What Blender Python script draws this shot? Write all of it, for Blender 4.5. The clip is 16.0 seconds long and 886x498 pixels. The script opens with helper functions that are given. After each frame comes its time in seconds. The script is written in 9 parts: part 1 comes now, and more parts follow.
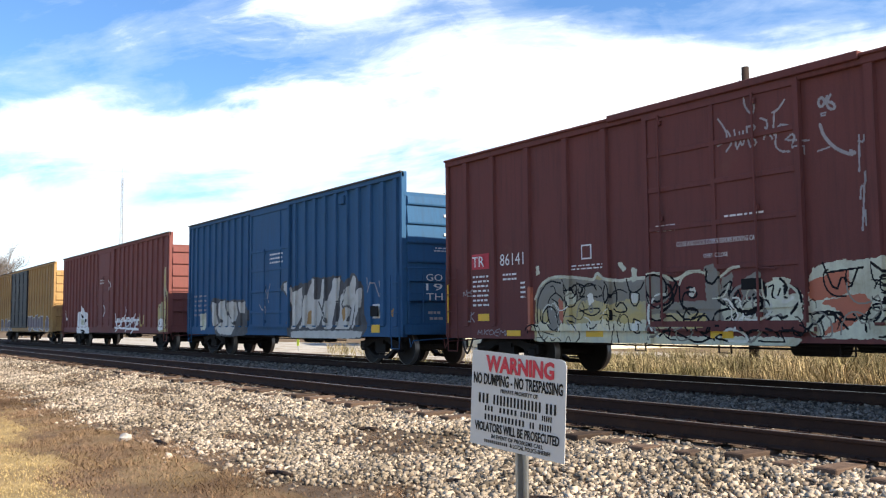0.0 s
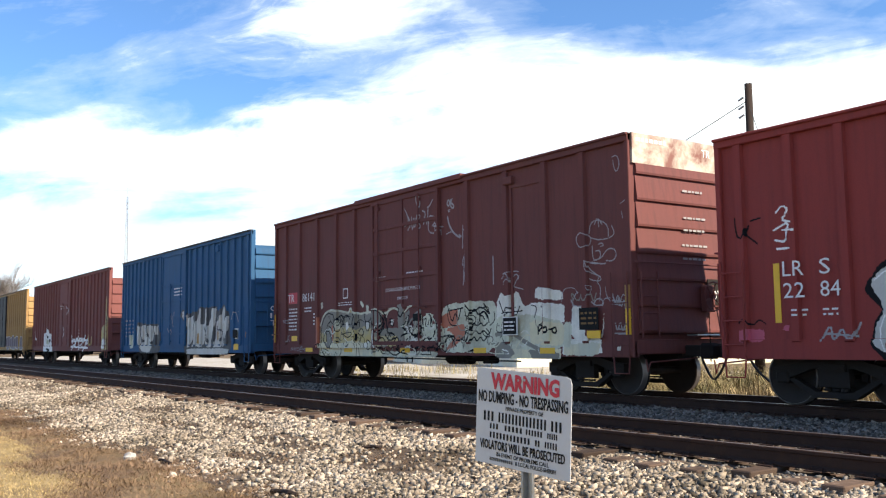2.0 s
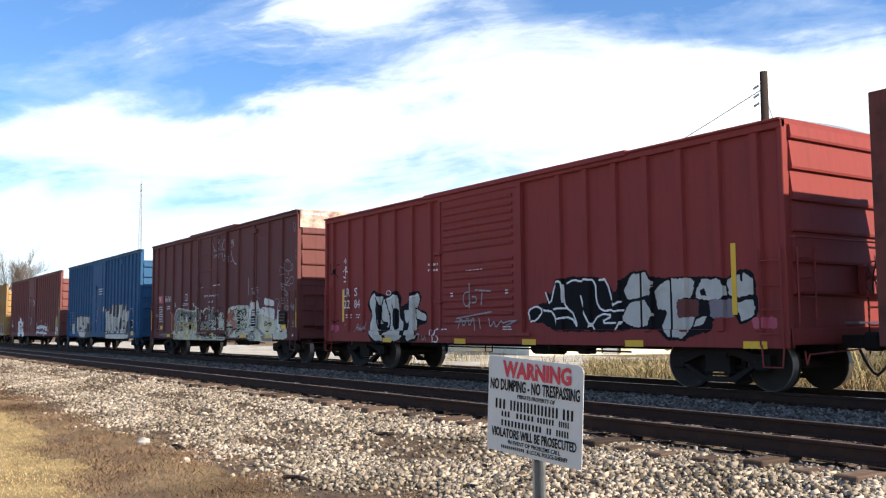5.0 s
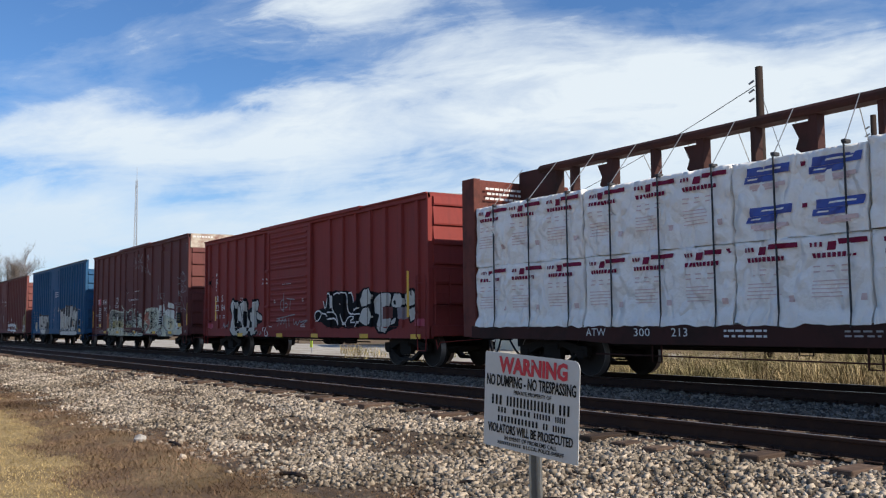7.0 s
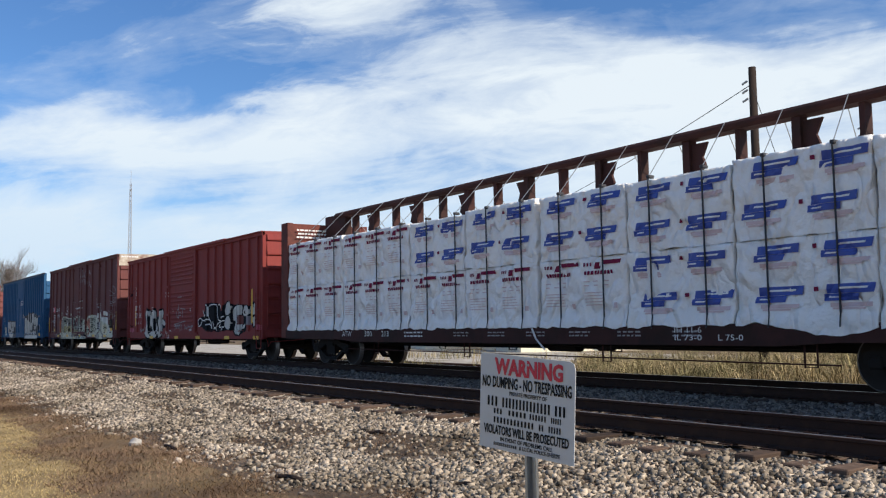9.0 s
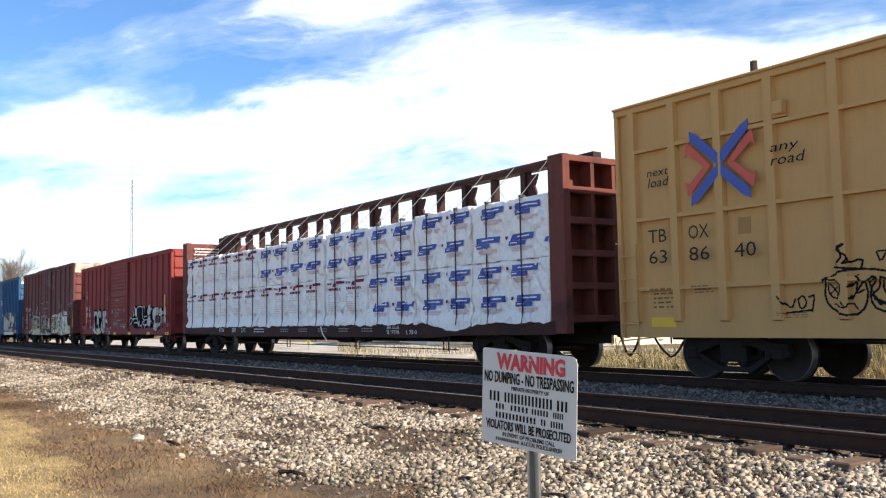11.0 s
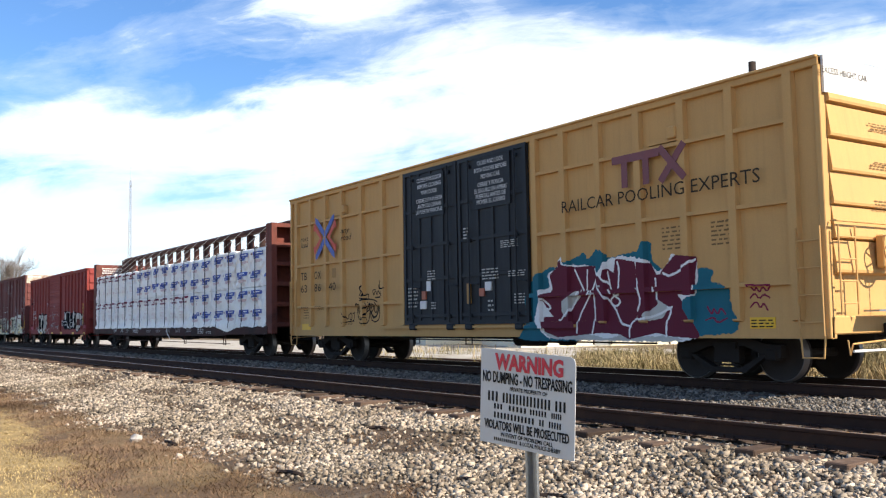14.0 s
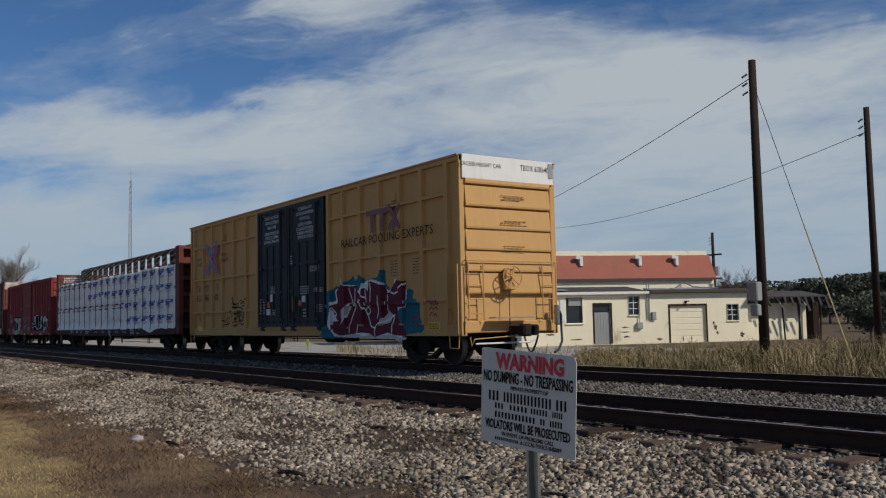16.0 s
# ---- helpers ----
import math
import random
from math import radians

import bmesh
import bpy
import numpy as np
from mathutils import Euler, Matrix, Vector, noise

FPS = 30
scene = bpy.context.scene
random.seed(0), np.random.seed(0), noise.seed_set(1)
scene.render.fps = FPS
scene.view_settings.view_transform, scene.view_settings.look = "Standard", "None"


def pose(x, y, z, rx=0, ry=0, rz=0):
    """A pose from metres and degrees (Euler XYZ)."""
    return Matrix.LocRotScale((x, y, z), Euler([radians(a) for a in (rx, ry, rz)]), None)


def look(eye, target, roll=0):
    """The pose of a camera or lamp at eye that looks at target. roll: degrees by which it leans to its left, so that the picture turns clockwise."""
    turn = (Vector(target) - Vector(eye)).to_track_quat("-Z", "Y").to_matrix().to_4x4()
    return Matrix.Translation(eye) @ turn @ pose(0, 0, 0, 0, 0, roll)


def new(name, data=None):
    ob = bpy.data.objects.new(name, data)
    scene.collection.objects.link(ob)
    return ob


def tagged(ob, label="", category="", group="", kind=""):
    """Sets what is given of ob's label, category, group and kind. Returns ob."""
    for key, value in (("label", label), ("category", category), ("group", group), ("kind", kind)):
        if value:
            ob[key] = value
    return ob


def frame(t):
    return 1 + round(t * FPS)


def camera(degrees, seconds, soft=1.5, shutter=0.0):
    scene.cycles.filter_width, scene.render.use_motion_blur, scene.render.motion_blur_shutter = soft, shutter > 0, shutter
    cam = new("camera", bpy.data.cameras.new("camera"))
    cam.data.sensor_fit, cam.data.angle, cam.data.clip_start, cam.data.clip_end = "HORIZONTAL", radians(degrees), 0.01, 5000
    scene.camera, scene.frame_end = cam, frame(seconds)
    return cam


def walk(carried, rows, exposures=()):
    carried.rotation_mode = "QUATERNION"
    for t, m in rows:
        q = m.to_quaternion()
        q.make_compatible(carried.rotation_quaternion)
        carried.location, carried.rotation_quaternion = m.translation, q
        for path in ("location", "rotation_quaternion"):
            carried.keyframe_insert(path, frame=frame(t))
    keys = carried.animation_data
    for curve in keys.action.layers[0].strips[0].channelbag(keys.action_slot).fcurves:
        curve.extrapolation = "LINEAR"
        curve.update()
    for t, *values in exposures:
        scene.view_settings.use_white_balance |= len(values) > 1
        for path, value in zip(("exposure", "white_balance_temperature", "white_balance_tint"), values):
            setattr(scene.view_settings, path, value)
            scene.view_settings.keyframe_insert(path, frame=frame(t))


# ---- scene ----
# ---------------------------------------------------------------- camera
EYE = (0.0, 0.0, 1.10)
AIM = [
    # seconds, heading from -x towards +y, tilt, lean
    (0, 34.97, 4.62, -0.46), (0.5, 34.97, 4.40, -1.02), (1, 34.84, 4.76, -1.23), (1.5, 34.77, 5.55, -1.20), (2, 34.71, 5.71, -0.66),
    (2.5, 34.34, 5.35, -0.45), (3, 34.11, 4.87, -0.29), (3.5, 34.07, 4.82, -0.30), (4, 33.90, 5.00, -0.42), (6.5, 33.98, 4.82, -0.27),
    (7, 34.17, 4.71, -0.55), (7.5, 34.28, 4.70, -0.66), (8, 34.28, 4.72, -0.84), (8.5, 34.41, 4.78, -0.91), (9, 34.49, 4.81, -0.88),
    (11.5, 34.37, 4.48, -1.08), (12, 34.41, 4.52, -1.02), (12.5, 34.39, 4.58, -1.02), (13, 34.40, 4.58, -1.02), (13.5, 34.44, 4.52, -1.03),
    (14, 34.48, 4.53, -1.00), (14.5, 34.48, 4.53, -1.09), (15, 34.49, 4.54, -1.13), (15.5, 34.48, 4.51, -1.09), (16, 34.46, 4.50, -1.20),
]


def aim(heading, tilt, lean):
    a, b = radians(heading), radians(tilt)
    way = Vector((-math.cos(a) * math.cos(b), math.sin(a) * math.cos(b), math.sin(b)))
    return look(EYE, Vector(EYE) + way * 10, lean)


cam = camera(51.6, 16.0, soft=1.2)
EXPOSURE = [     # seconds, stops, white balance
    (0, 1.08, 7150, 10), (3, 1.08, 7150, 10), (4.2, 1.05, 7150, 10), (6.3, 0.50, 6700, 10), (6.9, 0.26, 6650, 10), (7.6, 0.28, 6650, 10), (9.2, 0.30, 6650, 10), (10.3, 0.68, 6900, 10), (11.3, 1.06, 7150, 10),
    (13.3, 1.06, 7150, 10), (14.0, 0.95, 7050, 10), (14.5, 0.6, 6950, 10), (15.0, 0.05, 6750, 10), (15.5, -0.42, 6650, 10), (16.0, -0.64, 6550, 10)]
walk(cam, [(t, aim(h, p, r)) for t, h, p, r in AIM], EXPOSURE)

# ---------------------------------------------------------------- sky and sun
SUN_UP, SUN_SIDE = 38.0, 27.0     # elevation; azimuth from +x towards +y
sun_way = Vector((math.cos(radians(SUN_UP)) * math.cos(radians(SUN_SIDE)),
                  math.cos(radians(SUN_UP)) * math.sin(radians(SUN_SIDE)), math.sin(radians(SUN_UP))))
sun = new("sun", bpy.data.lights.new("sun", "SUN"))
sun.data.energy, sun.data.angle, sun.data.color = 4.6, radians(0.6), (1.0, 0.92, 0.80)
sun.matrix_world = look(sun_way * 200, (0, 0, 0))


class Tree:
    """Short hand for shader nodes."""

    def __init__(self, tree):
        self.t = tree
        tree.nodes.clear()

    def node(self, kind, ins=None, **props):
        n = self.t.nodes.new(kind)
        for k, v in props.items():
            setattr(n, k, v)
        for k, v in (ins or {}).items():
            s = n.inputs[k]
            if isinstance(v, bpy.types.NodeSocket):
                self.t.links.new(v, s)
            else:
                s.default_value = v
        return n

    def math(self, op, a, b=0.0, c=0.0, clamp=False):
        n = self.node("ShaderNodeMath", {0: a, 1: b, 2: c}, operation=op)
        n.use_clamp = clamp
        return n.outputs[0]

    def mix(self, fac, a, b, blend="MIX"):
        n = self.node("ShaderNodeMix", {0: fac, 6: a, 7: b}, data_type="RGBA", blend_type=blend)
        return n.outputs[2]

    def ramp(self, fac, *stops):
        n = self.node("ShaderNodeValToRGB", {0: fac})
        e = n.color_ramp.elements
        while len(e) < len(stops):
            e.new(0.5)
        for el, (pos, col) in zip(e, stops):
            el.position = pos
            el.color = col if isinstance(col, tuple) else (col, col, col, 1)
        return n.outputs[0]

    def noise(self, vec, scale, detail=4.0, rough=0.55, dist=0.0):
        return self.node("ShaderNodeTexNoise", {"Vector": vec, "Scale": scale, "Detail": detail, "Roughness": rough,
                                                "Distortion": dist}).outputs[0]

    def mapping(self, vec, scale=(1, 1, 1), rot=(0, 0, 0), loc=(0, 0, 0)):
        return self.node("ShaderNodeMapping", {"Vector": vec, "Scale": scale, "Rotation": rot, "Location": loc}).outputs[0]


def build_world():
    world = bpy.data.worlds.new("sky")
    scene.world = world
    world.use_nodes = True
    n = Tree(world.node_tree)
    # the sky's own heading: sun_rotation counts clockwise from +y
    sky = n.node("ShaderNodeTexSky", sky_type="NISHITA", sun_disc=False, sun_elevation=radians(SUN_UP),
                 sun_rotation=radians(90 - SUN_SIDE), air_density=1.0, dust_density=0.15, ozone_density=3.0)
    way = n.node("ShaderNodeTexCoord").outputs["Generated"]
    sep = n.node("ShaderNodeSeparateXYZ", {0: way}).outputs
    up = n.math("MAXIMUM", sep[2], 0.0)
    # the clouds lie over the land in long streaks: along (u) and above (v) the heading of the open view
    a = radians(34.5)
    ahead = n.node("ShaderNodeVectorMath", {0: way, 1: (-math.cos(a), math.sin(a), 0)}, operation="DOT_PRODUCT").outputs["Value"]
    across = n.node("ShaderNodeVectorMath", {0: way, 1: (math.sin(a), math.cos(a), 0)}, operation="DOT_PRODUCT").outputs["Value"]
    ahead = n.math("MAXIMUM", n.math("ABSOLUTE", ahead), 0.25)
    u, v = n.math("DIVIDE", across, ahead), n.math("DIVIDE", up, ahead)
    uv = n.node("ShaderNodeCombineXYZ", {0: u, 1: v, 2: 0.0}).outputs[0]
    turned = n.mapping(uv, rot=(0, 0, radians(CLOUD_TURN)), loc=CLOUD_SHIFT)
    bend = n.noise(n.mapping(turned, scale=(1.0, 2.0, 1)), 2.6, 3.0, 0.5)
    v2 = n.math("ADD", v, n.math("ADD", n.math("MULTIPLY", n.math("SUBTRACT", bend, 0.5), 0.11), n.math("MULTIPLY", u, -0.03)))
    streak = n.noise(n.mapping(turned, scale=(1.0, 4.2, 1)), 3.4, 8.0, 0.60, 0.5)
    wisp = n.noise(n.mapping(turned, scale=(1.0, 2.4, 1)), 11.0, 8.0, 0.62, 0.7)
    v5 = n.math("MULTIPLY", v2, 2.5)
    left = n.ramp(v5, (0.0, 0.80), (0.38, 0.80), (0.43, 0.58), (0.47, 0.55), (0.52, 0.78), (0.575, 0.74), (0.63, 0.42), (0.75, 0.31), (0.95, 0.31))
    middle = n.ramp(v5, (0.0, 0.80), (0.40, 0.74), (0.46, 0.66), (0.54, 0.78), (0.66, 0.72), (0.78, 0.60), (0.95, 0.58))
    right = n.ramp(v5, (0.0, 0.80), (0.52, 0.78), (0.66, 0.76), (0.72, 0.66), (0.78, 0.42), (0.86, 0.27), (1.0, 0.25))
    drift = n.math("ADD", u, n.math("MULTIPLY", n.math("SUBTRACT", wisp, 0.5), 0.22))
    sway = n.node("ShaderNodeMapRange", {0: drift, 1: -0.27, 2: -0.10}, interpolation_type="SMOOTHSTEP").outputs[0]
    swing = n.node("ShaderNodeMapRange", {0: drift, 1: 0.02, 2: 0.14}, interpolation_type="SMOOTHSTEP").outputs[0]
    bias = n.mix(swing, n.mix(sway, left, middle), right)
    bias = n.node("ShaderNodeSeparateColor", {0: bias}).outputs[0]
    thick = n.math("ADD", bias, n.math("ADD", n.math("MULTIPLY", n.math("SUBTRACT", streak, 0.5), 1.15), n.math("MULTIPLY", n.math("SUBTRACT", wisp, 0.5), 0.42)))
    cover = n.ramp(thick, (0.28, 0.0), (0.45, 0.16), (0.62, 0.62), (0.85, 0.95))
    deep = n.mix(1.0, sky.outputs[0], (0.60, 0.87, 1.17, 1), "MULTIPLY")
    cloud = n.ramp(up, (0.0, (0.60, 0.75, 0.94, 1)), (0.10, (0.69, 0.83, 0.97, 1)), (0.22, (0.83, 0.925, 1.0, 1)))
    body = n.node("ShaderNodeMix", {0: 1.0, 6: cloud, 7: (CLOUD_GAIN, CLOUD_GAIN, CLOUD_GAIN, 1)}, data_type="RGBA", blend_type="MULTIPLY").outputs[2]
    col = n.mix(cover, deep, body)
    bg = n.node("ShaderNodeBackground", {"Color": col, "Strength": 0.095})
    n.node("ShaderNodeOutputWorld", {"Surface": bg.outputs[0]})


CLOUD_TURN, CLOUD_SHIFT, CLOUD_GAIN = -6.0, (3.1, 1.7, 0.0), 8.6
build_world()


# ---------------------------------------------------------------- materials
def surface(name, colour, rough=0.7, metal=0.0, vary=0.25, scale=6.0, fine=60.0, bump=0.15, other=None, mask=(0.5, 0.7),
            streak=0.0, streak_colour=(0.1, 0.06, 0.04), island=0.0, each=0.0, spec=0.5, glow=0.0, depth=0.01, crease=0.0, broad=0.0):
    """A procedural surface: two scales of noise, stains of another colour, streaks that run down, fine relief."""
    m = bpy.data.materials.new(name)
    m.use_nodes = True
    n = Tree(m.node_tree)
    pos = n.node("ShaderNodeTexCoord").outputs["Object"]
    big = n.noise(pos, scale, 5.0)
    small = n.noise(pos, fine, 3.0)
    base = (*colour, 1)
    dark = tuple(c * (1 - vary) for c in colour) + (1,)
    lite = tuple(min(1, c * (1 + vary * 0.8)) for c in colour) + (1,)
    col = n.mix(n.math("MULTIPLY_ADD", n.math("SUBTRACT", small, 0.5), 0.7, big, clamp=True), dark, lite)
    if other:
        col = n.mix(n.ramp(n.noise(pos, scale * 0.6, 7.0, 0.65, 0.4), (mask[0], 0.0), (mask[1], 1.0)), col, (*other, 1))
    if streak:
        run = n.noise(n.mapping(pos, scale=(5.0, 5.0, 0.35)), 2.2, 5.0, 0.6)
        col = n.mix(n.math("MULTIPLY", n.ramp(run, (0.48, 0.0), (0.72, 1.0)), streak), col, (*streak_colour, 1))
    if broad:
        wide = n.math("MULTIPLY_ADD", n.ramp(n.noise(pos, 0.42, 3.0, 0.6, 0.5), (0.38, 0.0), (0.62, 1.0)), 2 * broad, 1 - broad)
        col = n.mix(1.0, col, n.node("ShaderNodeCombineColor", {0: wide, 1: n.math("MULTIPLY_ADD", wide, 1.05, -0.05), 2: n.math("MULTIPLY_ADD", wide, 1.15, -0.15)}).outputs[0], "MULTIPLY")
    if island or each:
        rnd = n.node("ShaderNodeNewGeometry").outputs["Random Per Island"] if island else n.node("ShaderNodeObjectInfo").outputs["Random"]
        amount = island or each
        gain = n.math("MULTIPLY_ADD", rnd, 2 * amount, 1 - amount)
        hue = n.node("ShaderNodeCombineColor", {0: gain, 1: gain, 2: gain}).outputs[0]
        col = n.mix(1.0, col, hue, "MULTIPLY")
    bs = n.node("ShaderNodeBsdfPrincipled", {"Base Color": col, "Metallic": metal, "Specular IOR Level": spec,
                                             "Roughness": n.math("MULTIPLY_ADD", n.math("SUBTRACT", big, 0.5), 0.3, rough, clamp=True)})
    if bump:
        relief = n.math("ADD", n.math("MULTIPLY", small, 0.4), big)
        if crease:
            fold = n.noise(n.mapping(pos, scale=(1.6, 1.0, 0.8), rot=(0, 0.5, 0)), 1.7, 1.0, 0.4, 0.7)
            ridge = n.math("ABSOLUTE", n.math("SUBTRACT", fold, 0.5))
            relief = n.math("ADD", relief, n.math("MULTIPLY", ridge, crease))
        b = n.node("ShaderNodeBump", {"Height": relief, "Strength": bump, "Distance": depth})
        n.t.links.new(b.outputs[0], bs.inputs["Normal"])
    if glow:
        bs.inputs["Emission Color"].default_value = base
        bs.inputs["Emission Strength"].default_value = glow
    n.node("ShaderNodeOutputMaterial", {"Surface": bs.outputs[0]})
    return m


M = {}
for key, args in {
    "brown": dict(colour=(0.150, 0.050, 0.045), rough=0.75, spec=0.25, vary=0.22, scale=0.9, streak=0.4, streak_colour=(0.07, 0.032, 0.030), other=(0.17, 0.08, 0.06), mask=(0.62, 0.8)),
    "red": dict(colour=(0.26, 0.044, 0.038), rough=0.72, spec=0.25, vary=0.2, scale=0.8, streak=0.3, streak_colour=(0.12, 0.030, 0.028)),
    "dull_red": dict(colour=(0.20, 0.068, 0.060), rough=0.75, spec=0.25, vary=0.2, scale=0.9, streak=0.4, streak_colour=(0.13, 0.06, 0.045)),
    "blue": dict(colour=(0.024, 0.098, 0.21), rough=0.7, spec=0.25, vary=0.22, scale=0.9, streak=0.35, streak_colour=(0.03, 0.06, 0.10)),
    "yellow": dict(colour=(0.575, 0.332, 0.125), rough=0.7, spec=0.25, vary=0.14, scale=0.9, streak=0.16, streak_colour=(0.30, 0.18, 0.08)),
    "tan": dict(colour=(0.40, 0.24, 0.095), rough=0.72, spec=0.25, vary=0.2, scale=0.9, streak=0.55, streak_colour=(0.17, 0.09, 0.05)),
    "door_black": dict(colour=(0.0160, 0.0185, 0.0223), rough=0.6, spec=0.3, vary=0.3, scale=1.5, streak=0.2, streak_colour=(0.05, 0.05, 0.05)),
    "frame_rust": dict(spec=0.2, colour=(0.060, 0.023, 0.019), rough=0.75, vary=0.3, scale=2.0, other=(0.035, 0.018, 0.014), mask=(0.45, 0.65)),
    "beam_red": dict(colour=(0.17, 0.052, 0.040), rough=0.75, spec=0.2, vary=0.3, scale=2.0, other=(0.07, 0.03, 0.025), mask=(0.5, 0.7), streak=0.3, streak_colour=(0.06, 0.03, 0.025)),
    "under": dict(colour=(0.024, 0.020, 0.018), rough=0.9, vary=0.35, scale=5.0, other=(0.035, 0.024, 0.018), mask=(0.55, 0.75), bump=0.3, spec=0.2),
    "wheel": dict(colour=(0.036, 0.028, 0.024), rough=0.8, spec=0.2, vary=0.3, scale=6.0),
    "tread": dict(colour=(0.20, 0.18, 0.17), rough=0.45, vary=0.2, metal=0.8),
    "rail": dict(colour=(0.042, 0.022, 0.016), rough=0.85, vary=0.35, scale=7.0, other=(0.06, 0.030, 0.018), mask=(0.5, 0.7), bump=0.3, spec=0.2),
    "rail_top": dict(colour=(0.36, 0.33, 0.31), rough=0.38, vary=0.25, scale=9.0, metal=0.85, bump=0.05),
    "tie": dict(colour=(0.085, 0.056, 0.041), rough=0.9, vary=0.4, scale=7.0, fine=90, bump=0.5, each=0.55, other=(0.17, 0.12, 0.09), mask=(0.55, 0.75), depth=0.02, spec=0.2),
    "bed": dict(colour=(0.085, 0.062, 0.045), rough=0.95, vary=0.5, scale=3.0, fine=45, bump=0.9, depth=0.03, other=(0.15, 0.115, 0.085), mask=(0.5, 0.62), spec=0.2),
    "stone": dict(colour=(0.300, 0.248, 0.190), rough=0.92, vary=0.4, scale=9, fine=70, bump=0.4, island=0.78, spec=0.25, other=(0.16, 0.115, 0.085), mask=(0.53, 0.66), broad=0.26),
    "stone_single": dict(colour=(0.30, 0.25, 0.192), rough=0.92, vary=0.4, scale=2, fine=12, bump=0.4, each=0.7, spec=0.25),
    "stone_dark": dict(colour=(0.165, 0.147, 0.126), rough=0.92, vary=0.4, scale=9, fine=70, bump=0.4, island=0.7, spec=0.25),
    "white": dict(colour=(0.78, 0.77, 0.74), rough=0.6, vary=0.12, scale=1.2, streak=0.2, streak_colour=(0.45, 0.38, 0.30)),
    "letter_white": dict(colour=(0.72, 0.71, 0.69), rough=0.65, vary=0.2, scale=6),
    "letter_black": dict(colour=(0.016, 0.016, 0.016), rough=0.8, spec=0.15, vary=0.2, bump=0),
    "marker_yellow": dict(colour=(0.80, 0.46, 0.02), rough=0.45, vary=0.12, scale=5, bump=0.05),
    "sign_white": dict(colour=(0.52, 0.53, 0.53), rough=0.5, vary=0.08, scale=5, other=(0.42, 0.42, 0.41), mask=(0.55, 0.8), bump=0.03),
    "sign_red": dict(colour=(0.52, 0.02, 0.04), rough=0.5, vary=0.1, bump=0),
    "steel": dict(colour=(0.36, 0.37, 0.37), rough=0.45, vary=0.25, scale=12, metal=0.8, bump=0.1),
    "wood_pole": dict(colour=(0.038, 0.026, 0.021), rough=0.9, vary=0.4, scale=5, bump=0.4, streak=0.4, streak_colour=(0.02, 0.015, 0.012), spec=0.2),
    "wall_cream": dict(colour=(0.90, 0.83, 0.62), rough=0.85, vary=0.07, scale=0.7, streak=0.16, streak_colour=(0.60, 0.50, 0.34), other=(0.42, 0.34, 0.22), mask=(0.64, 0.76)),
    "roof_dark": dict(colour=(0.07, 0.06, 0.055), rough=0.85, vary=0.4, scale=1.5),
    "roof_red": dict(colour=(0.36, 0.115, 0.075), rough=0.8, vary=0.25, scale=0.6, streak=0.4, streak_colour=(0.2, 0.075, 0.055)),
    "soil": dict(colour=(0.115, 0.076, 0.048), rough=0.95, vary=0.45, scale=1.4, fine=30, bump=0.7, depth=0.03, other=(0.17, 0.125, 0.065), mask=(0.45, 0.62), spec=0.2),
    "straw": dict(broad=0.2, colour=(0.45, 0.33, 0.15), rough=0.85, vary=0.3, scale=0.8, island=0.3, bump=0, spec=0.2),
    "straw_brown": dict(broad=0.35, colour=(0.20, 0.125, 0.074), rough=0.9, vary=0.35, scale=0.8, island=0.4, bump=0, spec=0.15, other=(0.27, 0.18, 0.095), mask=(0.55, 0.7)),
    "reed": dict(colour=(0.36, 0.275, 0.15), rough=0.85, vary=0.4, scale=0.7, island=0.75, bump=0, other=(0.17, 0.15, 0.07), mask=(0.43, 0.58), spec=0.2),
    "gravel_road": dict(colour=(0.40, 0.37, 0.325), rough=0.95, vary=0.35, scale=1.0, fine=20, bump=0.4, other=(0.22, 0.19, 0.14), mask=(0.48, 0.66), spec=0.2),
    "wrap": dict(colour=(0.93, 0.895, 0.845), rough=0.4, vary=0.05, scale=1.5, fine=10, bump=0.95, depth=0.08, crease=3.2, other=(0.78, 0.79, 0.81), mask=(0.55, 0.8)),
    "strap": dict(colour=(0.03, 0.03, 0.035), rough=0.6, vary=0.2),
    "print_red": dict(colour=(0.21, 0.012, 0.05), rough=0.6, spec=0.2, vary=0.1, bump=0),
    "print_blue": dict(colour=(0.045, 0.085, 0.36), rough=0.5, vary=0.1, bump=0),
    "print_pale": dict(colour=(0.70, 0.52, 0.50), rough=0.5, vary=0.1, bump=0),
    "glass_dark": dict(colour=(0.03, 0.035, 0.04), rough=0.12, vary=0.2, bump=0),
    # foliage colour with distance haze mixed in: paler and greyer than the leaves
    "hazy_leaf": dict(colour=(0.13, 0.14, 0.10), rough=0.85, vary=0.3, scale=0.3, island=0.4, bump=0, spec=0.1),
    "bark": dict(colour=(0.16, 0.13, 0.11), rough=0.9, vary=0.3, scale=5, bump=0.4),
    "mast": dict(colour=(0.40, 0.42, 0.45), rough=0.5, vary=0.2, metal=0.1, bump=0),
    "wire": dict(colour=(0.02, 0.02, 0.022), rough=0.6, bump=0),
    "tag_silver": dict(colour=(0.50, 0.49, 0.455), rough=0.45, vary=0.25, scale=2.5, other=(0.38, 0.355, 0.30), mask=(0.5, 0.7)),
    "tag_cream": dict(colour=(0.70, 0.64, 0.43), rough=0.6, vary=0.3, scale=2.0, other=(0.54, 0.54, 0.42), mask=(0.45, 0.6), streak=0.2, streak_colour=(0.2, 0.14, 0.1)),
    "tag_mint": dict(colour=(0.60, 0.61, 0.47), rough=0.6, vary=0.3, scale=2.2, other=(0.40, 0.38, 0.27), mask=(0.47, 0.64), streak=0.25, streak_colour=(0.2, 0.15, 0.11)),
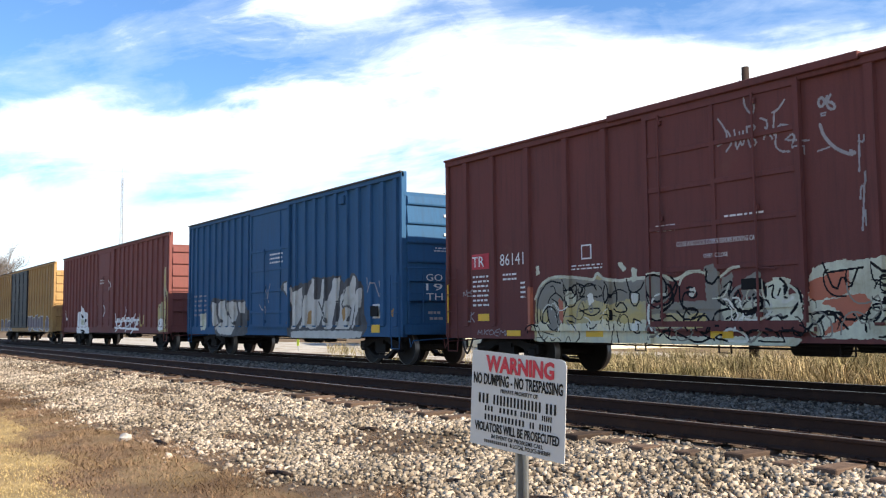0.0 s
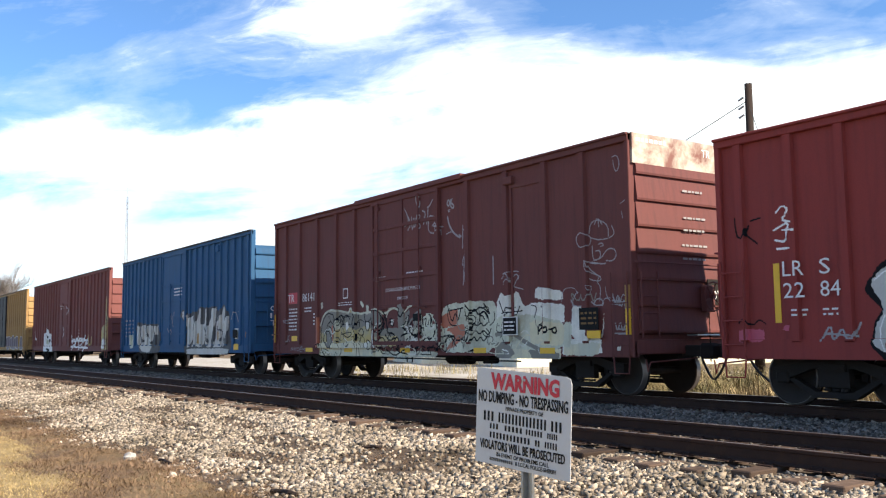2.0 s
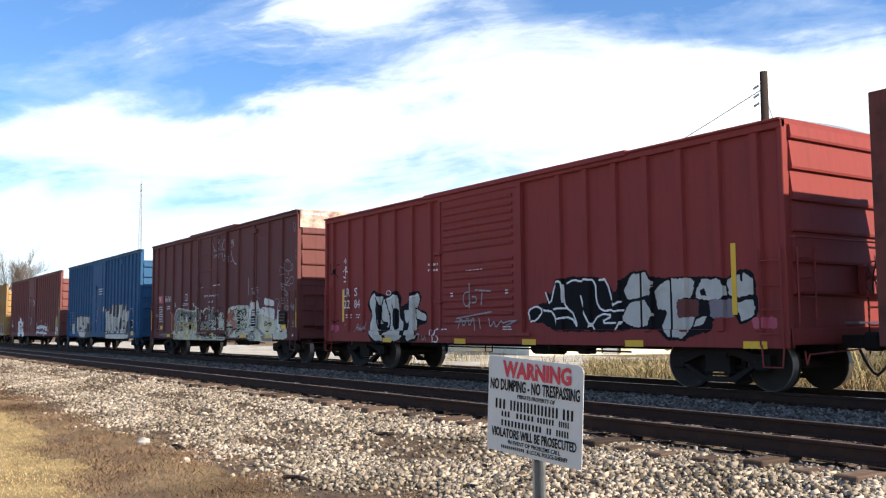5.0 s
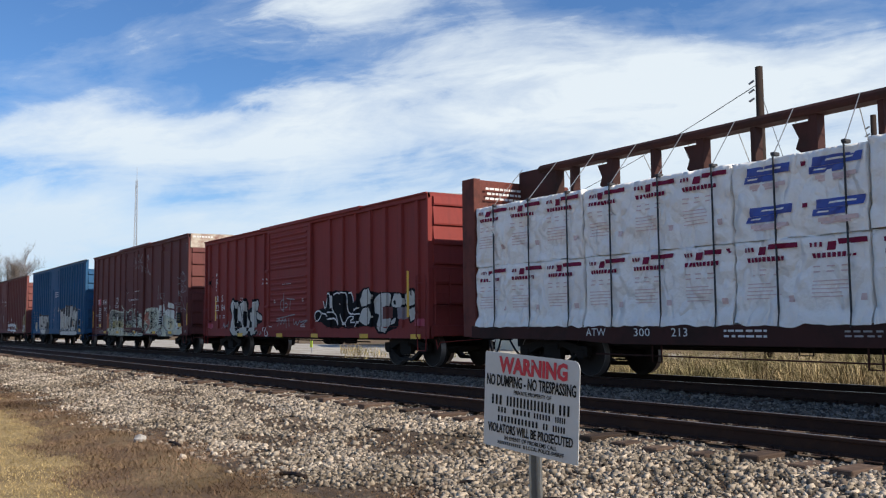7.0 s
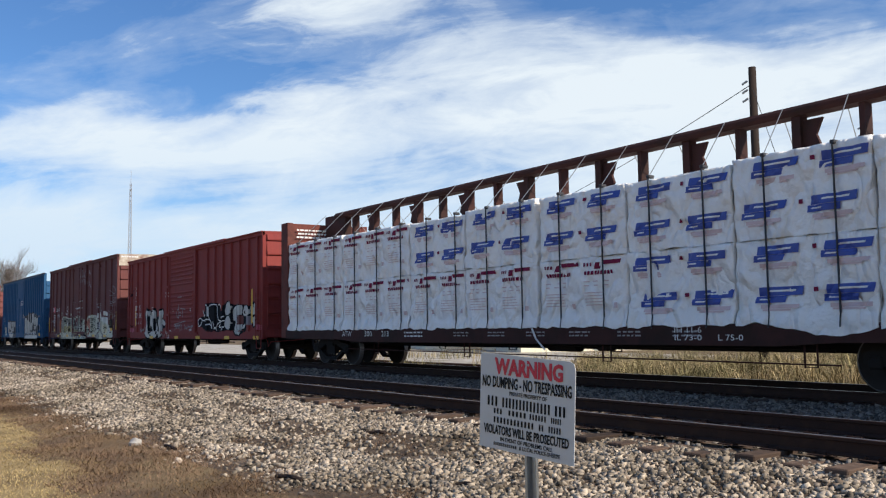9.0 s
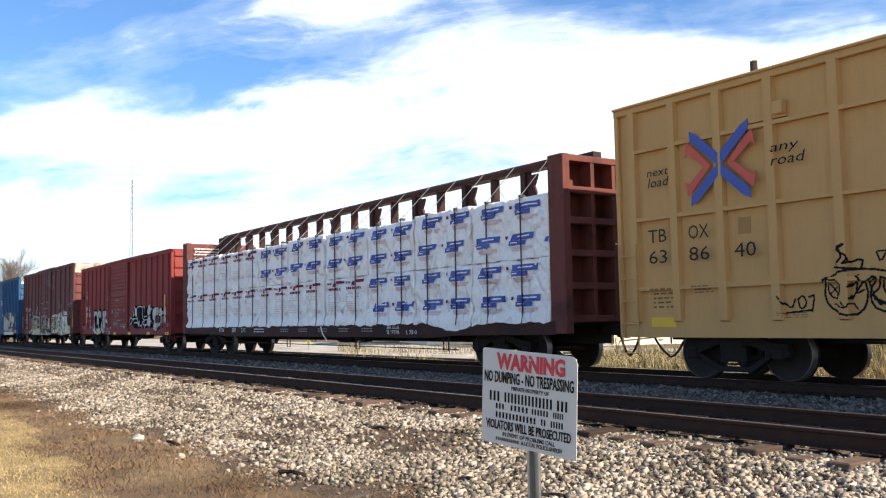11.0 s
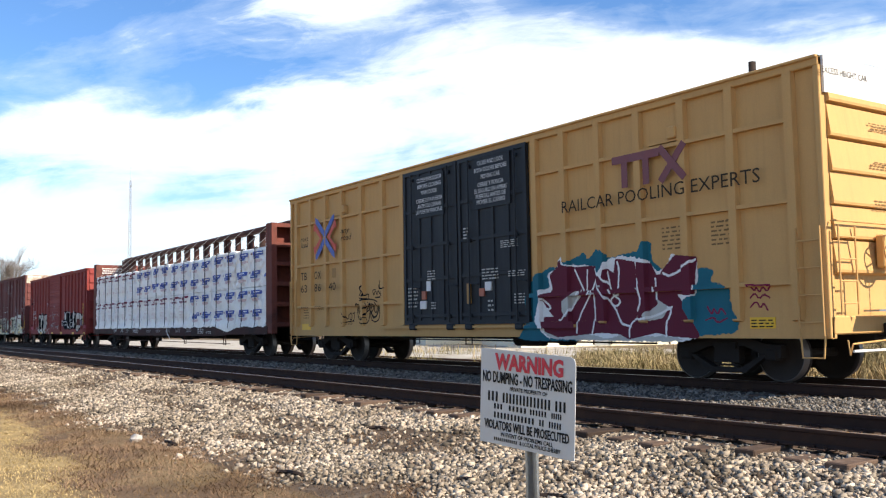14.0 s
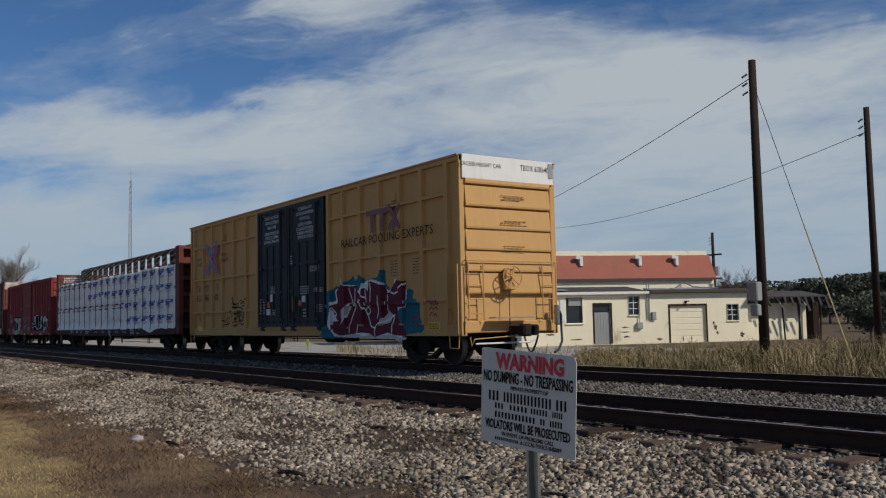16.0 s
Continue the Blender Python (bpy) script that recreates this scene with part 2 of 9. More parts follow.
    "tag_black": dict(colour=(0.014, 0.014, 0.016), rough=0.85, spec=0.1, vary=0.2, bump=0),
    "tag_white": dict(colour=(0.80, 0.79, 0.77), rough=0.55, vary=0.2, scale=3, bump=0),
    "tag_orange": dict(colour=(0.45, 0.13, 0.07), rough=0.55, vary=0.3, scale=2),
    "tag_teal": dict(colour=(0.012, 0.135, 0.185), rough=0.65, spec=0.2, vary=0.25, scale=2, bump=0.05),
    "tag_plum": dict(colour=(0.13, 0.018, 0.036), rough=0.7, spec=0.2, vary=0.2, scale=2, bump=0.05),
    "cap_worn": dict(colour=(0.55, 0.48, 0.38), rough=0.7, vary=0.2, scale=2.0, other=(0.20, 0.075, 0.055), mask=(0.44, 0.62)),
    "lawn_soil": dict(colour=(0.28, 0.205, 0.10), rough=0.95, vary=0.4, scale=1.4, fine=30, bump=0.7, depth=0.03, other=(0.17, 0.12, 0.06), mask=(0.5, 0.65), spec=0.2),
    "rock_pale": dict(colour=(0.40, 0.37, 0.33), rough=0.9, vary=0.3, scale=9, fine=60, bump=0.6, spec=0.2),
    "guard": dict(colour=(0.42, 0.33, 0.14), rough=0.7, vary=0.2),
    "tag_pale": dict(colour=(0.74, 0.73, 0.65), rough=0.65, vary=0.3, scale=3.0, other=(0.52, 0.52, 0.44), mask=(0.45, 0.65), streak=0.2, streak_colour=(0.25, 0.2, 0.16)),
    "tag_smoke": dict(colour=(0.060, 0.062, 0.066), rough=0.7, vary=0.4, scale=2.5, other=(0.10, 0.10, 0.10), mask=(0.45, 0.65)),
    "tag_dusk": dict(colour=(0.22, 0.205, 0.175), rough=0.6, vary=0.4, scale=2.5, other=(0.22, 0.20, 0.15), mask=(0.45, 0.65)),
    "tag_straw": dict(colour=(0.52, 0.40, 0.15), rough=0.6, vary=0.3, scale=2.5, other=(0.35, 0.33, 0.24), mask=(0.45, 0.65)),
    "tag_pink": dict(colour=(0.50, 0.09, 0.14), rough=0.6, vary=0.3, scale=4),
    "tag_red": dict(colour=(0.62, 0.12, 0.085), rough=0.6, spec=0.2, vary=0.15, bump=0),
    "tag_ochre": dict(colour=(0.36, 0.19, 0.05), rough=0.6, vary=0.2, bump=0),
    "tag_mauve": dict(colour=(0.20, 0.17, 0.19), rough=0.6, vary=0.35, scale=1.2),
    "letter_dim": dict(colour=(0.05, 0.036, 0.024), rough=0.8, spec=0.1, vary=0.25, bump=0),
    "letter_faint": dict(colour=(0.21, 0.13, 0.06), rough=0.8, spec=0.1, vary=0.25, bump=0),
    "chalk": dict(colour=(0.33, 0.31, 0.31), rough=0.85, vary=0.4, scale=5, bump=0),
    "plum_letter": dict(colour=(0.20, 0.055, 0.06), rough=0.55, vary=0.15, bump=0),
    "lime": dict(colour=(0.62, 0.80, 0.05), rough=0.5, vary=0.1, bump=0),
    "grey_box": dict(colour=(0.34, 0.35, 0.35), rough=0.5, vary=0.12, scale=3, metal=0.2),
}.items():
    M[key] = surface(key, **args)


# ---------------------------------------------------------------- mesh tools
def part(name, bm, material, parent=None, label="", smooth=False):
    """Links a bmesh as one mesh object under a thing or a part."""
    me = bpy.data.meshes.new(name)
    bm.normal_update()
    bm.to_mesh(me)
    bm.free()
    for mat in (material if isinstance(material, (list, tuple)) else [material]):
        me.materials.append(mat)
    if smooth:
        me.polygons.foreach_set("use_smooth", [True] * len(me.polygons))
    ob = new(name, me)
    ob.parent = parent
    if label:
        ob["label"] = label
    return ob


def thing(name, label, category, group="", kind="", m=None):
    ob = tagged(new(name), label, category, group, kind)
    if m:
        ob.matrix_basis = m
    return ob


def box(bm, x0, x1, y0, y1, z0, z1, bevel=0.0, mat=0):
    c = [bm.verts.new((x, y, z)) for x in (x0, x1) for y in (y0, y1) for z in (z0, z1)]
    faces = [bm.faces.new([c[i] for i in f]) for f in ((0, 1, 3, 2), (4, 6, 7, 5), (0, 4, 5, 1), (2, 3, 7, 6), (0, 2, 6, 4), (1, 5, 7, 3))]
    for f in faces:
        f.material_index = mat
    if bevel:
        bmesh.ops.bevel(bm, geom=list({e for f in faces for e in f.edges}), offset=bevel, segments=1, affect="EDGES", profile=0.7)
    return bm


def B(*args, **kw):
    return box(bmesh.new(), *args, **kw)


def rod(bm, a, b, r, n=6, r2=None, mat=0):
    a, b = Vector(a), Vector(b)
    q = (b - a).to_track_quat("Z", "Y")
    rings = []
    for p, rr in ((a, r), (b, r if r2 is None else r2)):
        rings.append([bm.verts.new(p + q @ Vector((rr * math.cos(k * math.tau / n), rr * math.sin(k * math.tau / n), 0))) for k in range(n)])
    for k in range(n):
        f = bm.faces.new((rings[0][k], rings[0][(k + 1) % n], rings[1][(k + 1) % n], rings[1][k]))
        f.material_index = mat
    bm.faces.new(rings[0][::-1]).material_index = mat
    bm.faces.new(rings[1]).material_index = mat
    return bm


def path_rod(bm, pts, r, n=6):
    """One bent rod through all the points."""
    pts = [Vector(p) for p in pts]
    rings = []
    for k, p in enumerate(pts):
        way = (pts[min(k + 1, len(pts) - 1)] - pts[max(k - 1, 0)]).normalized()
        q = way.to_track_quat("Z", "Y" if abs(way.y) < 0.9 else "X")
        rings.append([bm.verts.new(p + q @ Vector((r * math.cos(i * math.tau / n), r * math.sin(i * math.tau / n), 0))) for i in range(n)])
    for a, b in zip(rings, rings[1:]):
        turn = min(range(n), key=lambda t: sum((a[i].co - b[(i + t) % n].co).length for i in range(n)))
        for i in range(n):
            bm.faces.new((a[i], a[(i + 1) % n], b[(i + 1 + turn) % n], b[(i + turn) % n]))
    bm.faces.new(rings[0][::-1])
    bm.faces.new(rings[-1])
    return bm


def profile(bm, pts, axis, lo, hi, mat=0):
    """Sweeps a closed outline of (u, v) along an axis. axis x: (y, z); axis y: (x, z)."""
    rings = []
    for w in (lo, hi):
        rings.append([bm.verts.new((w, u, v) if axis == "x" else (u, w, v)) for u, v in pts])
    k = len(pts)
    made = [bm.faces.new((rings[0][i], rings[0][(i + 1) % k], rings[1][(i + 1) % k], rings[1][i])) for i in range(k)]
    made += [bm.faces.new(rings[0][::-1]), bm.faces.new(rings[1])]
    for f in made:
        f.material_index = mat
    bmesh.ops.recalc_face_normals(bm, faces=made)
    return bm


def writing(name, body, size, material, parent, m, width=1.0, align="LEFT", label="", deep=0.002, shear=0.0, bold=0.0):
    """Lettering in the built-in font, as a mesh; m places it, its face along +z of m."""
    cu = bpy.data.curves.new(name, "FONT")
    cu.body, cu.size, cu.extrude, cu.align_x, cu.resolution_u, cu.shear = body, size, deep, align, 2, shear
    cu.offset = bold * size
    tmp = bpy.data.objects.new(name, cu)
    scene.collection.objects.link(tmp)
    bpy.context.view_layer.update()
    me = bpy.data.meshes.new_from_object(tmp.evaluated_get(bpy.context.evaluated_depsgraph_get()))
    bpy.data.objects.remove(tmp)
    me.transform(Matrix.Diagonal((width, 1, 1, 1)))
    me.materials.clear()
    me.materials.append(material)
    ob = new(name, me)
    ob.parent = parent
    ob.matrix_basis = m
    if label:
        ob["label"] = label
    return ob


FACE = pose(0, 0, 0, 90, 0, 0)     # turns flat lettering upright, facing -y
END = pose(0, 0, 0, 90, 0, 90)     # upright, facing +x


# ---------------------------------------------------------------- ground and tracks
NEAR_TRACK, FAR_TRACK, GAUGE = 8.80, 14.05, 0.7525


def ground_height(x, y):
    """Ballast shoulders on both sides of the two tracks, lawn on this side, waste land on that side."""
    pts = [(-60, -0.66), (2.6, -0.64), (4.2, -0.58), (5.6, -0.46), (6.9, -0.325), (7.3, -0.268), (7.75, -0.224), (10.2, -0.222), (11.4, -0.24), (12.6, -0.20),
           (15.6, -0.20), (16.4, -0.26), (17.6, -0.60), (19, -0.64), (4000, -0.64)]
    return float(np.interp(y, [p[0] for p in pts], [p[1] for p in pts]))


def lawn_edge(x, y):
    return 1.5 * noise.noise(Vector((x * 0.3, y * 0.3, 7.5))) + 0.5 * noise.noise(Vector((x * 1.3, y * 1.3, 8.5)))


def build_ground():
    bm = bmesh.new()
    xs = [-4000, -1500, -600, -300, -160, -110] + [-80 + k * 0.5 for k in range(201)] + [40, 100, 400, 4000]
    ys = [-4000, -1000, -200, -60, -20, -8, -3] + [-1 + k * 0.3 for k in range(74)] + [24, 30, 45, 70, 120, 250, 800, 4000]
    grid = []
    for x in xs:
        row = []
        for y in ys:
            z = ground_height(x, y)
            if abs(x) < 100 and -1 < y < 24:
                z += (noise.noise(Vector((x * 0.5, y * 0.5, 0))) * 0.035 + noise.noise(Vector((x * 1.7, y * 1.7, 3))) * 0.02) * (0.2 if 7 < y < 16.4 else 1)
            row.append(bm.verts.new((x, y, z)))
        grid.append(row)
    for i in range(len(xs) - 1):
        for j in range(len(ys) - 1):
            f = bm.faces.new((grid[i][j], grid[i + 1][j], grid[i + 1][j + 1], grid[i][j + 1]))
            mid = (ys[j] + ys[j + 1]) / 2
            at = (xs[i] + xs[i + 1]) / 2
            f.material_index = 1 if 4.0 < mid < 17.3 else 2 if mid + lawn_edge(at, mid) < 2.8 else 0
    tagged(part("ground", bm, [M["soil"], M["bed"], M["lawn_soil"]], smooth=True), "dry lawn, bare soil and stone ballast", "ground", kind="structure")


build_ground()


def build_track(name, y, label):
    track = thing(name, label, "railway track", kind="structure")
    track.location.y = y
    for side in (-1, 1):
        bm = bmesh.new()
        o = side * GAUGE
        foot = [(-0.075, -0.172), (0.075, -0.172), (0.075, -0.160), (0.012, -0.140), (0.010, -0.045), (0.036, -0.034), (0.037, -0.006), (0.028, 0.0), (-0.028, 0.0),
                (-0.037, -0.006), (-0.036, -0.034), (-0.010, -0.045), (-0.012, -0.140), (-0.075, -0.160)]
        profile(bm, [(o + u, v) for u, v in foot], "x", -320, 60)
        for f in bm.faces:
            if f.normal.z > 0.9 and f.calc_center_median().z > -0.01:
                f.material_index = 1
        part("rail", bm, [M["rail"], M["rail_top"]], track, "rust-brown rail with a worn bright head")
    tie = None
    rnd = random.Random(int(y * 10))
    far = bmesh.new()
    for k in range(-300, 60):
        x = k * 0.53
        if -50 < x < 6:
            if tie is None:
                bm = B(-0.115, 0.115, -1.36, 1.36, -0.36, -0.178, bevel=0.012)
                tie = part("tie", bm, M["tie"], track, "weathered brown wooden tie")
                ob = tie
            else:
                ob = new("tie", tie.data)
                ob.parent = track
                ob["label"] = "weathered brown wooden tie"
            ob.matrix_basis = pose(x + rnd.uniform(-0.03, 0.03), rnd.uniform(-0.15, 0.06), rnd.uniform(-0.048, 0.002), 0, 0, rnd.uniform(-1.5, 1.5))
        else:
            box(far, x - 0.115, x + 0.115, -1.36, 1.36, -0.36, -0.178)
    tagged(part("far_tie", far, M["tie"], track), kind="stuff")
    # tie plates and spikes along the near stretch
    plate = None
    for k in range(-60, 8):
        for side in (-1, 1):
            if plate is None:
                bm = bmesh.new()
                box(bm, -0.09, 0.09, -0.16, 0.16, -0.180, -0.168)
                for sx in (-0.06, 0.06):
                    for sy in (-0.09, 0.09):
                        box(bm, sx - 0.012, sx + 0.012, sy - 0.014, sy + 0.014, -0.17, -0.145)
                plate = part("tie_plate", bm, M["rail"], track)
                ob = plate
            else:
                ob = new("tie_plate", plate.data)
                ob.parent = track
            ob.matrix_basis = pose(k * 0.53, side * GAUGE, 0)
    return track


build_track("near_track", NEAR_TRACK, "empty railway track with rusty rails on brown ties")
build_track("far_track", FAR_TRACK, "railway track under the passing freight train")


# ---------------------------------------------------------------- freight cars
HALF = 1.495        # half the width over the side posts
SKIN = 1.425        # the side sheets
WHEEL = 0.457
TRAIN = [(0, 61.62), (1, 56.60), (2, 51.60), (3, 46.60), (4, 41.59), (5.2, 35.47), (6.5, 28.81), (7.5, 23.79), (8.5, 18.83), (9.6, 13.32), (10.6, 8.36),
         (11.5, 3.93), (12.5, -0.91), (13.5, -5.68), (14.5, -10.46), (15.5, -15.21), (16, -17.57)]
CARS = []           # (car, its place along the train)
WHEELSETS = []      # (wheelset, its place on the car)


def wheelset_mesh():
    bm = bmesh.new()
    rod(bm, (0, -0.98, 0), (0, 0.98, 0), 0.075, 10)
    for s in (-1, 1):
        outline = [(0.0, 0.10), (0.10, 0.105), (0.13, 0.075), (0.36, 0.045), (0.40, 0.075), (WHEEL - 0.024, 0.076), (WHEEL - 0.002, 0.075), (WHEEL, -0.055), (WHEEL + 0.025, -0.065),
                   (WHEEL + 0.02, -0.085), (0.40, -0.085), (0.36, -0.02), (0.13, -0.055), (0.0, -0.06)]
        rings = []
        n = 28
        for r, w in outline:
            rings.append([bm.verts.new((r * math.cos(k * math.tau / n), s * (GAUGE + w), r * math.sin(k * math.tau / n))) for k in range(n)] if r else
                         [bm.verts.new((0, s * (GAUGE + w), 0))] * n)
        for i, (a, b) in enumerate(zip(rings, rings[1:])):
            for k in range(n):
                vs = []
                for v in (a[k], a[(k + 1) % n], b[(k + 1) % n], b[k]):
                    if v not in vs:
                        vs.append(v)
                f = bm.faces.new(vs)
                f.material_index = 1 if i in (5, 6) else 0
                f.smooth = True
        # the bearing cap with its three bolts
        rod(bm, (0, s * 0.98, 0), (0, s * 1.10, 0), 0.085, 12)
        for k in range(3):
            a = k * math.tau / 3
            rod(bm, (0.05 * math.cos(a), s * 1.10, 0.05 * math.sin(a)), (0.05 * math.cos(a), s * 1.115, 0.05 * math.sin(a)), 0.018, 6)
    bmesh.ops.recalc_face_normals(bm, faces=bm.faces[:])
    return bm


def side_frame_mesh():
    """The cast side frame of a truck, with its window and coil springs; length along x, at y = 0."""
    bm = bmesh.new()
    top = [(-1.08, 0.42), (-1.08, 0.62), (-0.80, 0.64), (-0.40, 0.74), (0.40, 0.74), (0.80, 0.64), (1.08, 0.62), (1.08, 0.42), (0.98, 0.42), (0.98, 0.54), (0.80, 0.54),
           (0.80, 0.44), (0.36, 0.60), (0.26, 0.60), (0.26, 0.32), (-0.26, 0.32), (-0.26, 0.60), (-0.36, 0.60), (-0.80, 0.44), (-0.80, 0.54), (-0.98, 0.54), (-0.98, 0.42)]
    profile(bm, top, "y", -0.07, 0.07)
    bot = [(-0.80, 0.44), (-0.68, 0.44), (-0.30, 0.24), (0.30, 0.24), (0.68, 0.44), (0.80, 0.44), (0.36, 0.15), (-0.36, 0.15)]
    profile(bm, bot, "y", -0.075, 0.075)
    for c in (-0.15, 0.0, 0.15):
        for k in range(5):
            rod(bm, (c, 0, 0.26 + k * 0.062), (c, 0, 0.295 + k * 0.062), 0.068, 10)
    box(bm, -0.22, 0.22, -0.12, 0.12, 0.56, 0.66)
    for s in (-1, 1):
        box(bm, s * 0.89 - 0.12, s * 0.89 + 0.12, -0.08, 0.10, 0.36, 0.56, bevel=0.03)
    return bm


_shared = {}


def add_truck(car, x):
    if not _shared:
        _shared["set"] = part("wheelset", wheelset_mesh(), [M["wheel"], M["tread"]], None)
        _shared["frame"] = part("side_frame", side_frame_mesh(), M["under"], None)
        bm = B(-0.20, 0.20, -1.0, 1.0, 0.50, 0.72, bevel=0.03)
        for s in (-1, 1):
            box(bm, s * 0.36 - 0.05, s * 0.36 + 0.05, -0.85, 0.85, 0.40, 0.52)
            for t in (-1, 1):
                box(bm, s * 0.42 - 0.04, s * 0.42 + 0.05, t * 0.75 - 0.06, t * 0.75 + 0.06, 0.30, 0.58)
        rod(bm, (0, 0, 0.7), (0, 0, 0.84), 0.3, 14)
        _shared["bolster"] = part("bolster", bm, M["under"], None)
    def use(key, name, m, label=""):
        first = _shared[key]
        if first.parent is None:
            ob = first
        else:
            ob = new(name, first.data)
        ob.parent = car
        ob.matrix_basis = m
        if label:
            ob["label"] = label
        return ob
    for s in (-1, 1):
        use("frame", "side_frame", pose(x, s * 1.02, 0, 0, 0, 0 if s > 0 else 180), "grimy cast steel truck side frame")
        w = use("set", "wheelset", pose(x + s * 0.89, 0, WHEEL), "steel wheels on an axle")
        WHEELSETS.append((w, x + s * 0.89))
    use("bolster", "bolster", pose(x, 0, 0))


def add_coupler(car, x, out):
    bm = bmesh.new()
    box(bm, min(x, x + out * 0.55), max(x, x + out * 0.55), -0.10, 0.10, 0.74, 0.96, bevel=0.02)
    a, b = x + out * 0.5, x + out * 0.80
    box(bm, min(a, b), max(a, b), -0.19, 0.10, 0.70, 1.00, bevel=0.05)
    a, b = x + out * 0.62, x + out * 0.92
    box(bm, min(a, b), max(a, b), 0.06, 0.20, 0.72, 0.98, bevel=0.04)
    part("coupler", bm, M["under"], car, "rusty knuckle coupler")
    bm = bmesh.new()
    pts = [(x + out * (0.12 + 0.09 * k), 0.36 - 0.02 * k, 0.72 - 0.42 * math.sin(k / 8 * math.pi) * (1 if k < 5 else 0.9)) for k in range(9)]
    path_rod(bm, pts, 0.024, 7)
    part("air_hose", bm, M["strap"], car, "hanging black rubber air hose")


def post(bm, x, z0, z1, width, side, depth=None):
    """A vertical hat-section side post with sloping flanks."""
    y0, y1 = SKIN * side, (HALF if depth is None else SKIN + depth) * side
    w, t = width / 2, width * 0.41
    q = [bm.verts.new(v) for v in ((x - w, y0, z0), (x - t, y1, z0 + 0.03), (x + t, y1, z0 + 0.03), (x + w, y0, z0),
                                   (x - w, y0, z1), (x - t, y1, z1 - 0.03), (x + t, y1, z1 - 0.03), (x + w, y0, z1))]
    fs = [bm.faces.new([q[i] for i in f]) for f in ((0, 1, 5, 4), (1, 2, 6, 5), (2, 3, 7, 6), (0, 3, 2, 1), (4, 5, 6, 7))]
    bmesh.ops.recalc_face_normals(bm, faces=fs)
    if (fs[1].normal.y > 0) != (side > 0):
        bmesh.ops.reverse_faces(bm, faces=fs)


def ladder(car, x0, x1, y0, y1, z0, z1, rungs, mat, name="ladder", r=0.013):
    """A ladder of bent rods between two corners, on a side (y0 = y1) or on an end (x0 = x1)."""
    bm = bmesh.new()
    for k in range(rungs):
        z = z0 + (z1 - z0) * (k + 0.5) / rungs
        rod(bm, (x0, y0, z), (x1, y1, z), r, 6)
    rod(bm, (x0, y0, z0), (x0, y0, z1), r * 1.3, 6)
    rod(bm, (x1, y1, z0), (x1, y1, z1), r * 1.3, 6)
    return part(name, bm, mat, car)


def box_shell(car, L, H, zb, mat, drop=0.0):
    """Floor, both sides, roof and the lower side sills of a box car that runs from x = -L to 0; drop: how far the near side stands above the roof."""
    tall = H
    for s in (-1, 1):
        H = tall if s < 0 else tall - drop
        eave = H - 0.10
        a, b = sorted((s * (SKIN - 0.03), s * SKIN))
        part("side_wall", B(-L + 0.02, -0.02, a, b, 1.02, eave), mat, car)
        a, b = sorted((s * (SKIN - 0.02), s * (SKIN + 0.03)))
        bm = bmesh.new()
        pts = [(-L, 1.06), (-L, zb), (0, zb), (0, 1.06)]
        profile(bm, pts, "y", a, b)
        part("side_sill", bm, mat, car)
        a, b = sorted((s * (SKIN - 0.01), s * (HALF + 0.015)))
        part("top_chord", B(-L, 0, a, b, eave - 0.06, H - 0.02, bevel=0.012), mat, car)
        a, b = sorted((s * (HALF - 0.05), s * (HALF + 0.06)))
        part("eave", B(-L, 0, a, b, H - 0.045, H + 0.004, bevel=0.012), M["roof_dark"] if drop else mat, car)
    H = tall - drop
    part("floor", B(-L + 0.03, -0.03, -SKIN + 0.04, SKIN - 0.04, 0.98, 1.08), M["under"], car)
    # a low gabled roof with cross ribs
    bm = bmesh.new()
    near = HALF if not drop else SKIN - 0.05
    profile(bm, [(-near, H - 0.02), (HALF, H - 0.02), (HALF, H), (0, H + 0.04), (-near, H)], "x", -L, 0)
    for k in range(int(L / 1.2) + 1):
        x = -L + 0.3 + k * (L - 0.6) / int(L / 1.2)
        profile(bm, [(-near + 0.05, H + 0.003), (HALF - 0.05, H + 0.003), (0, H + 0.06)], "x", x - 0.04, x + 0.04)
    part("roof", bm, M["steel"], car, "ribbed metal roof")
    part("centre_sill", B(-L + 0.1, -0.1, -0.18, 0.18, 0.66, 0.98), M["under"], car)
    for k in range(4):
        x = -L * (0.32 + 0.12 * k)
        part("cross_bearer", B(x - 0.08, x + 0.08, -1.35, 1.35, 0.80, 0.98), M["under"], car)


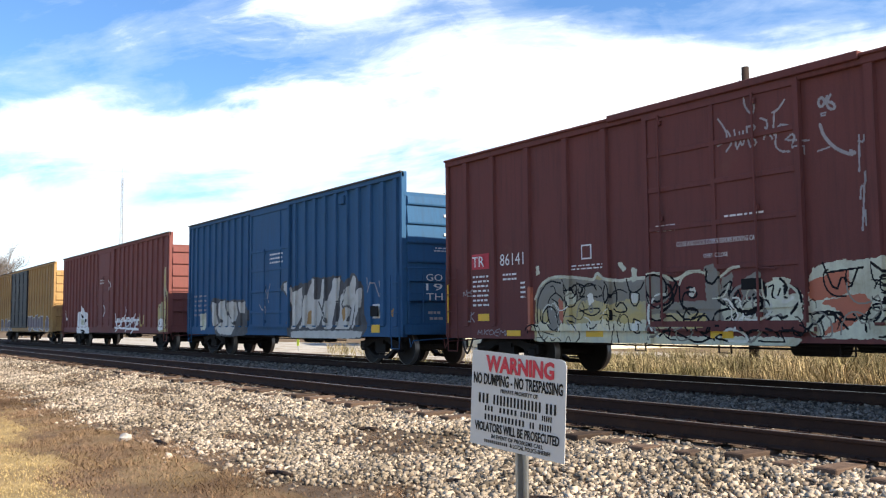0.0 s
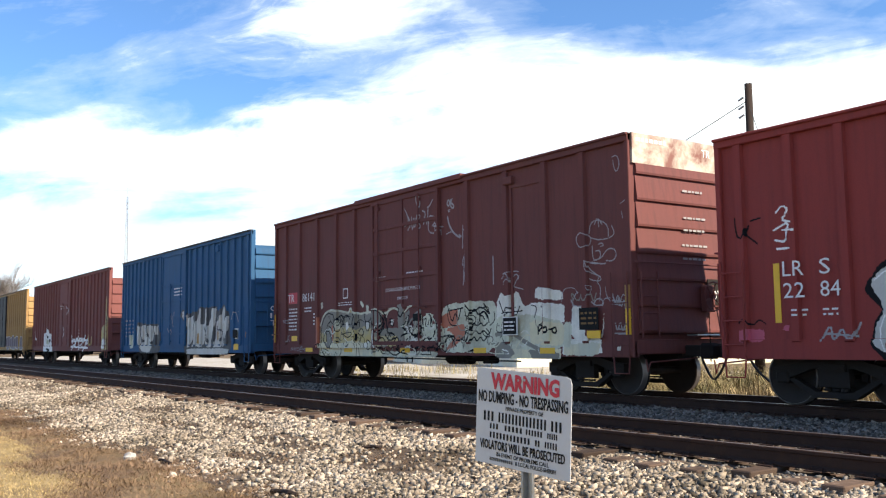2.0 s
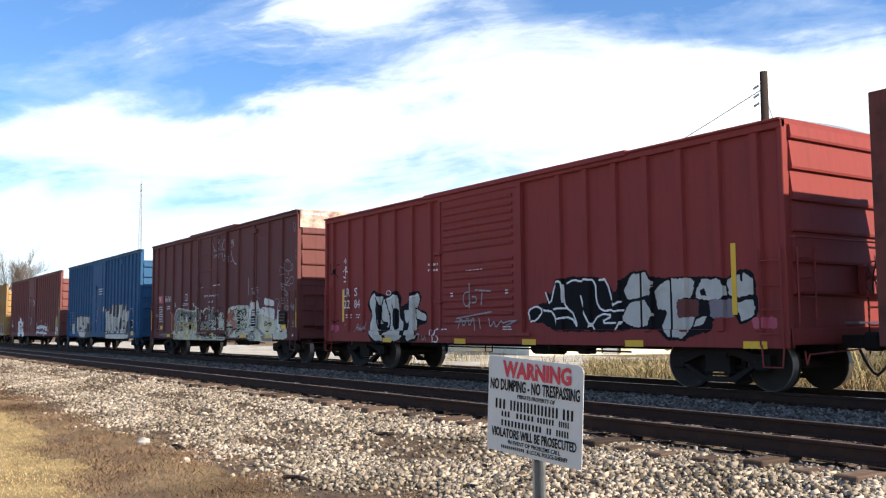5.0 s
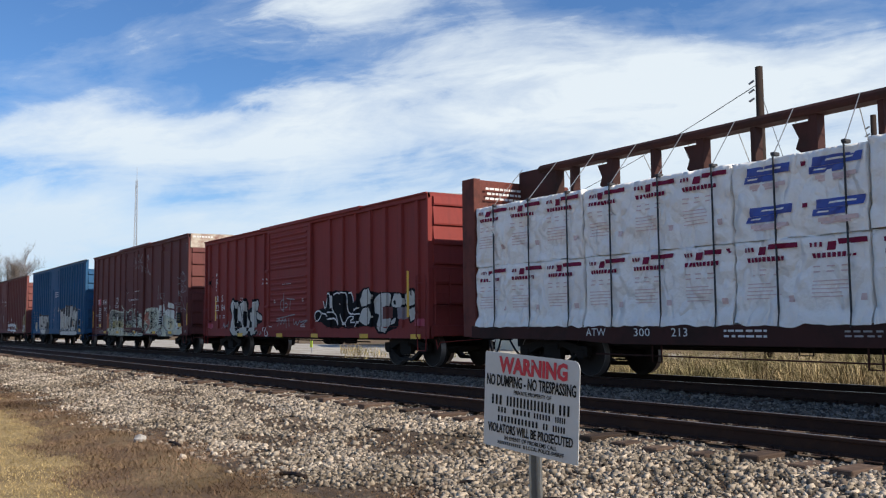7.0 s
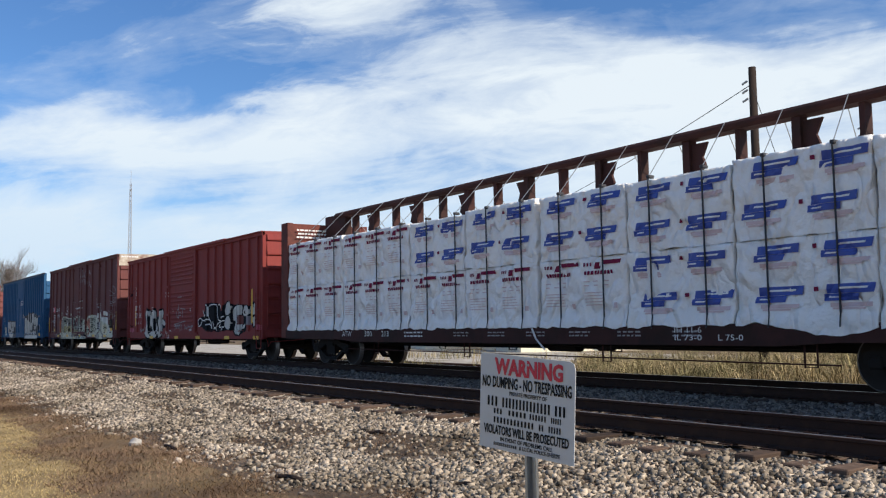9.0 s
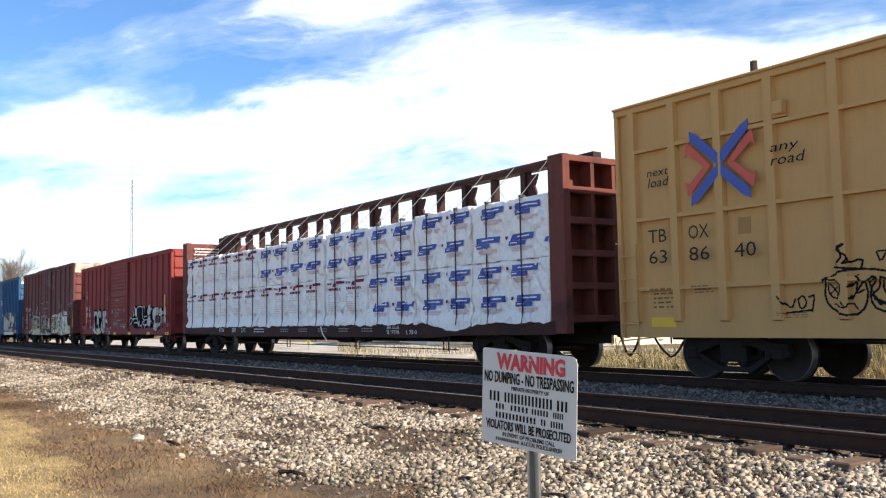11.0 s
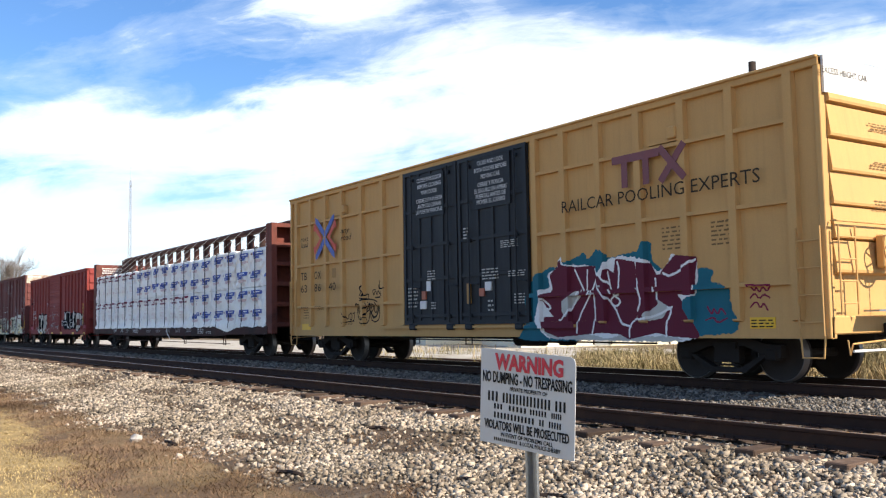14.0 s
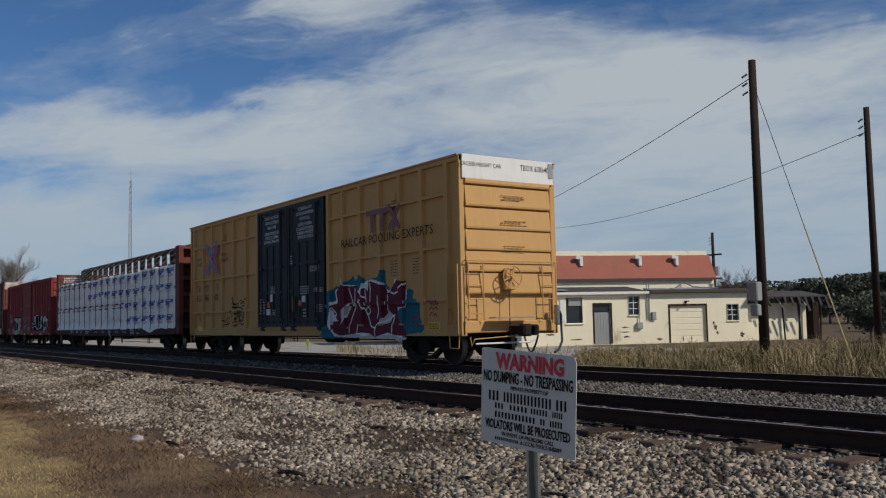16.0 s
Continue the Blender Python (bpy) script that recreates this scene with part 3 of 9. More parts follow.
def end_wall(car, x, out, H, zb, mat, ribs, top_band=None, drop=0.0):
    """An end with horizontal pressed ribs; out is +1 or -1 along x."""
    def sp(a, b):
        return sorted((x + out * a, x + out * b))
    a, b = sp(-0.10, -0.06)
    part("end_sheet", B(a, b, -SKIN + 0.02, SKIN - 0.02, 1.0, H - 0.02), mat, car)
    for s in (-1, 1):
        a, b = sp(-0.10, 0.0)
        y = sorted((s * (SKIN - 0.09), s * (HALF + 0.005)))
        part("corner_post", B(a, b, *y, zb, H + (drop if s < 0 else 0.0), bevel=0.012), mat, car)
    limit = H - (0.58 if top_band else 0.1)
    for z in ribs:
        tall = min(0.47, limit - z)
        bm = bmesh.new()
        slant = 0.064 - 0.054 * tall / 0.47
        pts = [(x - out * 0.06, z - 0.055), (x + out * 0.055, z - 0.02), (x + out * 0.064, z + 0.02), (x + out * slant, z + tall), (x - out * 0.06, z + tall + 0.004)]
        profile(bm, pts, "y", -SKIN + 0.08, SKIN - 0.14)
        part("end_rib", bm, mat, car)
    a, b = sp(-0.06, 0.012)
    part("end_sill", B(a, b, -SKIN, SKIN, 0.80, 1.08, bevel=0.02), mat, car)
    a, b = sp(-0.06, 0.046 if top_band else 0.008)
    part("end_cap", B(a, b, -SKIN, SKIN, H - (0.58 if top_band else 0.1), H + 0.0), top_band or mat, car)


def start_car(name, label, L, offset, category="freight car"):
    car = thing(name, label, category, "cars of the passing freight train")
    CARS.append((car, offset))
    return car


def finish_car(car, L, truck_in, mat):
    add_truck(car, -truck_in)
    add_truck(car, -L + truck_in)
    add_coupler(car, -0.1, 1)
    add_coupler(car, -L + 0.1, -1)


def ribs_on(car, xs, z0, z1, width, mat, sides=(-1, 1), depth=None):
    shared = {}
    for s in sides:
        for x in xs:
            if s not in shared:
                bm = bmesh.new()
                post(bm, 0, z0, z1, width, s, depth)
                shared[s] = part("side_post", bm, mat, car)
                ob = shared[s]
            else:
                ob = new("side_post", shared[s].data)
                ob.parent = car
            ob.location.x = x


def sliding_door(car, x0, x1, z0, z1, mat, cross, posts, deep=0.05, name="door"):
    door = part(name, B(x0, x1, -SKIN - deep - 0.02, -SKIN - 0.004, z0, z1, bevel=0.01), mat, car, "")
    bm = bmesh.new()
    y0, y1 = -SKIN - deep - 0.055, -SKIN - deep - 0.015
    for z in (z0 + 0.05, z1 - 0.05):
        box(bm, x0, x1, y0, y1, z - 0.05, z + 0.05)
    for x in (x0 + 0.05, x1 - 0.05):
        box(bm, x - 0.05, x + 0.05, y0, y1, z0 + 0.1, z1 - 0.1)
    part("door_frame", bm, mat, door)
    for z in cross:
        part("door_rib", B(x0 + 0.1, x1 - 0.1, y0 + 0.006, y1, z - 0.045, z + 0.045, bevel=0.008), mat, door)
    for x in posts:
        part("door_post", B(x - 0.045, x + 0.045, y0 + 0.003, y1, z0 + 0.1, z1 - 0.1, bevel=0.008), mat, door)
    return door


def lock_rods(door, xs, z0, z1, mat):
    for x in xs:
        bm = bmesh.new()
        y = -SKIN - 0.135
        rod(bm, (x, y, z0), (x, y, z1), 0.02, 8)
        for z in (z0 + 0.15, (z0 + z1) / 2, z1 - 0.15):
            box(bm, x - 0.05, x + 0.05, y, y + 0.05, z - 0.04, z + 0.04)
        rod(bm, (x, y - 0.01, z0 + 0.9), (x + 0.35, y - 0.01, z0 + 0.86), 0.018, 6)
        part("lock_rod", bm, mat, door)


def ladders(car, L, mat, z1=2.35):
    for x0 in (-0.08, -L + 0.5):
        ladder(car, x0 - 0.42, x0, -HALF - 0.05, -HALF - 0.05, 0.78, z1, 4, mat)
        bm = bmesh.new()
        path_rod(bm, [(x0 - 0.42, -HALF - 0.02, 0.80), (x0 - 0.40, -HALF - 0.02, 0.45), (x0 - 0.04, -HALF - 0.02, 0.45), (x0, -HALF - 0.02, 0.80)], 0.016, 6)
        part("step", bm, mat, car)
    for x, out in ((0.0, 1), (-L, -1)):
        for y0 in (-1.36, 0.92):
            ladder(car, x + out * 0.11, x + out * 0.11, y0, y0 + 0.44, 1.1, z1, 4, mat, "end_ladder")
        bm = bmesh.new()
        path_rod(bm, [(x + out * 0.03, -1.42, 2.52), (x + out * 0.12, -1.42, 2.52), (x + out * 0.12, 1.42, 2.52), (x + out * 0.03, 1.42, 2.52)], 0.016, 6)
        part("handrail", bm, mat, car)
        bm = bmesh.new()
        path_rod(bm, [(x + out * 0.05, 0.1, 0.92), (x + out * 0.25, 0.0, 0.72), (x + out * 0.22, -1.30, 0.66), (x + out * 0.22, -1.38, 0.50), (x + out * 0.22, -1.42, 0.72)], 0.014, 6)
        part("cut_lever", bm, mat, car)


def brake_wheel(car, x, y, z, mat):
    bm = bmesh.new()
    n = 24
    for k in range(n):
        a, b = k * math.tau / n, (k + 1) * math.tau / n
        rod(bm, (x, y + 0.28 * math.cos(a), z + 0.28 * math.sin(a)), (x, y + 0.28 * math.cos(b), z + 0.28 * math.sin(b)), 0.015, 5)
    for k in range(6):
        a = k * math.tau / 6 + 0.3
        rod(bm, (x - 0.03, y, z), (x, y + 0.28 * math.cos(a), z + 0.28 * math.sin(a)), 0.013, 5)
    rod(bm, (x - 0.2, y, z), (x + 0.02, y, z), 0.04, 8)
    box(bm, x - 0.22, x - 0.08, y - 0.14, y + 0.14, z - 0.30, z + 0.22, bevel=0.02)
    part("brake_wheel", bm, mat, car, "spoked hand brake wheel")
    bm = bmesh.new()
    for k in range(16):
        z0 = z - 0.32 - k * 0.06
        rod(bm, (x - 0.12, y - 0.02, z0), (x - 0.12, y - 0.02, z0 - 0.05), 0.014 if k % 2 else 0.009, 5)
    part("brake_chain", bm, M["under"], car)
    part("platform", B(x - 0.2, x + 0.06, y - 0.6, y + 0.6, 1.14, 1.17), M["steel"], car, "grey metal brake platform")


def under_gear(car, L, mid):
    """Brake rods, cylinder and reservoir between the trucks."""
    bm = bmesh.new()
    rod(bm, (-L + 4, -0.9, 0.66), (-4, -0.9, 0.62), 0.02, 6)
    rod(bm, (-L + 4.4, -1.2, 0.70), (-4.4, -1.2, 0.70), 0.016, 6)
    for k in (0.36, 0.5, 0.62):
        path_rod(bm, [(-L * k, -1.25, 0.98), (-L * k, -1.25, 0.56), (-L * k - 0.25, -1.25, 0.56), (-L * k - 0.25, -1.25, 0.98)], 0.016, 5)
    part("brake_rod", bm, M["under"], car)
    bm = bmesh.new()
    rod(bm, (mid, -0.6, 0.68), (mid + 0.9, -0.6, 0.68), 0.17, 14)
    rod(bm, (mid + 1.2, -0.7, 0.72), (mid + 1.6, -0.7, 0.72), 0.13, 14)
    box(bm, mid + 1.7, mid + 2.0, -0.9, -0.6, 0.55, 0.9, bevel=0.03)
    part("air_tank", bm, M["under"], car)


YELLOW_L = 18.85


PROUD = 0.03     # the ochre car's posts stand out further than the others'


def car_yellow():
    L, H = YELLOW_L, 5.08
    car = start_car("box_car", "tall ochre yellow box car with black double doors and graffiti", L, 0.0)
    mat = M["yellow"]
    box_shell(car, L, H, 0.74, mat)
    posts_r = [-0.55, -1.68, -2.72, -3.78, -4.84, -5.86, -6.75]
    posts_l = [-L + 0.45, -L + 1.42, -L + 2.42, -L + 3.45, -L + 4.6, -L + 5.75, -L + 6.78]
    ribs_on(car, posts_r + posts_l, 1.0, H - 0.1, 0.19, mat, depth=HALF - SKIN + PROUD)
    for xs in (posts_r, posts_l):
        for a, b in zip(sorted(xs), sorted(xs)[1:]):
            for z in (1.62, 2.9, 4.18):
                part("side_rail", B(a + 0.08, b - 0.08, -SKIN - 0.092, -SKIN + 0.005, z - 0.035, z + 0.035), mat, car)
    end_wall(car, 0, 1, H, 0.74, mat, [4.40, 3.86, 3.32, 2.81, 2.29, 1.76], M["white"])
    end_wall(car, -L, -1, H, 0.74, mat, [4.40, 3.86, 3.32, 2.81, 2.29, 1.76])
    finish_car(car, L, 2.25, mat)
    ladders(car, L, mat, 2.45)
    brake_wheel(car, 0.30, -0.18, 2.12, mat)
    under_gear(car, L, -8.5)
    for x0, x1 in ((-11.95, -9.58), (-9.52, -6.98)):
        w = x1 - x0
        d = sliding_door(car, x0, x1, 1.03, 4.93, M["door_black"], [1.25, 2.16, 3.0, 3.9], [x0 + w * 0.30, x0 + w * 0.52, x0 + w * 0.74])
        lock_rods(d, [x0 + w * 0.18, x0 + w * 0.86], 1.08, 4.85, M["door_black"])
        for s in (x0 + 0.35, x1 - 0.35):
            part("door_roller", B(s - 0.14, s + 0.14, -SKIN - 0.13, -SKIN - 0.02, 0.90, 1.05, bevel=0.03), M["door_black"], d)
    part("door_track", B(-13.2, -5.6, -SKIN - 0.10, -SKIN - 0.03, 0.94, 1.0), mat, car)
    return car


def car_centre_beam():
    x_r, L = -20.72, 22.9
    car = start_car("centre_beam_car", "rust-brown centre beam flat car with end bulkheads, carrying white wrapped board", L, x_r)
    mat = M["frame_rust"]
    part("deck", B(-L, 0, -1.42, 1.42, 0.98, 1.06), mat, car)
    for s in (-1, 1):
        a, b = sorted((s * 1.36, s * HALF))
        bm = bmesh.new()
        profile(bm, [(-L, 1.06), (-L, 0.78), (-L + 3.6, 0.76), (-L + 4.6, 0.70), (-4.6, 0.70), (-3.6, 0.76), (0, 0.78), (0, 1.06)], "y", a, b)
        part("side_sill", bm, mat, car)
    part("centre_sill", B(-L + 0.1, -0.1, -0.22, 0.22, 0.56, 0.98), M["under"], car)
    red = M["beam_red"]
    for x, out in ((0, -1), (-L, 1)):
        a, b = sorted((x + out * 0.12, x - out * 0.36))
        face = x - out * 0.36
        for s in (-1, 1):
            y = sorted((s * 1.28, s * 1.48))
            part("bulkhead_post", B(a, b, *y, 0.8, 4.52, bevel=0.012), red, car)
        part("bulkhead_sheet", B(*sorted((x + out * 0.10, x + out * 0.03)), -1.30, 1.30, 1.06, 4.46), red, car)
        for z in (1.10, 1.78, 2.46, 3.14, 3.78, 4.44):
            part("bulkhead_rib", B(*sorted((x + out * 0.02, face + out * 0.012)), -1.30, 1.30, z - 0.07, z + 0.07, bevel=0.01), red, car)
        for y in (-0.62, 0.0, 0.62):
            part("bulkhead_rib", B(*sorted((x + out * 0.02, face + out * 0.03)), y - 0.05, y + 0.05, 1.06, 4.42), red, car)
        rod_bm = bmesh.new()
        box(rod_bm, min(x + out * 0.14, x + out * 1.5), max(x + out * 0.14, x + out * 1.5), -0.12, 0.12, 3.9, 4.75)
        part("gusset", rod_bm, mat, car)
    part("top_beam", B(-L + 0.9, -0.9, -0.22, 0.22, 4.63, 4.80, bevel=0.06), mat, car, "long rusty top beam")
    n = 17
    for k in range(n):
        x = -20.9 + 1.22 * k
        wide = 0.17 if k % 2 else 0.10
        part("beam_post", B(x - wide / 2, x + wide / 2, -0.11, 0.11, 1.06, 4.64), mat, car)
        if k % 2 and 0 < k < n - 1:
            bm = bmesh.new()
            s = 1 if x > -L / 2 else -1
            profile(bm, [(x + s * 0.08, 3.85), (x + s * 0.40, 4.1), (x + s * 0.33, 4.28), (x + s * 0.46, 4.55), (x + s * 0.08, 4.55)], "y", -0.03, 0.03)
            part("brace", bm, mat, car)
    finish_car(car, L, 2.35, mat)
    under_gear(car, L, -11.0)
    bm = bmesh.new()
    for x in (-4.2, -8.6, -13.2, -17.4):
        path_rod(bm, [(x, -1.4, 0.78), (x, -1.4, 0.38), (x + 0.22, -1.4, 0.38), (x + 0.22, -1.4, 0.78)], 0.018, 6)
    rod(bm, (-L + 4, -1.38, 0.5), (-3.6, -1.38, 0.42), 0.014, 5)
    part("step", bm, mat, car)
    return car


def plain_box_car(name, label, right, L, H, mat, posts, truck_in=1.75, rib=0.17, top=None, drop=0.0):
    car = start_car(name, label, L, right)
    box_shell(car, L, H, 0.75, mat, drop)
    ribs_on(car, posts, 1.0, H - 0.1, rib, mat)
    zs = [H - drop - (0.76 if top else 0.30) - k * 0.50 for k in range(7 if H - drop > 4.6 else 6)]
    end_wall(car, 0, 1, H - drop, 0.75, mat, zs, top, drop)
    end_wall(car, -L, -1, H - drop, 0.75, mat, zs, None, drop)
    finish_car(car, L, truck_in, mat)
    ladders(car, L, mat)
    under_gear(car, L, -L * 0.45)
    brake_wheel(car, 0.26, 0.5, 1.9, mat)
    return car


def car_red():
    L, H, right = 16.15, 4.44, -45.45
    posts = [-0.55] + [-1.35 - k * 0.82 for k in range(6)] + [-10.35 - k * 0.88 for k in range(6)] + [-15.7]
    car = plain_box_car("box_car", "oxide red box car with a corrugated sliding door and silver graffiti", right, L, H, M["red"], posts)
    part("door_hood", B(-10.5, -3.4, -HALF - 0.07, -HALF + 0.1, H - 0.08, H + 0.03, bevel=0.012), M["red"], car)
    d = sliding_door(car, -9.9, -6.63, 1.0, 4.32, M["red"], [], [])
    for k in range(17):
        z = 1.25 + k * 0.175
        if abs(z - 2.75) < 0.09:
            continue
        bm = bmesh.new()
        pts = [(-SKIN - 0.068, z - 0.055), (-SKIN - 0.105, z - 0.01), (-SKIN - 0.105, z + 0.02), (-SKIN - 0.068, z + 0.05)]
        profile(bm, pts, "x", -9.68, -6.95)
        part("door_rib", bm, M["red"], d)
    part("door_track", B(-13.3, -6.4, -SKIN - 0.10, -SKIN - 0.03, 0.93, 1.0), M["red"], car)
    for z in (1.75, 2.95):
        part("door_hinge", B(-10.05, -9.75, -SKIN - 0.16, -SKIN - 0.05, z - 0.05, z + 0.05, bevel=0.02), M["red"], d)
    return car


def car_brown():
    L, H, right = 15.87, 4.98, -63.58
    posts = [-15.1, -14.1, -12.9, -11.7, -10.6, -5.2, -3.75, -2.45, -1.3]
    car = plain_box_car("box_car", "dark brown box car with a plug door and layered graffiti", right, L, H, M["brown"], posts, top=M["cap_worn"])
    part("door_hood", B(-10.4, -5.3, -HALF - 0.08, -HALF + 0.1, H - 0.08, H + 0.045, bevel=0.012), M["brown"], car)
    d = sliding_door(car, -9.55, -6.33, 1.0, 4.86, M["brown"], [1.35, 2.0, 2.75, 3.45, 4.1], [-8.0])
    lock_rods(d, [-9.15, -7.15], 1.05, 4.8, M["brown"])
    part("door_track", B(-13.0, -6.2, -SKIN - 0.10, -SKIN - 0.03, 0.93, 1.0), M["brown"], car)
    panel = part("access_panel", B(-3.62, -3.55, -SKIN - 0.03, -SKIN + 0.01, 1.2, 4.5), M["brown"], car)
    part("panel_edge", B(-2.60, -2.53, -SKIN - 0.03, -SKIN + 0.01, 1.2, 4.5), M["brown"], panel)
    part("panel_edge", B(-3.55, -2.60, -SKIN - 0.03, -SKIN + 0.01, 4.42, 4.5), M["brown"], panel)
    part("bracket", B(-3.75, -3.45, -HALF - 0.05, -SKIN, 4.5, 4.68, bevel=0.02), M["brown"], car)
    return car


def car_blue():
    L, H, right = 15.8, 5.03, -81.41
    posts = [-0.35 - k * 0.66 for k in range(10)] + [-10.0 - k * 0.62 for k in range(9)] + [-15.45]
    car = plain_box_car("box_car", "bright blue box car with dull door and grey graffiti", right, L, H, M["blue"], posts, rib=0.2, drop=0.54)
    d = sliding_door(car, -9.65, -6.62, 1.0, 4.88, M["blue"], [1.5, 2.2, 2.9, 3.55], [-7.3])
    lock_rods(d, [-8.4], 1.05, 3.6, M["blue"])
    return car


def car_dull_red():
    L, H, right = 18.9, 5.03, -99.6
    posts = [-0.3 - k * 0.72 for k in range(11)] + [-11.6 - k * 0.72 for k in range(10)] + [-18.5]
    car = plain_box_car("box_car", "faded red box car with small white graffiti", right, L, H, M["dull_red"], posts, 2.2, rib=0.2, drop=0.54)
    d = sliding_door(car, -11.2, -8.25, 1.0, 4.88, M["dull_red"], [1.5, 2.2, 2.9, 3.55], [-9.0])
    lock_rods(d, [-10.0], 1.05, 3.6, M["dull_red"])
    return car


def car_tan():
    L, H, right = 18.85, 5.05, -121.0
    posts = [-0.3 - k * 0.8 for k in range(10)] + [-14.2 - k * 0.8 for k in range(6)]
    car = plain_box_car("box_car", "weathered tan box car with black doors", right, L, H, M["tan"], posts, 2.25, rib=0.2, drop=0.54)
    for x0, x1 in ((-13.6, -10.85), (-10.8, -8.0)):
        d = sliding_door(car, x0, x1, 1.0, 4.9, M["door_black"], [2.0, 3.0, 4.0], [(x0 + x1) / 2])
    return car


yellow_car = car_yellow()
beam_car = car_centre_beam()
red_car = car_red()
brown_car = car_brown()
blue_car = car_blue()
dull_red_car = car_dull_red()
tan_car = car_tan()


# ---------------------------------------------------------------- stones, grass and weeds
def mesh_arrays(name, verts, faces, material, parent=None, smooth=False):
    """A mesh from numpy arrays: verts n x 3, faces m x 3."""
    me = bpy.data.meshes.new(name)
    me.vertices.add(len(verts))
    me.vertices.foreach_set("co", np.asarray(verts, np.float32).ravel())
    me.loops.add(len(faces) * 3)
    me.loops.foreach_set("vertex_index", np.asarray(faces, np.int32).ravel())
    me.polygons.add(len(faces))
    me.polygons.foreach_set("loop_start", np.arange(len(faces), dtype=np.int32) * 3)
    me.polygons.foreach_set("loop_total", np.full(len(faces), 3, np.int32))
    me.update(calc_edges=True)
    me.validate()
    me.materials.append(material)
    ob = new(name, me)
    ob.parent = parent
    return ob


CHIP_V = np.array([(x, y, z) for x in (-0.72, 0.72) for y in (-0.72, 0.72) for z in (-0.72, 0.72)])
CHIP_F = np.array([[0, 1, 3], [0, 3, 2], [4, 6, 7], [4, 7, 5], [0, 4, 5], [0, 5, 1], [2, 3, 7], [2, 7, 6], [0, 2, 6], [0, 6, 4], [1, 5, 7], [1, 7, 3]])
HEIGHT_Y = np.linspace(-10, 40, 1001)
HEIGHT_Z = np.array([ground_height(0, y) for y in HEIGHT_Y])
BUMP_X, BUMP_Y = [-80 + k * 0.5 for k in range(201)], [-1 + k * 0.3 for k in range(74)]
BUMPS = np.array([[(noise.noise(Vector((x * 0.5, y * 0.5, 0))) * 0.035 + noise.noise(Vector((x * 1.7, y * 1.7, 3))) * 0.02) * (0.2 if 7 < y < 16.4 else 1) for y in BUMP_Y] for x in BUMP_X])


def level_at(x, y):
    """The ground sheet's height at arrays x, y, its unevenness included."""
    u, v = np.clip((x + 80) * 2, 0, 199.99), np.clip((y + 1) / 0.3, 0, 72.99)
    i, j = u.astype(int), v.astype(int)
    u, v = u - i, v - j
    b = BUMPS[i, j] * (1 - u) * (1 - v) + BUMPS[i + 1, j] * u * (1 - v) + BUMPS[i, j + 1] * (1 - u) * v + BUMPS[i + 1, j + 1] * u * v
    return np.interp(y, HEIGHT_Y, HEIGHT_Z) + b


def stones(rng, x, y, size, sink=0.25):
    """Crushed stones at x, y: jagged, flattened and turned at random. Returns verts and faces."""
    n = len(x)
    v = np.repeat(CHIP_V[None], n, 0) * (1 + rng.uniform(-0.5, 0.35, (n, len(CHIP_V), 1))) + rng.uniform(-0.25, 0.25, (n, len(CHIP_V), 3))
    v *= rng.uniform(0.5, 1.25, (n, 1, 3)) * np.array([1, 1, 0.75]) * size[:, None, None]
    a, b = rng.uniform(0, math.tau, n), rng.uniform(-1.2, 1.2, n)
    ca, sa, cb, sb = np.cos(a)[:, None], np.sin(a)[:, None], np.cos(b)[:, None], np.sin(b)[:, None]
    vx, vy, vz = v[..., 0] * cb + v[..., 2] * sb, v[..., 1], v[..., 2] * cb - v[..., 0] * sb
    v = np.stack([vx * ca - vy * sa, vx * sa + vy * ca, vz], -1)
    z = level_at(x, y) + size * (0.5 - np.where((y > 7.2) & (y < 7.8), sink + 0.4, sink))
    v += np.stack([x, y, z], -1)[:, None]
    f = CHIP_F[None] + (np.arange(n) * len(CHIP_V))[:, None, None]
    return v.reshape(-1, 3), f.reshape(-1, 3)


def patchy(x, y, scale, seed):
    return np.array([noise.noise(Vector((a * scale, b * scale, seed))) for a, b in zip(x, y)])


DIRT = ((-27.0, 6.9, 2.2, 0.40), (-25.0, 5.9, 1.6, 0.22), (-20.6, 6.5, 1.3, 0.28), (-17.6, 5.85, 1.1, 0.20), (-16.0, 6.55, 0.9, 0.22), (-13.1, 6.05, 1.1, 0.26), (-12.2, 5.25, 0.9, 0.16),
        (-10.0, 6.2, 1.1, 0.34), (-8.2, 5.6, 0.5, 0.16), (-5.5, 6.45, 1.3, 0.42), (-6.6, 6.0, 0.6, 0.3), (-34.0, 6.6, 3.0, 0.4), (-42.0, 5.8, 4.0, 0.5))


def dirt_at(x, y):
    """Above 0 where bare soil and dead weeds come through the ballast."""
    best = np.full(len(x), -9.0)
    for cx, cy, rx, ry in DIRT:
        best = np.maximum(best, 1 - ((x - cx) / rx / 1.2) ** 2 - ((y - cy) / ry / 1.4) ** 2)
    return best + 1.1 * patchy(x, y, 1.7, 31.5) + 0.5 * patchy(x, y, 4.5, 33.5)


def ballast_edge(x, y):
    """Above 0 on the stones' side of the shoulder's foot."""
    return y - 4.78 + 0.50 * patchy(x, y, 0.45, 1.5) + 0.45 * patchy(x, y, 1.3, 2.5)


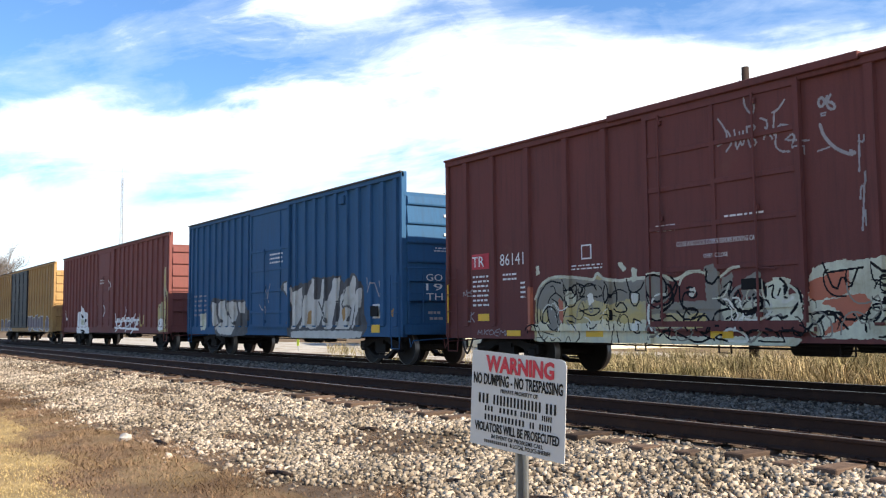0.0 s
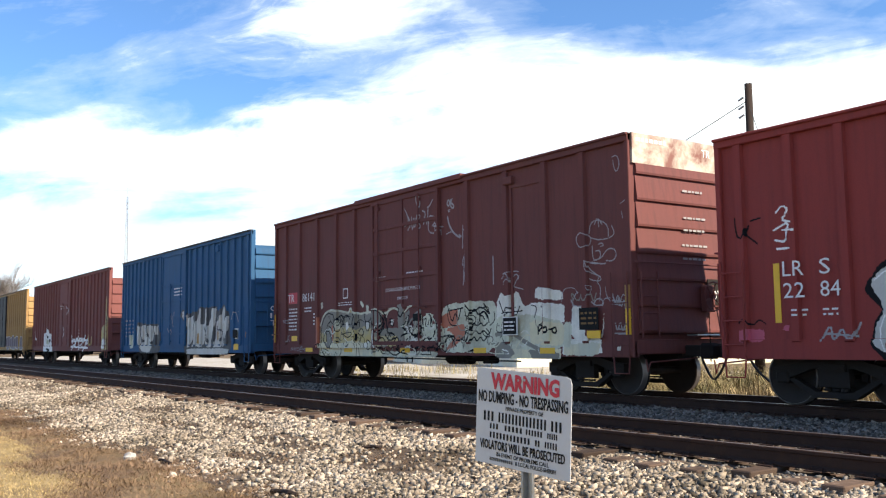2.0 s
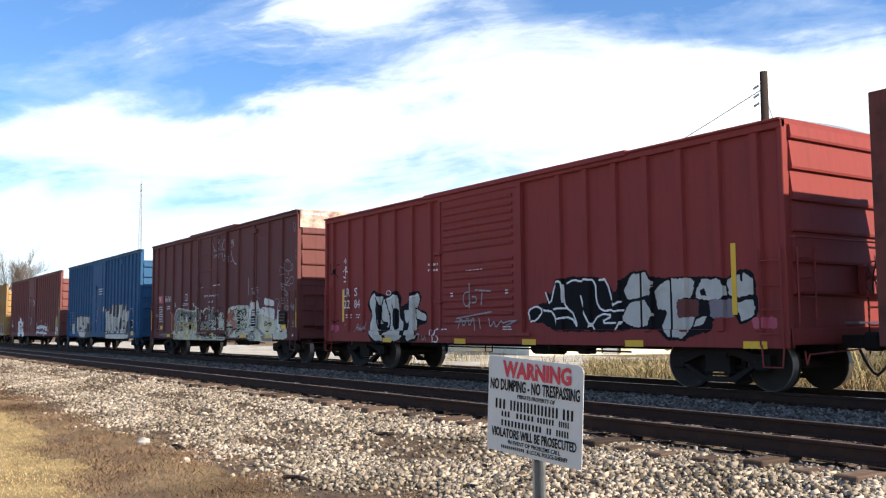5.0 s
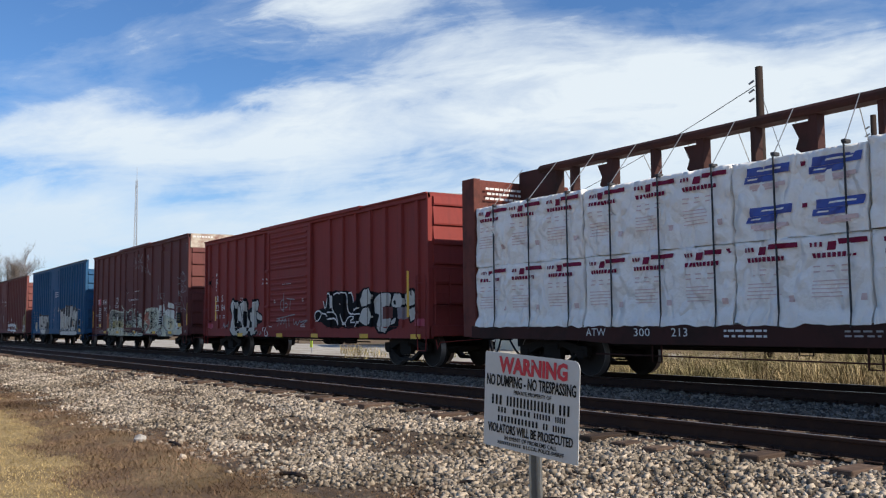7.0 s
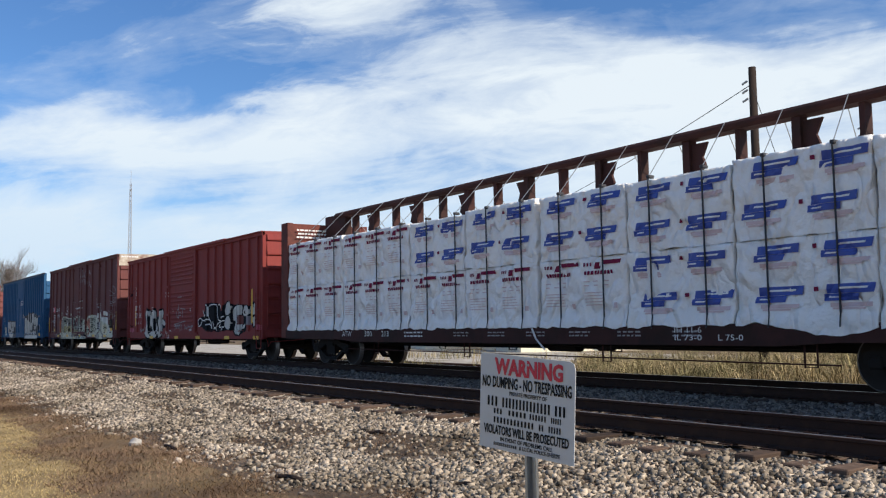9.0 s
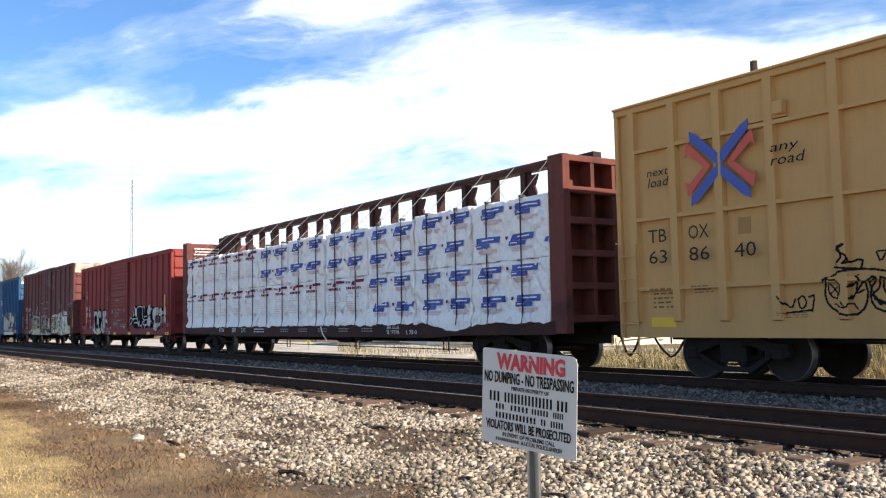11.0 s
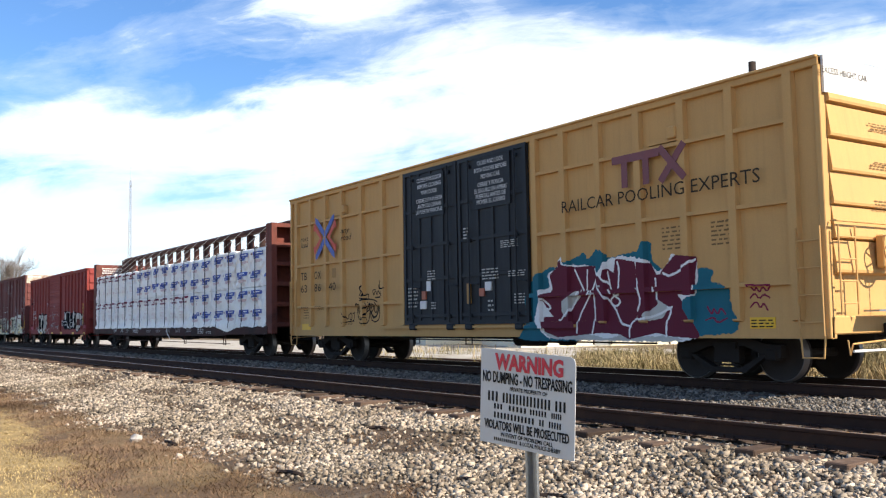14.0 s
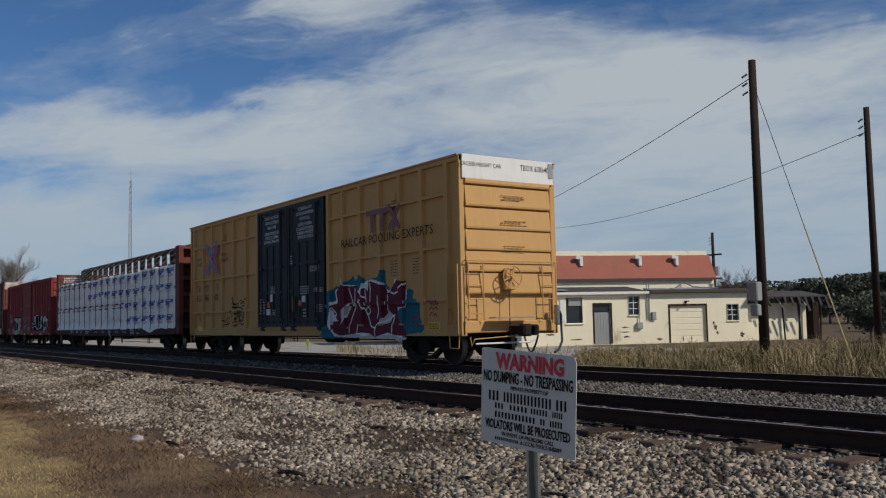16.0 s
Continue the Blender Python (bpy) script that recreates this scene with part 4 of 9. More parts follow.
def build_ballast():
    rng = np.random.default_rng(4)
    groups = []
    # this side's shoulder: dense near by, thinner far off
    for x0, x1, n, s0, s1 in ((-10, 3, 54000, 0.018, 0.044), (-20, -10, 34000, 0.019, 0.046), (-36, -20, 30000, 0.021, 0.048), (-75, -36, 24000, 0.030, 0.060)):
        x, y = rng.uniform(x0, x1, n), rng.uniform(3.7, 7.7, n)
        edge, dirt = ballast_edge(x, y), dirt_at(x, y)
        keep = (edge + 0.34 * rng.normal(0, 1, n) > 0) & (rng.uniform(0, 1, n) > np.clip((dirt + 0.3) * 2.2, 0.0, np.where(x > -9, 0.52, 0.91)))
        groups.append((x[keep], y[keep], s0 + (s1 - s0) * rng.uniform(0, 1, keep.sum()) ** 1.5))
    x, y, s = (np.concatenate(g) for g in zip(*groups))
    tagged(mesh_arrays("shoulder_ballast", *stones(rng, x, y, s), M["stone"]), "crushed pale limestone ballast on the track shoulder", "ballast", kind="stuff")
    # greyer stones between and under the tracks
    groups = []
    for x0, x1, y0, y1, n, s0, s1 in ((-20, 4, 9.9, 13.0, 19000, 0.015, 0.038), (-55, -20, 9.9, 13.0, 7500, 0.03, 0.06), (-30, 4, 7.7, 9.9, 13000, 0.014, 0.034),
                                      (-30, 4, 13.0, 16.6, 11000, 0.02, 0.045)):
        x, y = rng.uniform(x0, x1, n), rng.uniform(y0, y1, n)
        groups.append((x, y, rng.uniform(s0, s1, n)))
    x, y, s = (np.concatenate(g) for g in zip(*groups))
    clear = np.minimum(np.abs(np.abs(y - NEAR_TRACK) - GAUGE), np.abs(np.abs(y - FAR_TRACK) - GAUGE)) > 0.12
    x, y, s = x[clear], y[clear], s[clear]
    tagged(mesh_arrays("track_ballast", *stones(rng, x, y, s, 0.35), M["stone_dark"]), "grey crushed stone ballast between the rails", "ballast", kind="stuff")
    # single stones where the shoulder lies nearest, and one pale lump in the weeds
    ground = bpy.data.objects["ground"]
    kinds = []
    for k in range(6):
        v, f = stones(rng, np.zeros(1), np.full(1, -5.0), np.full(1, 1.0))
        v[:, 1] += 5.0
        v[:, 2] -= v[:, 2].mean()
        ob = mesh_arrays("stone", v, f, M["stone_single"], ground)
        kinds.append(ob)
    for k in range(300):
        ob = kinds[k] if k < 6 else new("stone", kinds[k % 6].data)
        ob.parent = ground
        px, py, ps = rng.uniform(-8.0, -3.6), rng.uniform(4.9, 7.0), rng.uniform(0.018, 0.036)
        ob.matrix_basis = pose(px, py, float(level_at(np.array([px]), np.array([py]))[0]) + ps * 0.5, *rng.uniform(0, 360, 3)) @ Matrix.Scale(ps, 4)
    bm = bmesh.new()
    bmesh.ops.create_icosphere(bm, subdivisions=2, radius=0.09)
    for v in bm.verts:
        d = noise.noise(v.co * 9) * 0.55 + noise.noise(v.co * 22) * 0.3
        v.co = Vector((v.co.x * 1.2, v.co.y, v.co.z * 0.8)) * (1 + d)
    ob = tagged(part("pale_rock", bm, M["rock_pale"]), "single white rock lying in brown weeds", "rock")
    ob.location = (-13.9, 3.98, ground_height(0, 3.98) + 0.05)
    # weathered scraps of wood on the stones
    for x, y, length, turn in ((-9.4, 4.35, 0.42, 12), (-6.2, 5.35, 0.34, 24), (-7.4, 5.3, 0.22, 10), (-13.0, 4.2, 0.5, -4), (-11.0, 6.4, 0.3, 30)):
        bm = bmesh.new()
        path_rod(bm, [(-length / 2, 0.0, 0.0), (-length * 0.1, 0.03, 0.012), (length * 0.25, 0.0, 0.02), (length / 2, 0.03, 0.0)], 0.024, 6)
        ob = tagged(part("wood_scrap", bm, M["wood_pole"]), "weathered dark scrap of wood lying on the stones", "wood scrap", "scraps by the track")
        ob.matrix_basis = pose(x, y, ground_height(0, y) + 0.035, 0, 0, turn)


def blades(rng, x, y, z, height, width, lean):
    """Grass blades of two joints each, bent over in the wind's direction. Returns verts and faces."""
    n = len(x)
    a = rng.uniform(0, math.tau, n)
    dx, dy = np.cos(a), np.sin(a)
    off = lean * rng.uniform(0.2, 1.0, n) * height
    b = a + rng.uniform(-1, 1, n)
    p = np.stack([x, y, z], -1)
    side = np.stack([-dy, dx, 0 * dx], -1) * width[:, None] / 2
    mid = p + np.stack([np.cos(b) * off * 0.35, np.sin(b) * off * 0.35, height * 0.6], -1)
    tip = p + np.stack([np.cos(b) * off, np.sin(b) * off, height * max(0.45, 1 - 0.25 * lean)], -1)
    v = np.stack([p - side, p + side, mid - side * 0.7, mid + side * 0.7, tip], 1)
    f = np.array([[0, 1, 3], [0, 3, 2], [2, 3, 4]])[None] + (np.arange(n) * 5)[:, None, None]
    return v.reshape(-1, 3), f.reshape(-1, 3)


def build_grass():
    rng = np.random.default_rng(9)
    # dormant lawn on this side
    n = 290000
    x, y = 3 - 43 * rng.uniform(0, 1, n) ** 1.6, rng.uniform(-1.5, 4.2, n)
    keep = (y + np.array([lawn_edge(a, b) for a, b in zip(x, y)])) < 3.0 + 0.45 * rng.uniform(-1, 1, n)
    keep &= y > -x * 0.02
    x, y = x[keep], y[keep]
    v, f = blades(rng, x, y, level_at(x, y) - 0.006, rng.uniform(0.018, 0.05, len(x)), rng.uniform(0.004, 0.009, len(x)), 2.0)
    tagged(mesh_arrays("lawn", v, f, M["straw"]), "dormant straw-coloured lawn", "grass", kind="stuff")
    # brown weeds between lawn and ballast, and in tufts on the ballast
    n = 380000
    x, y = 3 - 47 * rng.uniform(0, 1, n) ** 1.4, rng.uniform(2.0, 7.0, n)
    edge, dirt = ballast_edge(x, y), dirt_at(x, y)
    tuft = patchy(x, y, 1.1, 11.5) + 0.6 * patchy(x, y, 3.0, 13.5)
    off_lawn = y + np.array([lawn_edge(a, b) for a, b in zip(x, y)]) > 2.8 + 0.35 * rng.uniform(-1, 1, n)
    keep = off_lawn & np.where(edge < 0.30 * rng.normal(0, 1, n), tuft > -0.7 + 0.3 * rng.normal(0, 1, n), (dirt > 0.05) & (rng.uniform(0, 1, n) < 0.75))
    x, y, edge, tuft = x[keep], y[keep], edge[keep], tuft[keep]
    tall = (0.022 + 0.11 * rng.uniform(0, 1, len(x)) ** 1.9) * np.clip(0.65 + 0.9 * tuft, 0.45, 1.4) * np.clip(0.55 - edge * 0.45, 0.5, 1.0)
    v, f = blades(rng, x, y, level_at(x, y) - 0.006, tall, rng.uniform(0.004, 0.009, len(x)), 3.2)
    tagged(mesh_arrays("dry_weeds", v, f, M["straw_brown"]), "matted dead brown weeds beside the ballast", "weeds", kind="stuff")
    # tall dry grass beyond the far track, in tufts that lean outwards
    tufts, each = 2300, 34
    cy = 17.2 + 13 * rng.uniform(0, 1, tufts) ** 1.2
    cx = -cy * rng.uniform(-0.5, 1.08, tufts)
    near = np.clip(1.75 - 1.25 * np.clip(-cx / cy, 0, 2), 0.25, 1.25)
    tall = (0.55 + 0.85 * rng.uniform(0, 1, tufts) ** 1.5) * near + 0.25
    x = np.repeat(cx, each) + rng.normal(0, 0.16, tufts * each)
    y = np.repeat(cy, each) + rng.normal(0, 0.16, tufts * each)
    h = np.repeat(tall, each) * rng.uniform(0.45, 1.15, tufts * each)
    v, f = blades(rng, x, y, np.full(len(x), -0.66), h, rng.uniform(0.009, 0.020, len(x)), 1.15)
    tagged(mesh_arrays("tall_grass", v, f, M["reed"]), "tall dry yellow-brown grass tufts on the bank beyond the tracks", "grass", kind="stuff")
    n = 9000
    y = 18.0 + 14 * rng.uniform(0, 1, n)
    x = -rng.uniform(0.85, 1.9, n) * y
    clump = patchy(x, y, 0.5, 27.5)
    keep = clump > 0.12
    x, y, clump = x[keep], y[keep], clump[keep]
    v, f = blades(rng, x, y, np.full(len(x), -0.66), rng.uniform(0.25, 0.7, len(x)), rng.uniform(0.012, 0.03, len(x)), 0.6)
    tagged(mesh_arrays("roadside_weeds", v, f, M["reed"]), "sparse dry weeds along the gravel lot", "weeds", kind="stuff")


build_ballast()
build_grass()


def build_lot():
    bm = bmesh.new()
    xs, ys = [-150 + k * 6 for k in range(22)], [19.5 + k * 1.5 for k in range(14)]
    grid = [[bm.verts.new((x, y, -0.625 + 0.015 * noise.noise(Vector((x * 0.3, y * 0.3, 5))))) for y in ys] for x in xs]
    for i in range(len(xs) - 1):
        for j in range(len(ys) - 1):
            bm.faces.new((grid[i][j], grid[i + 1][j], grid[i + 1][j + 1], grid[i][j + 1]))
    tagged(part("gravel_lot", bm, M["gravel_road"]), "pale gravel service road beyond the tracks", "road", kind="structure")
    bm = bmesh.new()
    profile(bm, [(22.0, -0.66), (22.25, -0.66), (22.25, -0.45), (22.0, -0.45)], "x", -130, -22)
    tagged(part("kerb", bm, M["rail"]), "low dark rail along the gravel road", "kerb", kind="structure")
    mark = thing("marker_board", "small fluorescent yellow-green marker board on a stake", "marker", m=pose(-53.9, 26.3, -0.64))
    part("stake", B(-0.03, 0.03, -0.03, 0.03, -0.1, 0.5), M["steel"], mark)
    part("panel", B(-0.17, 0.17, -0.045, -0.032, 0.36, 0.78), M["lime"], mark)


build_lot()


# ---------------------------------------------------------------- buildings beyond the tracks
BASE = math.degrees(math.atan2(51.0 - 39.04, -39.41 + 44.06))


def wall_with_holes(bm, x0, x1, z0, z1, holes, y0, y1):
    """A wall panel along x with rectangular openings through it."""
    xs = sorted({x0, x1, *(h[0] for h in holes), *(h[1] for h in holes)})
    zs = sorted({z0, z1, *(h[2] for h in holes), *(h[3] for h in holes)})
    for a, b in zip(xs, xs[1:]):
        for c, d in zip(zs, zs[1:]):
            mx, mz = (a + b) / 2, (c + d) / 2
            if not any(h[0] < mx < h[1] and h[2] < mz < h[3] for h in holes):
                box(bm, a, b, y0, y1, c, d)
    bmesh.ops.remove_doubles(bm, verts=bm.verts[:], dist=0.0005)
    return bm


def build_depot():
    """The low cream building: local x runs along its front, -y faces the tracks."""
    g = 0.64
    house = thing("depot_building", "run-down low cream-painted building with a garage door and flat roof", "building", m=pose(-44.06, 39.04, -g, 0, 0, BASE))
    holes = [(0.5, 1.62, 0.8 + g, 2.42 + g), (2.42, 3.55, 0.02, 1.95 + g), (4.83, 5.55, 1.28 + g, 2.42 + g), (7.72, 10.28, 0.02, 1.78 + g), (11.88, 12.68, 0.78 + g, 1.80 + g)]
    part("front_wall", wall_with_holes(bmesh.new(), -2.5, 13.4, -0.1, 2.62 + g, holes, 0.0, 0.22), M["wall_cream"], house)
    part("side_wall", B(13.18, 13.4, 0.22, 9.0, -0.1, 2.62 + g), M["wall_cream"], house)
    part("back_wall", B(-2.5, 13.4, 9.0, 9.2, -0.1, 2.62 + g), M["wall_cream"], house)
    part("side_wall", B(-2.5, -2.28, 0.22, 9.0, -0.1, 2.62 + g), M["wall_cream"], house)
    part("roof", B(6.2, 13.9, -0.35, 9.3, 2.62 + g, 2.86 + g, bevel=0.03), M["roof_dark"], house, "dark flat roof edge")
    part("roof", B(-2.7, 6.18, -0.30, 9.3, 2.58 + g, 2.76 + g, bevel=0.02), M["white"], house, "white painted canopy edge")
    bm = bmesh.new()
    profile(bm, [(0.2, 2.77 + g), (0.2, 2.84 + g), (3.1, 3.2 + g), (3.1, 2.77 + g)], "x", -2.6, 6.1)
    part("roof_sheet", bm, M["roof_dark"], house)
    # dark strips that stand in for the shadow outlines round the garage and door openings
    for x0, x1, z0, z1 in ((7.60, 7.72, 0.0, 1.9), (10.28, 10.40, 0.0, 1.9), (7.72, 10.28, 1.78, 1.9), (2.32, 2.42, -0.55, 2.05), (3.55, 3.65, -0.55, 2.05), (2.42, 3.55, 1.95, 2.05)):
        part("opening_trim", B(x0, x1, -0.02, 0.06, max(0.02, z0 + (g if z0 else 0)), z1 + g), M["wood_pole"], house)
    part("upper_wall", B(-2.5, 12.4, 3.2, 3.4, 2.8 + g, 3.55 + g), M["wall_cream"], house)
    part("upper_roof", B(-2.6, 12.6, 3.0, 9.0, 3.55 + g, 3.75 + g), M["roof_dark"], house)
    # openings
    w = part("window", B(0.5, 1.62, 0.14, 0.16, 0.8 + g, 2.42 + g), M["glass_dark"], house, "dark broken window")
    part("board", B(0.72, 1.58, 0.05, 0.09, 1.9 + g, 2.38 + g), M["grey_box"], w)
    bm = bmesh.new()
    for a, b, c, d in ((0.42, 0.5, 0.74, 2.48), (1.62, 1.7, 0.74, 2.48), (0.5, 1.62, 0.74, 0.8)):
        box(bm, a, b, -0.03, 0.1, c + g, d + g)
    part("window_frame", bm, M["wall_cream"], w)
    d = part("door", B(2.46, 3.5, 0.12, 0.17, 0.02, 1.45 + g), M["grey_box"], house, "weathered grey boarded door")
    for k in range(5):
        part("door_board", B(2.48 + k * 0.2, 2.66 + k * 0.2, 0.095, 0.125, 0.05, 1.38 + g), M["grey_box"], d)
    part("transom", B(2.46, 3.5, 0.12, 0.15, 1.5 + g, 1.92 + g), M["glass_dark"], d)
    for x0, x1, z0, z1 in ((4.83, 5.55, 1.28, 2.42), (11.88, 12.68, 0.78, 1.80)):
        w = part("window", B(x0, x1, 0.12, 0.14, z0 + g, z1 + g), M["glass_dark"], house)
        bm = bmesh.new()
        for a, b, c, e in ((x0 - 0.06, x0, z0 - 0.06, z1 + 0.06), (x1, x1 + 0.06, z0 - 0.06, z1 + 0.06), (x0, x1, z0 - 0.06, z0), (x0, x1, z1, z1 + 0.06)):
            box(bm, a, b, -0.025, 0.08, c + g, e + g)
        part("window_frame", bm, M["grey_box"], w)
        bm = bmesh.new()
        for k in (1, 2):
            box(bm, x0, x1, 0.08, 0.11, z0 + (z1 - z0) * k / 3 - 0.02 + g, z0 + (z1 - z0) * k / 3 + 0.02 + g)
        box(bm, (x0 + x1) / 2 - 0.02, (x0 + x1) / 2 + 0.02, 0.078, 0.112, z0 + g, z1 + g)
        part("glazing_bar", bm, M["white"], w)
    gd = part("garage_door", B(7.72, 10.28, 0.15, 0.18, 0.02, 1.78 + g), M["wall_cream"], house, "cream panelled garage door")
    for k in range(6):
        part("door_panel", B(7.76, 10.24, 0.125, 0.152, 0.05 + k * 0.395, 0.42 + k * 0.395, bevel=0.012), M["wall_cream"], gd)
    bm = bmesh.new()
    box(bm, 8.8, 9.0, -0.25, 0.0, 2.05 + g, 2.11 + g)
    rod(bm, (8.82, -0.2, 2.06 + g), (8.72, -0.26, 1.95 + g), 0.07, 8)
    part("wall_lamp", bm, M["under"], house)
    bm = bmesh.new()
    for x in (6.1, 6.25):
        rod(bm, (x, -0.06, 0.9 + g), (x, -0.06, 3.2 + g), 0.035, 6)
    box(bm, 6.38, 6.68, -0.16, 0.0, 0.9 + g, 1.42 + g, bevel=0.02)
    box(bm, 5.3, 5.7, -0.2, 0.0, 0.35 + g, 0.75 + g, bevel=0.02)
    rod(bm, (5.5, -0.1, 0.75 + g), (5.5, -0.1, 1.4 + g), 0.03, 6)
    part("meter", bm, M["grey_box"], house, "grey meters and conduit")
    rnd = random.Random(5)
    for px, pz, wide, tall in ((10.95, 0.30, 0.13, 0.20), (10.85, 0.62, 0.09, 0.14), (11.1, -0.02, 0.11, 0.16), (4.55, 0.45, 0.32, 0.05), (4.5, 0.15, 0.38, 0.05), (4.6, -0.15, 0.30, 0.06), (1.2, -0.25, 0.5, 0.05),
                               (-0.6, 0.1, 0.3, 0.07), (12.9, -0.2, 0.16, 0.2), (9.2, -0.4, 0.06, 0.3), (8.6, -0.35, 0.05, 0.25), (6.9, -0.35, 0.25, 0.08)):
        bm = bmesh.new()
        ring = [(i * math.tau / 22, rnd.uniform(0.45, 1.15)) for i in range(22)]
        bm.faces.new([bm.verts.new((px + wide * k * math.cos(a), -0.004, pz + g + tall * k * math.sin(a))) for a, k in ring])
        part("stain", bm, M["soil"], house, "dark flaking patch")
    # sills, a broken board and bent flashing
    part("board", B(0.1, 0.42, -0.05, -0.01, 0.9 + g, 2.3 + g), M["white"], house, "loose white shutter board")
    for x0, x1, z in ((0.42, 1.70, 0.70), (4.75, 5.62, 1.16), (11.8, 12.76, 0.68)):
        part("window_sill", B(x0, x1, -0.09, 0.03, z + g, z + 0.07 + g, bevel=0.01), M["wall_cream"], house)
    bm = bmesh.new()
    path_rod(bm, [(9.5, 3.1, 2.9 + g), (10.4, 3.05, 3.45 + g), (10.9, 2.6, 3.1 + g), (12.2, 1.6, 2.95 + g)], 0.05, 5)
    part("bent_flashing", bm, M["grey_box"], house, "bent strip of metal flashing")
    for x0, x1, y0, lift in ((-1.5, 0.6, -0.2, 0.03), (6.6, 8.2, 0.6, 0.06), (9.0, 11.8, 1.6, 0.10), (3.0, 4.4, 1.2, 0.12)):
        bm = bmesh.new()
        profile(bm, [(y0, 2.88 + g), (y0, 2.92 + g), (y0 + 0.9, 2.96 + lift + g), (y0 + 0.9, 2.90 + g)], "x", x0, x1)
        part("roof_sheet", bm, M["grey_box"], house, "loose lifted roofing sheet")
    # the collapsed lean-to at its right end
    shed = thing("lean_to_shed", "collapsing open lean-to with a sagging dark roof", "shed", m=pose(-44.06, 39.04, -g, 0, 0, BASE))
    part("back_wall", B(13.45, 18.2, 0.6, 0.8, -0.1, 1.85 + g), M["wall_cream"], shed)
    bm = bmesh.new()
    profile(bm, [(-0.6, 2.30 + g), (-0.6, 2.22 + g), (2.2, 2.58 + g), (2.2, 2.72 + g)], "x", 13.5, 19.0)
    part("roof", bm, M["roof_dark"], shed)
    for k in range(6):
        bm = bmesh.new()
        x = 13.6 + k * 0.9
        profile(bm, [(x, 2.2 + g), (x + 0.1, 2.2 + g), (x + 0.5, 1.75 + g - 0.1 * (k % 3)), (x + 0.38, 1.75 + g - 0.1 * (k % 3))], "y", -0.3, -0.22)
        part("rafter", bm, M["wood_pole"] if k % 2 else M["grey_box"], shed)
    for k in range(7):
        bm = bmesh.new()
        x = 15.6 + k * 0.5
        a = 0.25 + 0.12 * ((k * 5) % 4)
        profile(bm, [(x, 2.3 + g), (x + 0.16, 2.3 + g), (x + 0.16 + a * 0.6, 2.25 + g - a * 1.6), (x + a * 0.6, 2.25 + g - a * 1.6)], "y", -0.75 - 0.03 * k, -0.72 - 0.03 * k)
        part("loose_plank", bm, M["roof_dark"], shed)
    for x in (15.8, 17.0, 17.15, 18.8):
        bm = bmesh.new()
        rod(bm, (x + (0.2 if x < 17.1 else -0.1), -0.2, -0.1), (x, -0.25, 2.2 + g), 0.06, 6)
        part("prop", bm, M["wood_pole"], shed)
    part("end_panel", B(18.55, 19.0, 0.3, 1.8, -0.1, 1.9 + g), M["wood_pole"], shed)


def build_hall():
    g = 0.64
    hall = thing("red_hall", "large hall with a red metal roof and cream ridge", "building", m=pose(-44.06, 39.04, -g, 0, 0, BASE))
    part("wall", B(-6, 18.0, 12.3, 24, -0.1, 4.15 + g), M["wall_cream"], hall)
    bm = bmesh.new()
    profile(bm, [(11.9, 4.05 + g), (23.9, 4.05 + g), (23.0, 6.05 + g), (12.9, 6.05 + g)], "x", -6.5, 18.0)
    part("roof", bm, M["roof_red"], hall, "brick red sheet mansard roof")
    part("gutter", B(-6.5, 18.4, 11.7, 11.9, 4.0 + g, 4.15 + g), M["roof_dark"], hall)
    part("ridge", B(-6.5, 17.8, 12.95, 23.0, 6.05 + g, 6.42 + g), M["wall_cream"], hall, "cream ridge band")
    for x in (6.6, 11.6, 14.8):
        bm = bmesh.new()
        box(bm, x - 0.12, x + 0.12, 12.3, 12.7, 5.2 + g, 5.95 + g)
        box(bm, x - 0.42, x - 0.1, 12.3, 12.6, 5.75 + g, 6.0 + g)
        part("roof_vent", bm, M["white"], hall)


build_depot()
build_hall()


# ---------------------------------------------------------------- poles, wires and the mast
def build_pole(x, y, top, r, label, arm=False):
    p = thing("utility_pole", label, "utility pole", "utility poles beyond the tracks", m=pose(x, y, -0.64))
    bm = bmesh.new()
    rod(bm, (0, 0, -0.5), (0.03, 0, top + 0.64), r * 1.2, 14, r * 0.85)
    part("shaft", bm, M["wood_pole"], p, smooth=True)
    for k in range(3):
        part("insulator", rod(bmesh.new(), (-0.05, -r - 0.02, top + 0.2 - k * 0.28), (-0.2, -r - 0.1, top + 0.1 - k * 0.28), 0.035, 7), M["grey_box"], p)
    return p


def sag_wire(name, a, b, sag, r=0.014, label="thin black overhead wire"):
    bm = bmesh.new()
    a, b = Vector(a), Vector(b)
    pts = [a.lerp(b, k / 14) - Vector((0, 0, sag * 4 * (k / 14) * (1 - k / 14))) for k in range(15)]
    path_rod(bm, pts, r, 5)
    return tagged(part(name, bm, M["wire"]), label, "wire")


pole_1 = build_pole(-17.81, 24.14, 9.08, 0.135, "dark wooden utility pole with meter boxes beside the tracks")
bm = B(-0.24, 0.13, -0.42, -0.15, 2.15, 2.74, bevel=0.03)
part("meter_box", bm, M["grey_box"], pole_1, "grey electrical cabinet")
part("meter_box", B(-0.20, 0.08, -0.36, -0.15, 1.70, 2.05, bevel=0.03), M["grey_box"], pole_1, "grey electrical cabinet")
pole_2 = build_pole(-19.19, 32.8, 8.87, 0.125, "tall weathered wooden utility pole")
sag_wire("overhead_wire", (-17.9, 24.1, 8.5), (-60.0, 43.0, 8.0), 0.7)
sag_wire("overhead_wire", (-19.2, 32.7, 7.9), (-58.0, 50.0, 8.6), 0.8)
guy = bmesh.new()
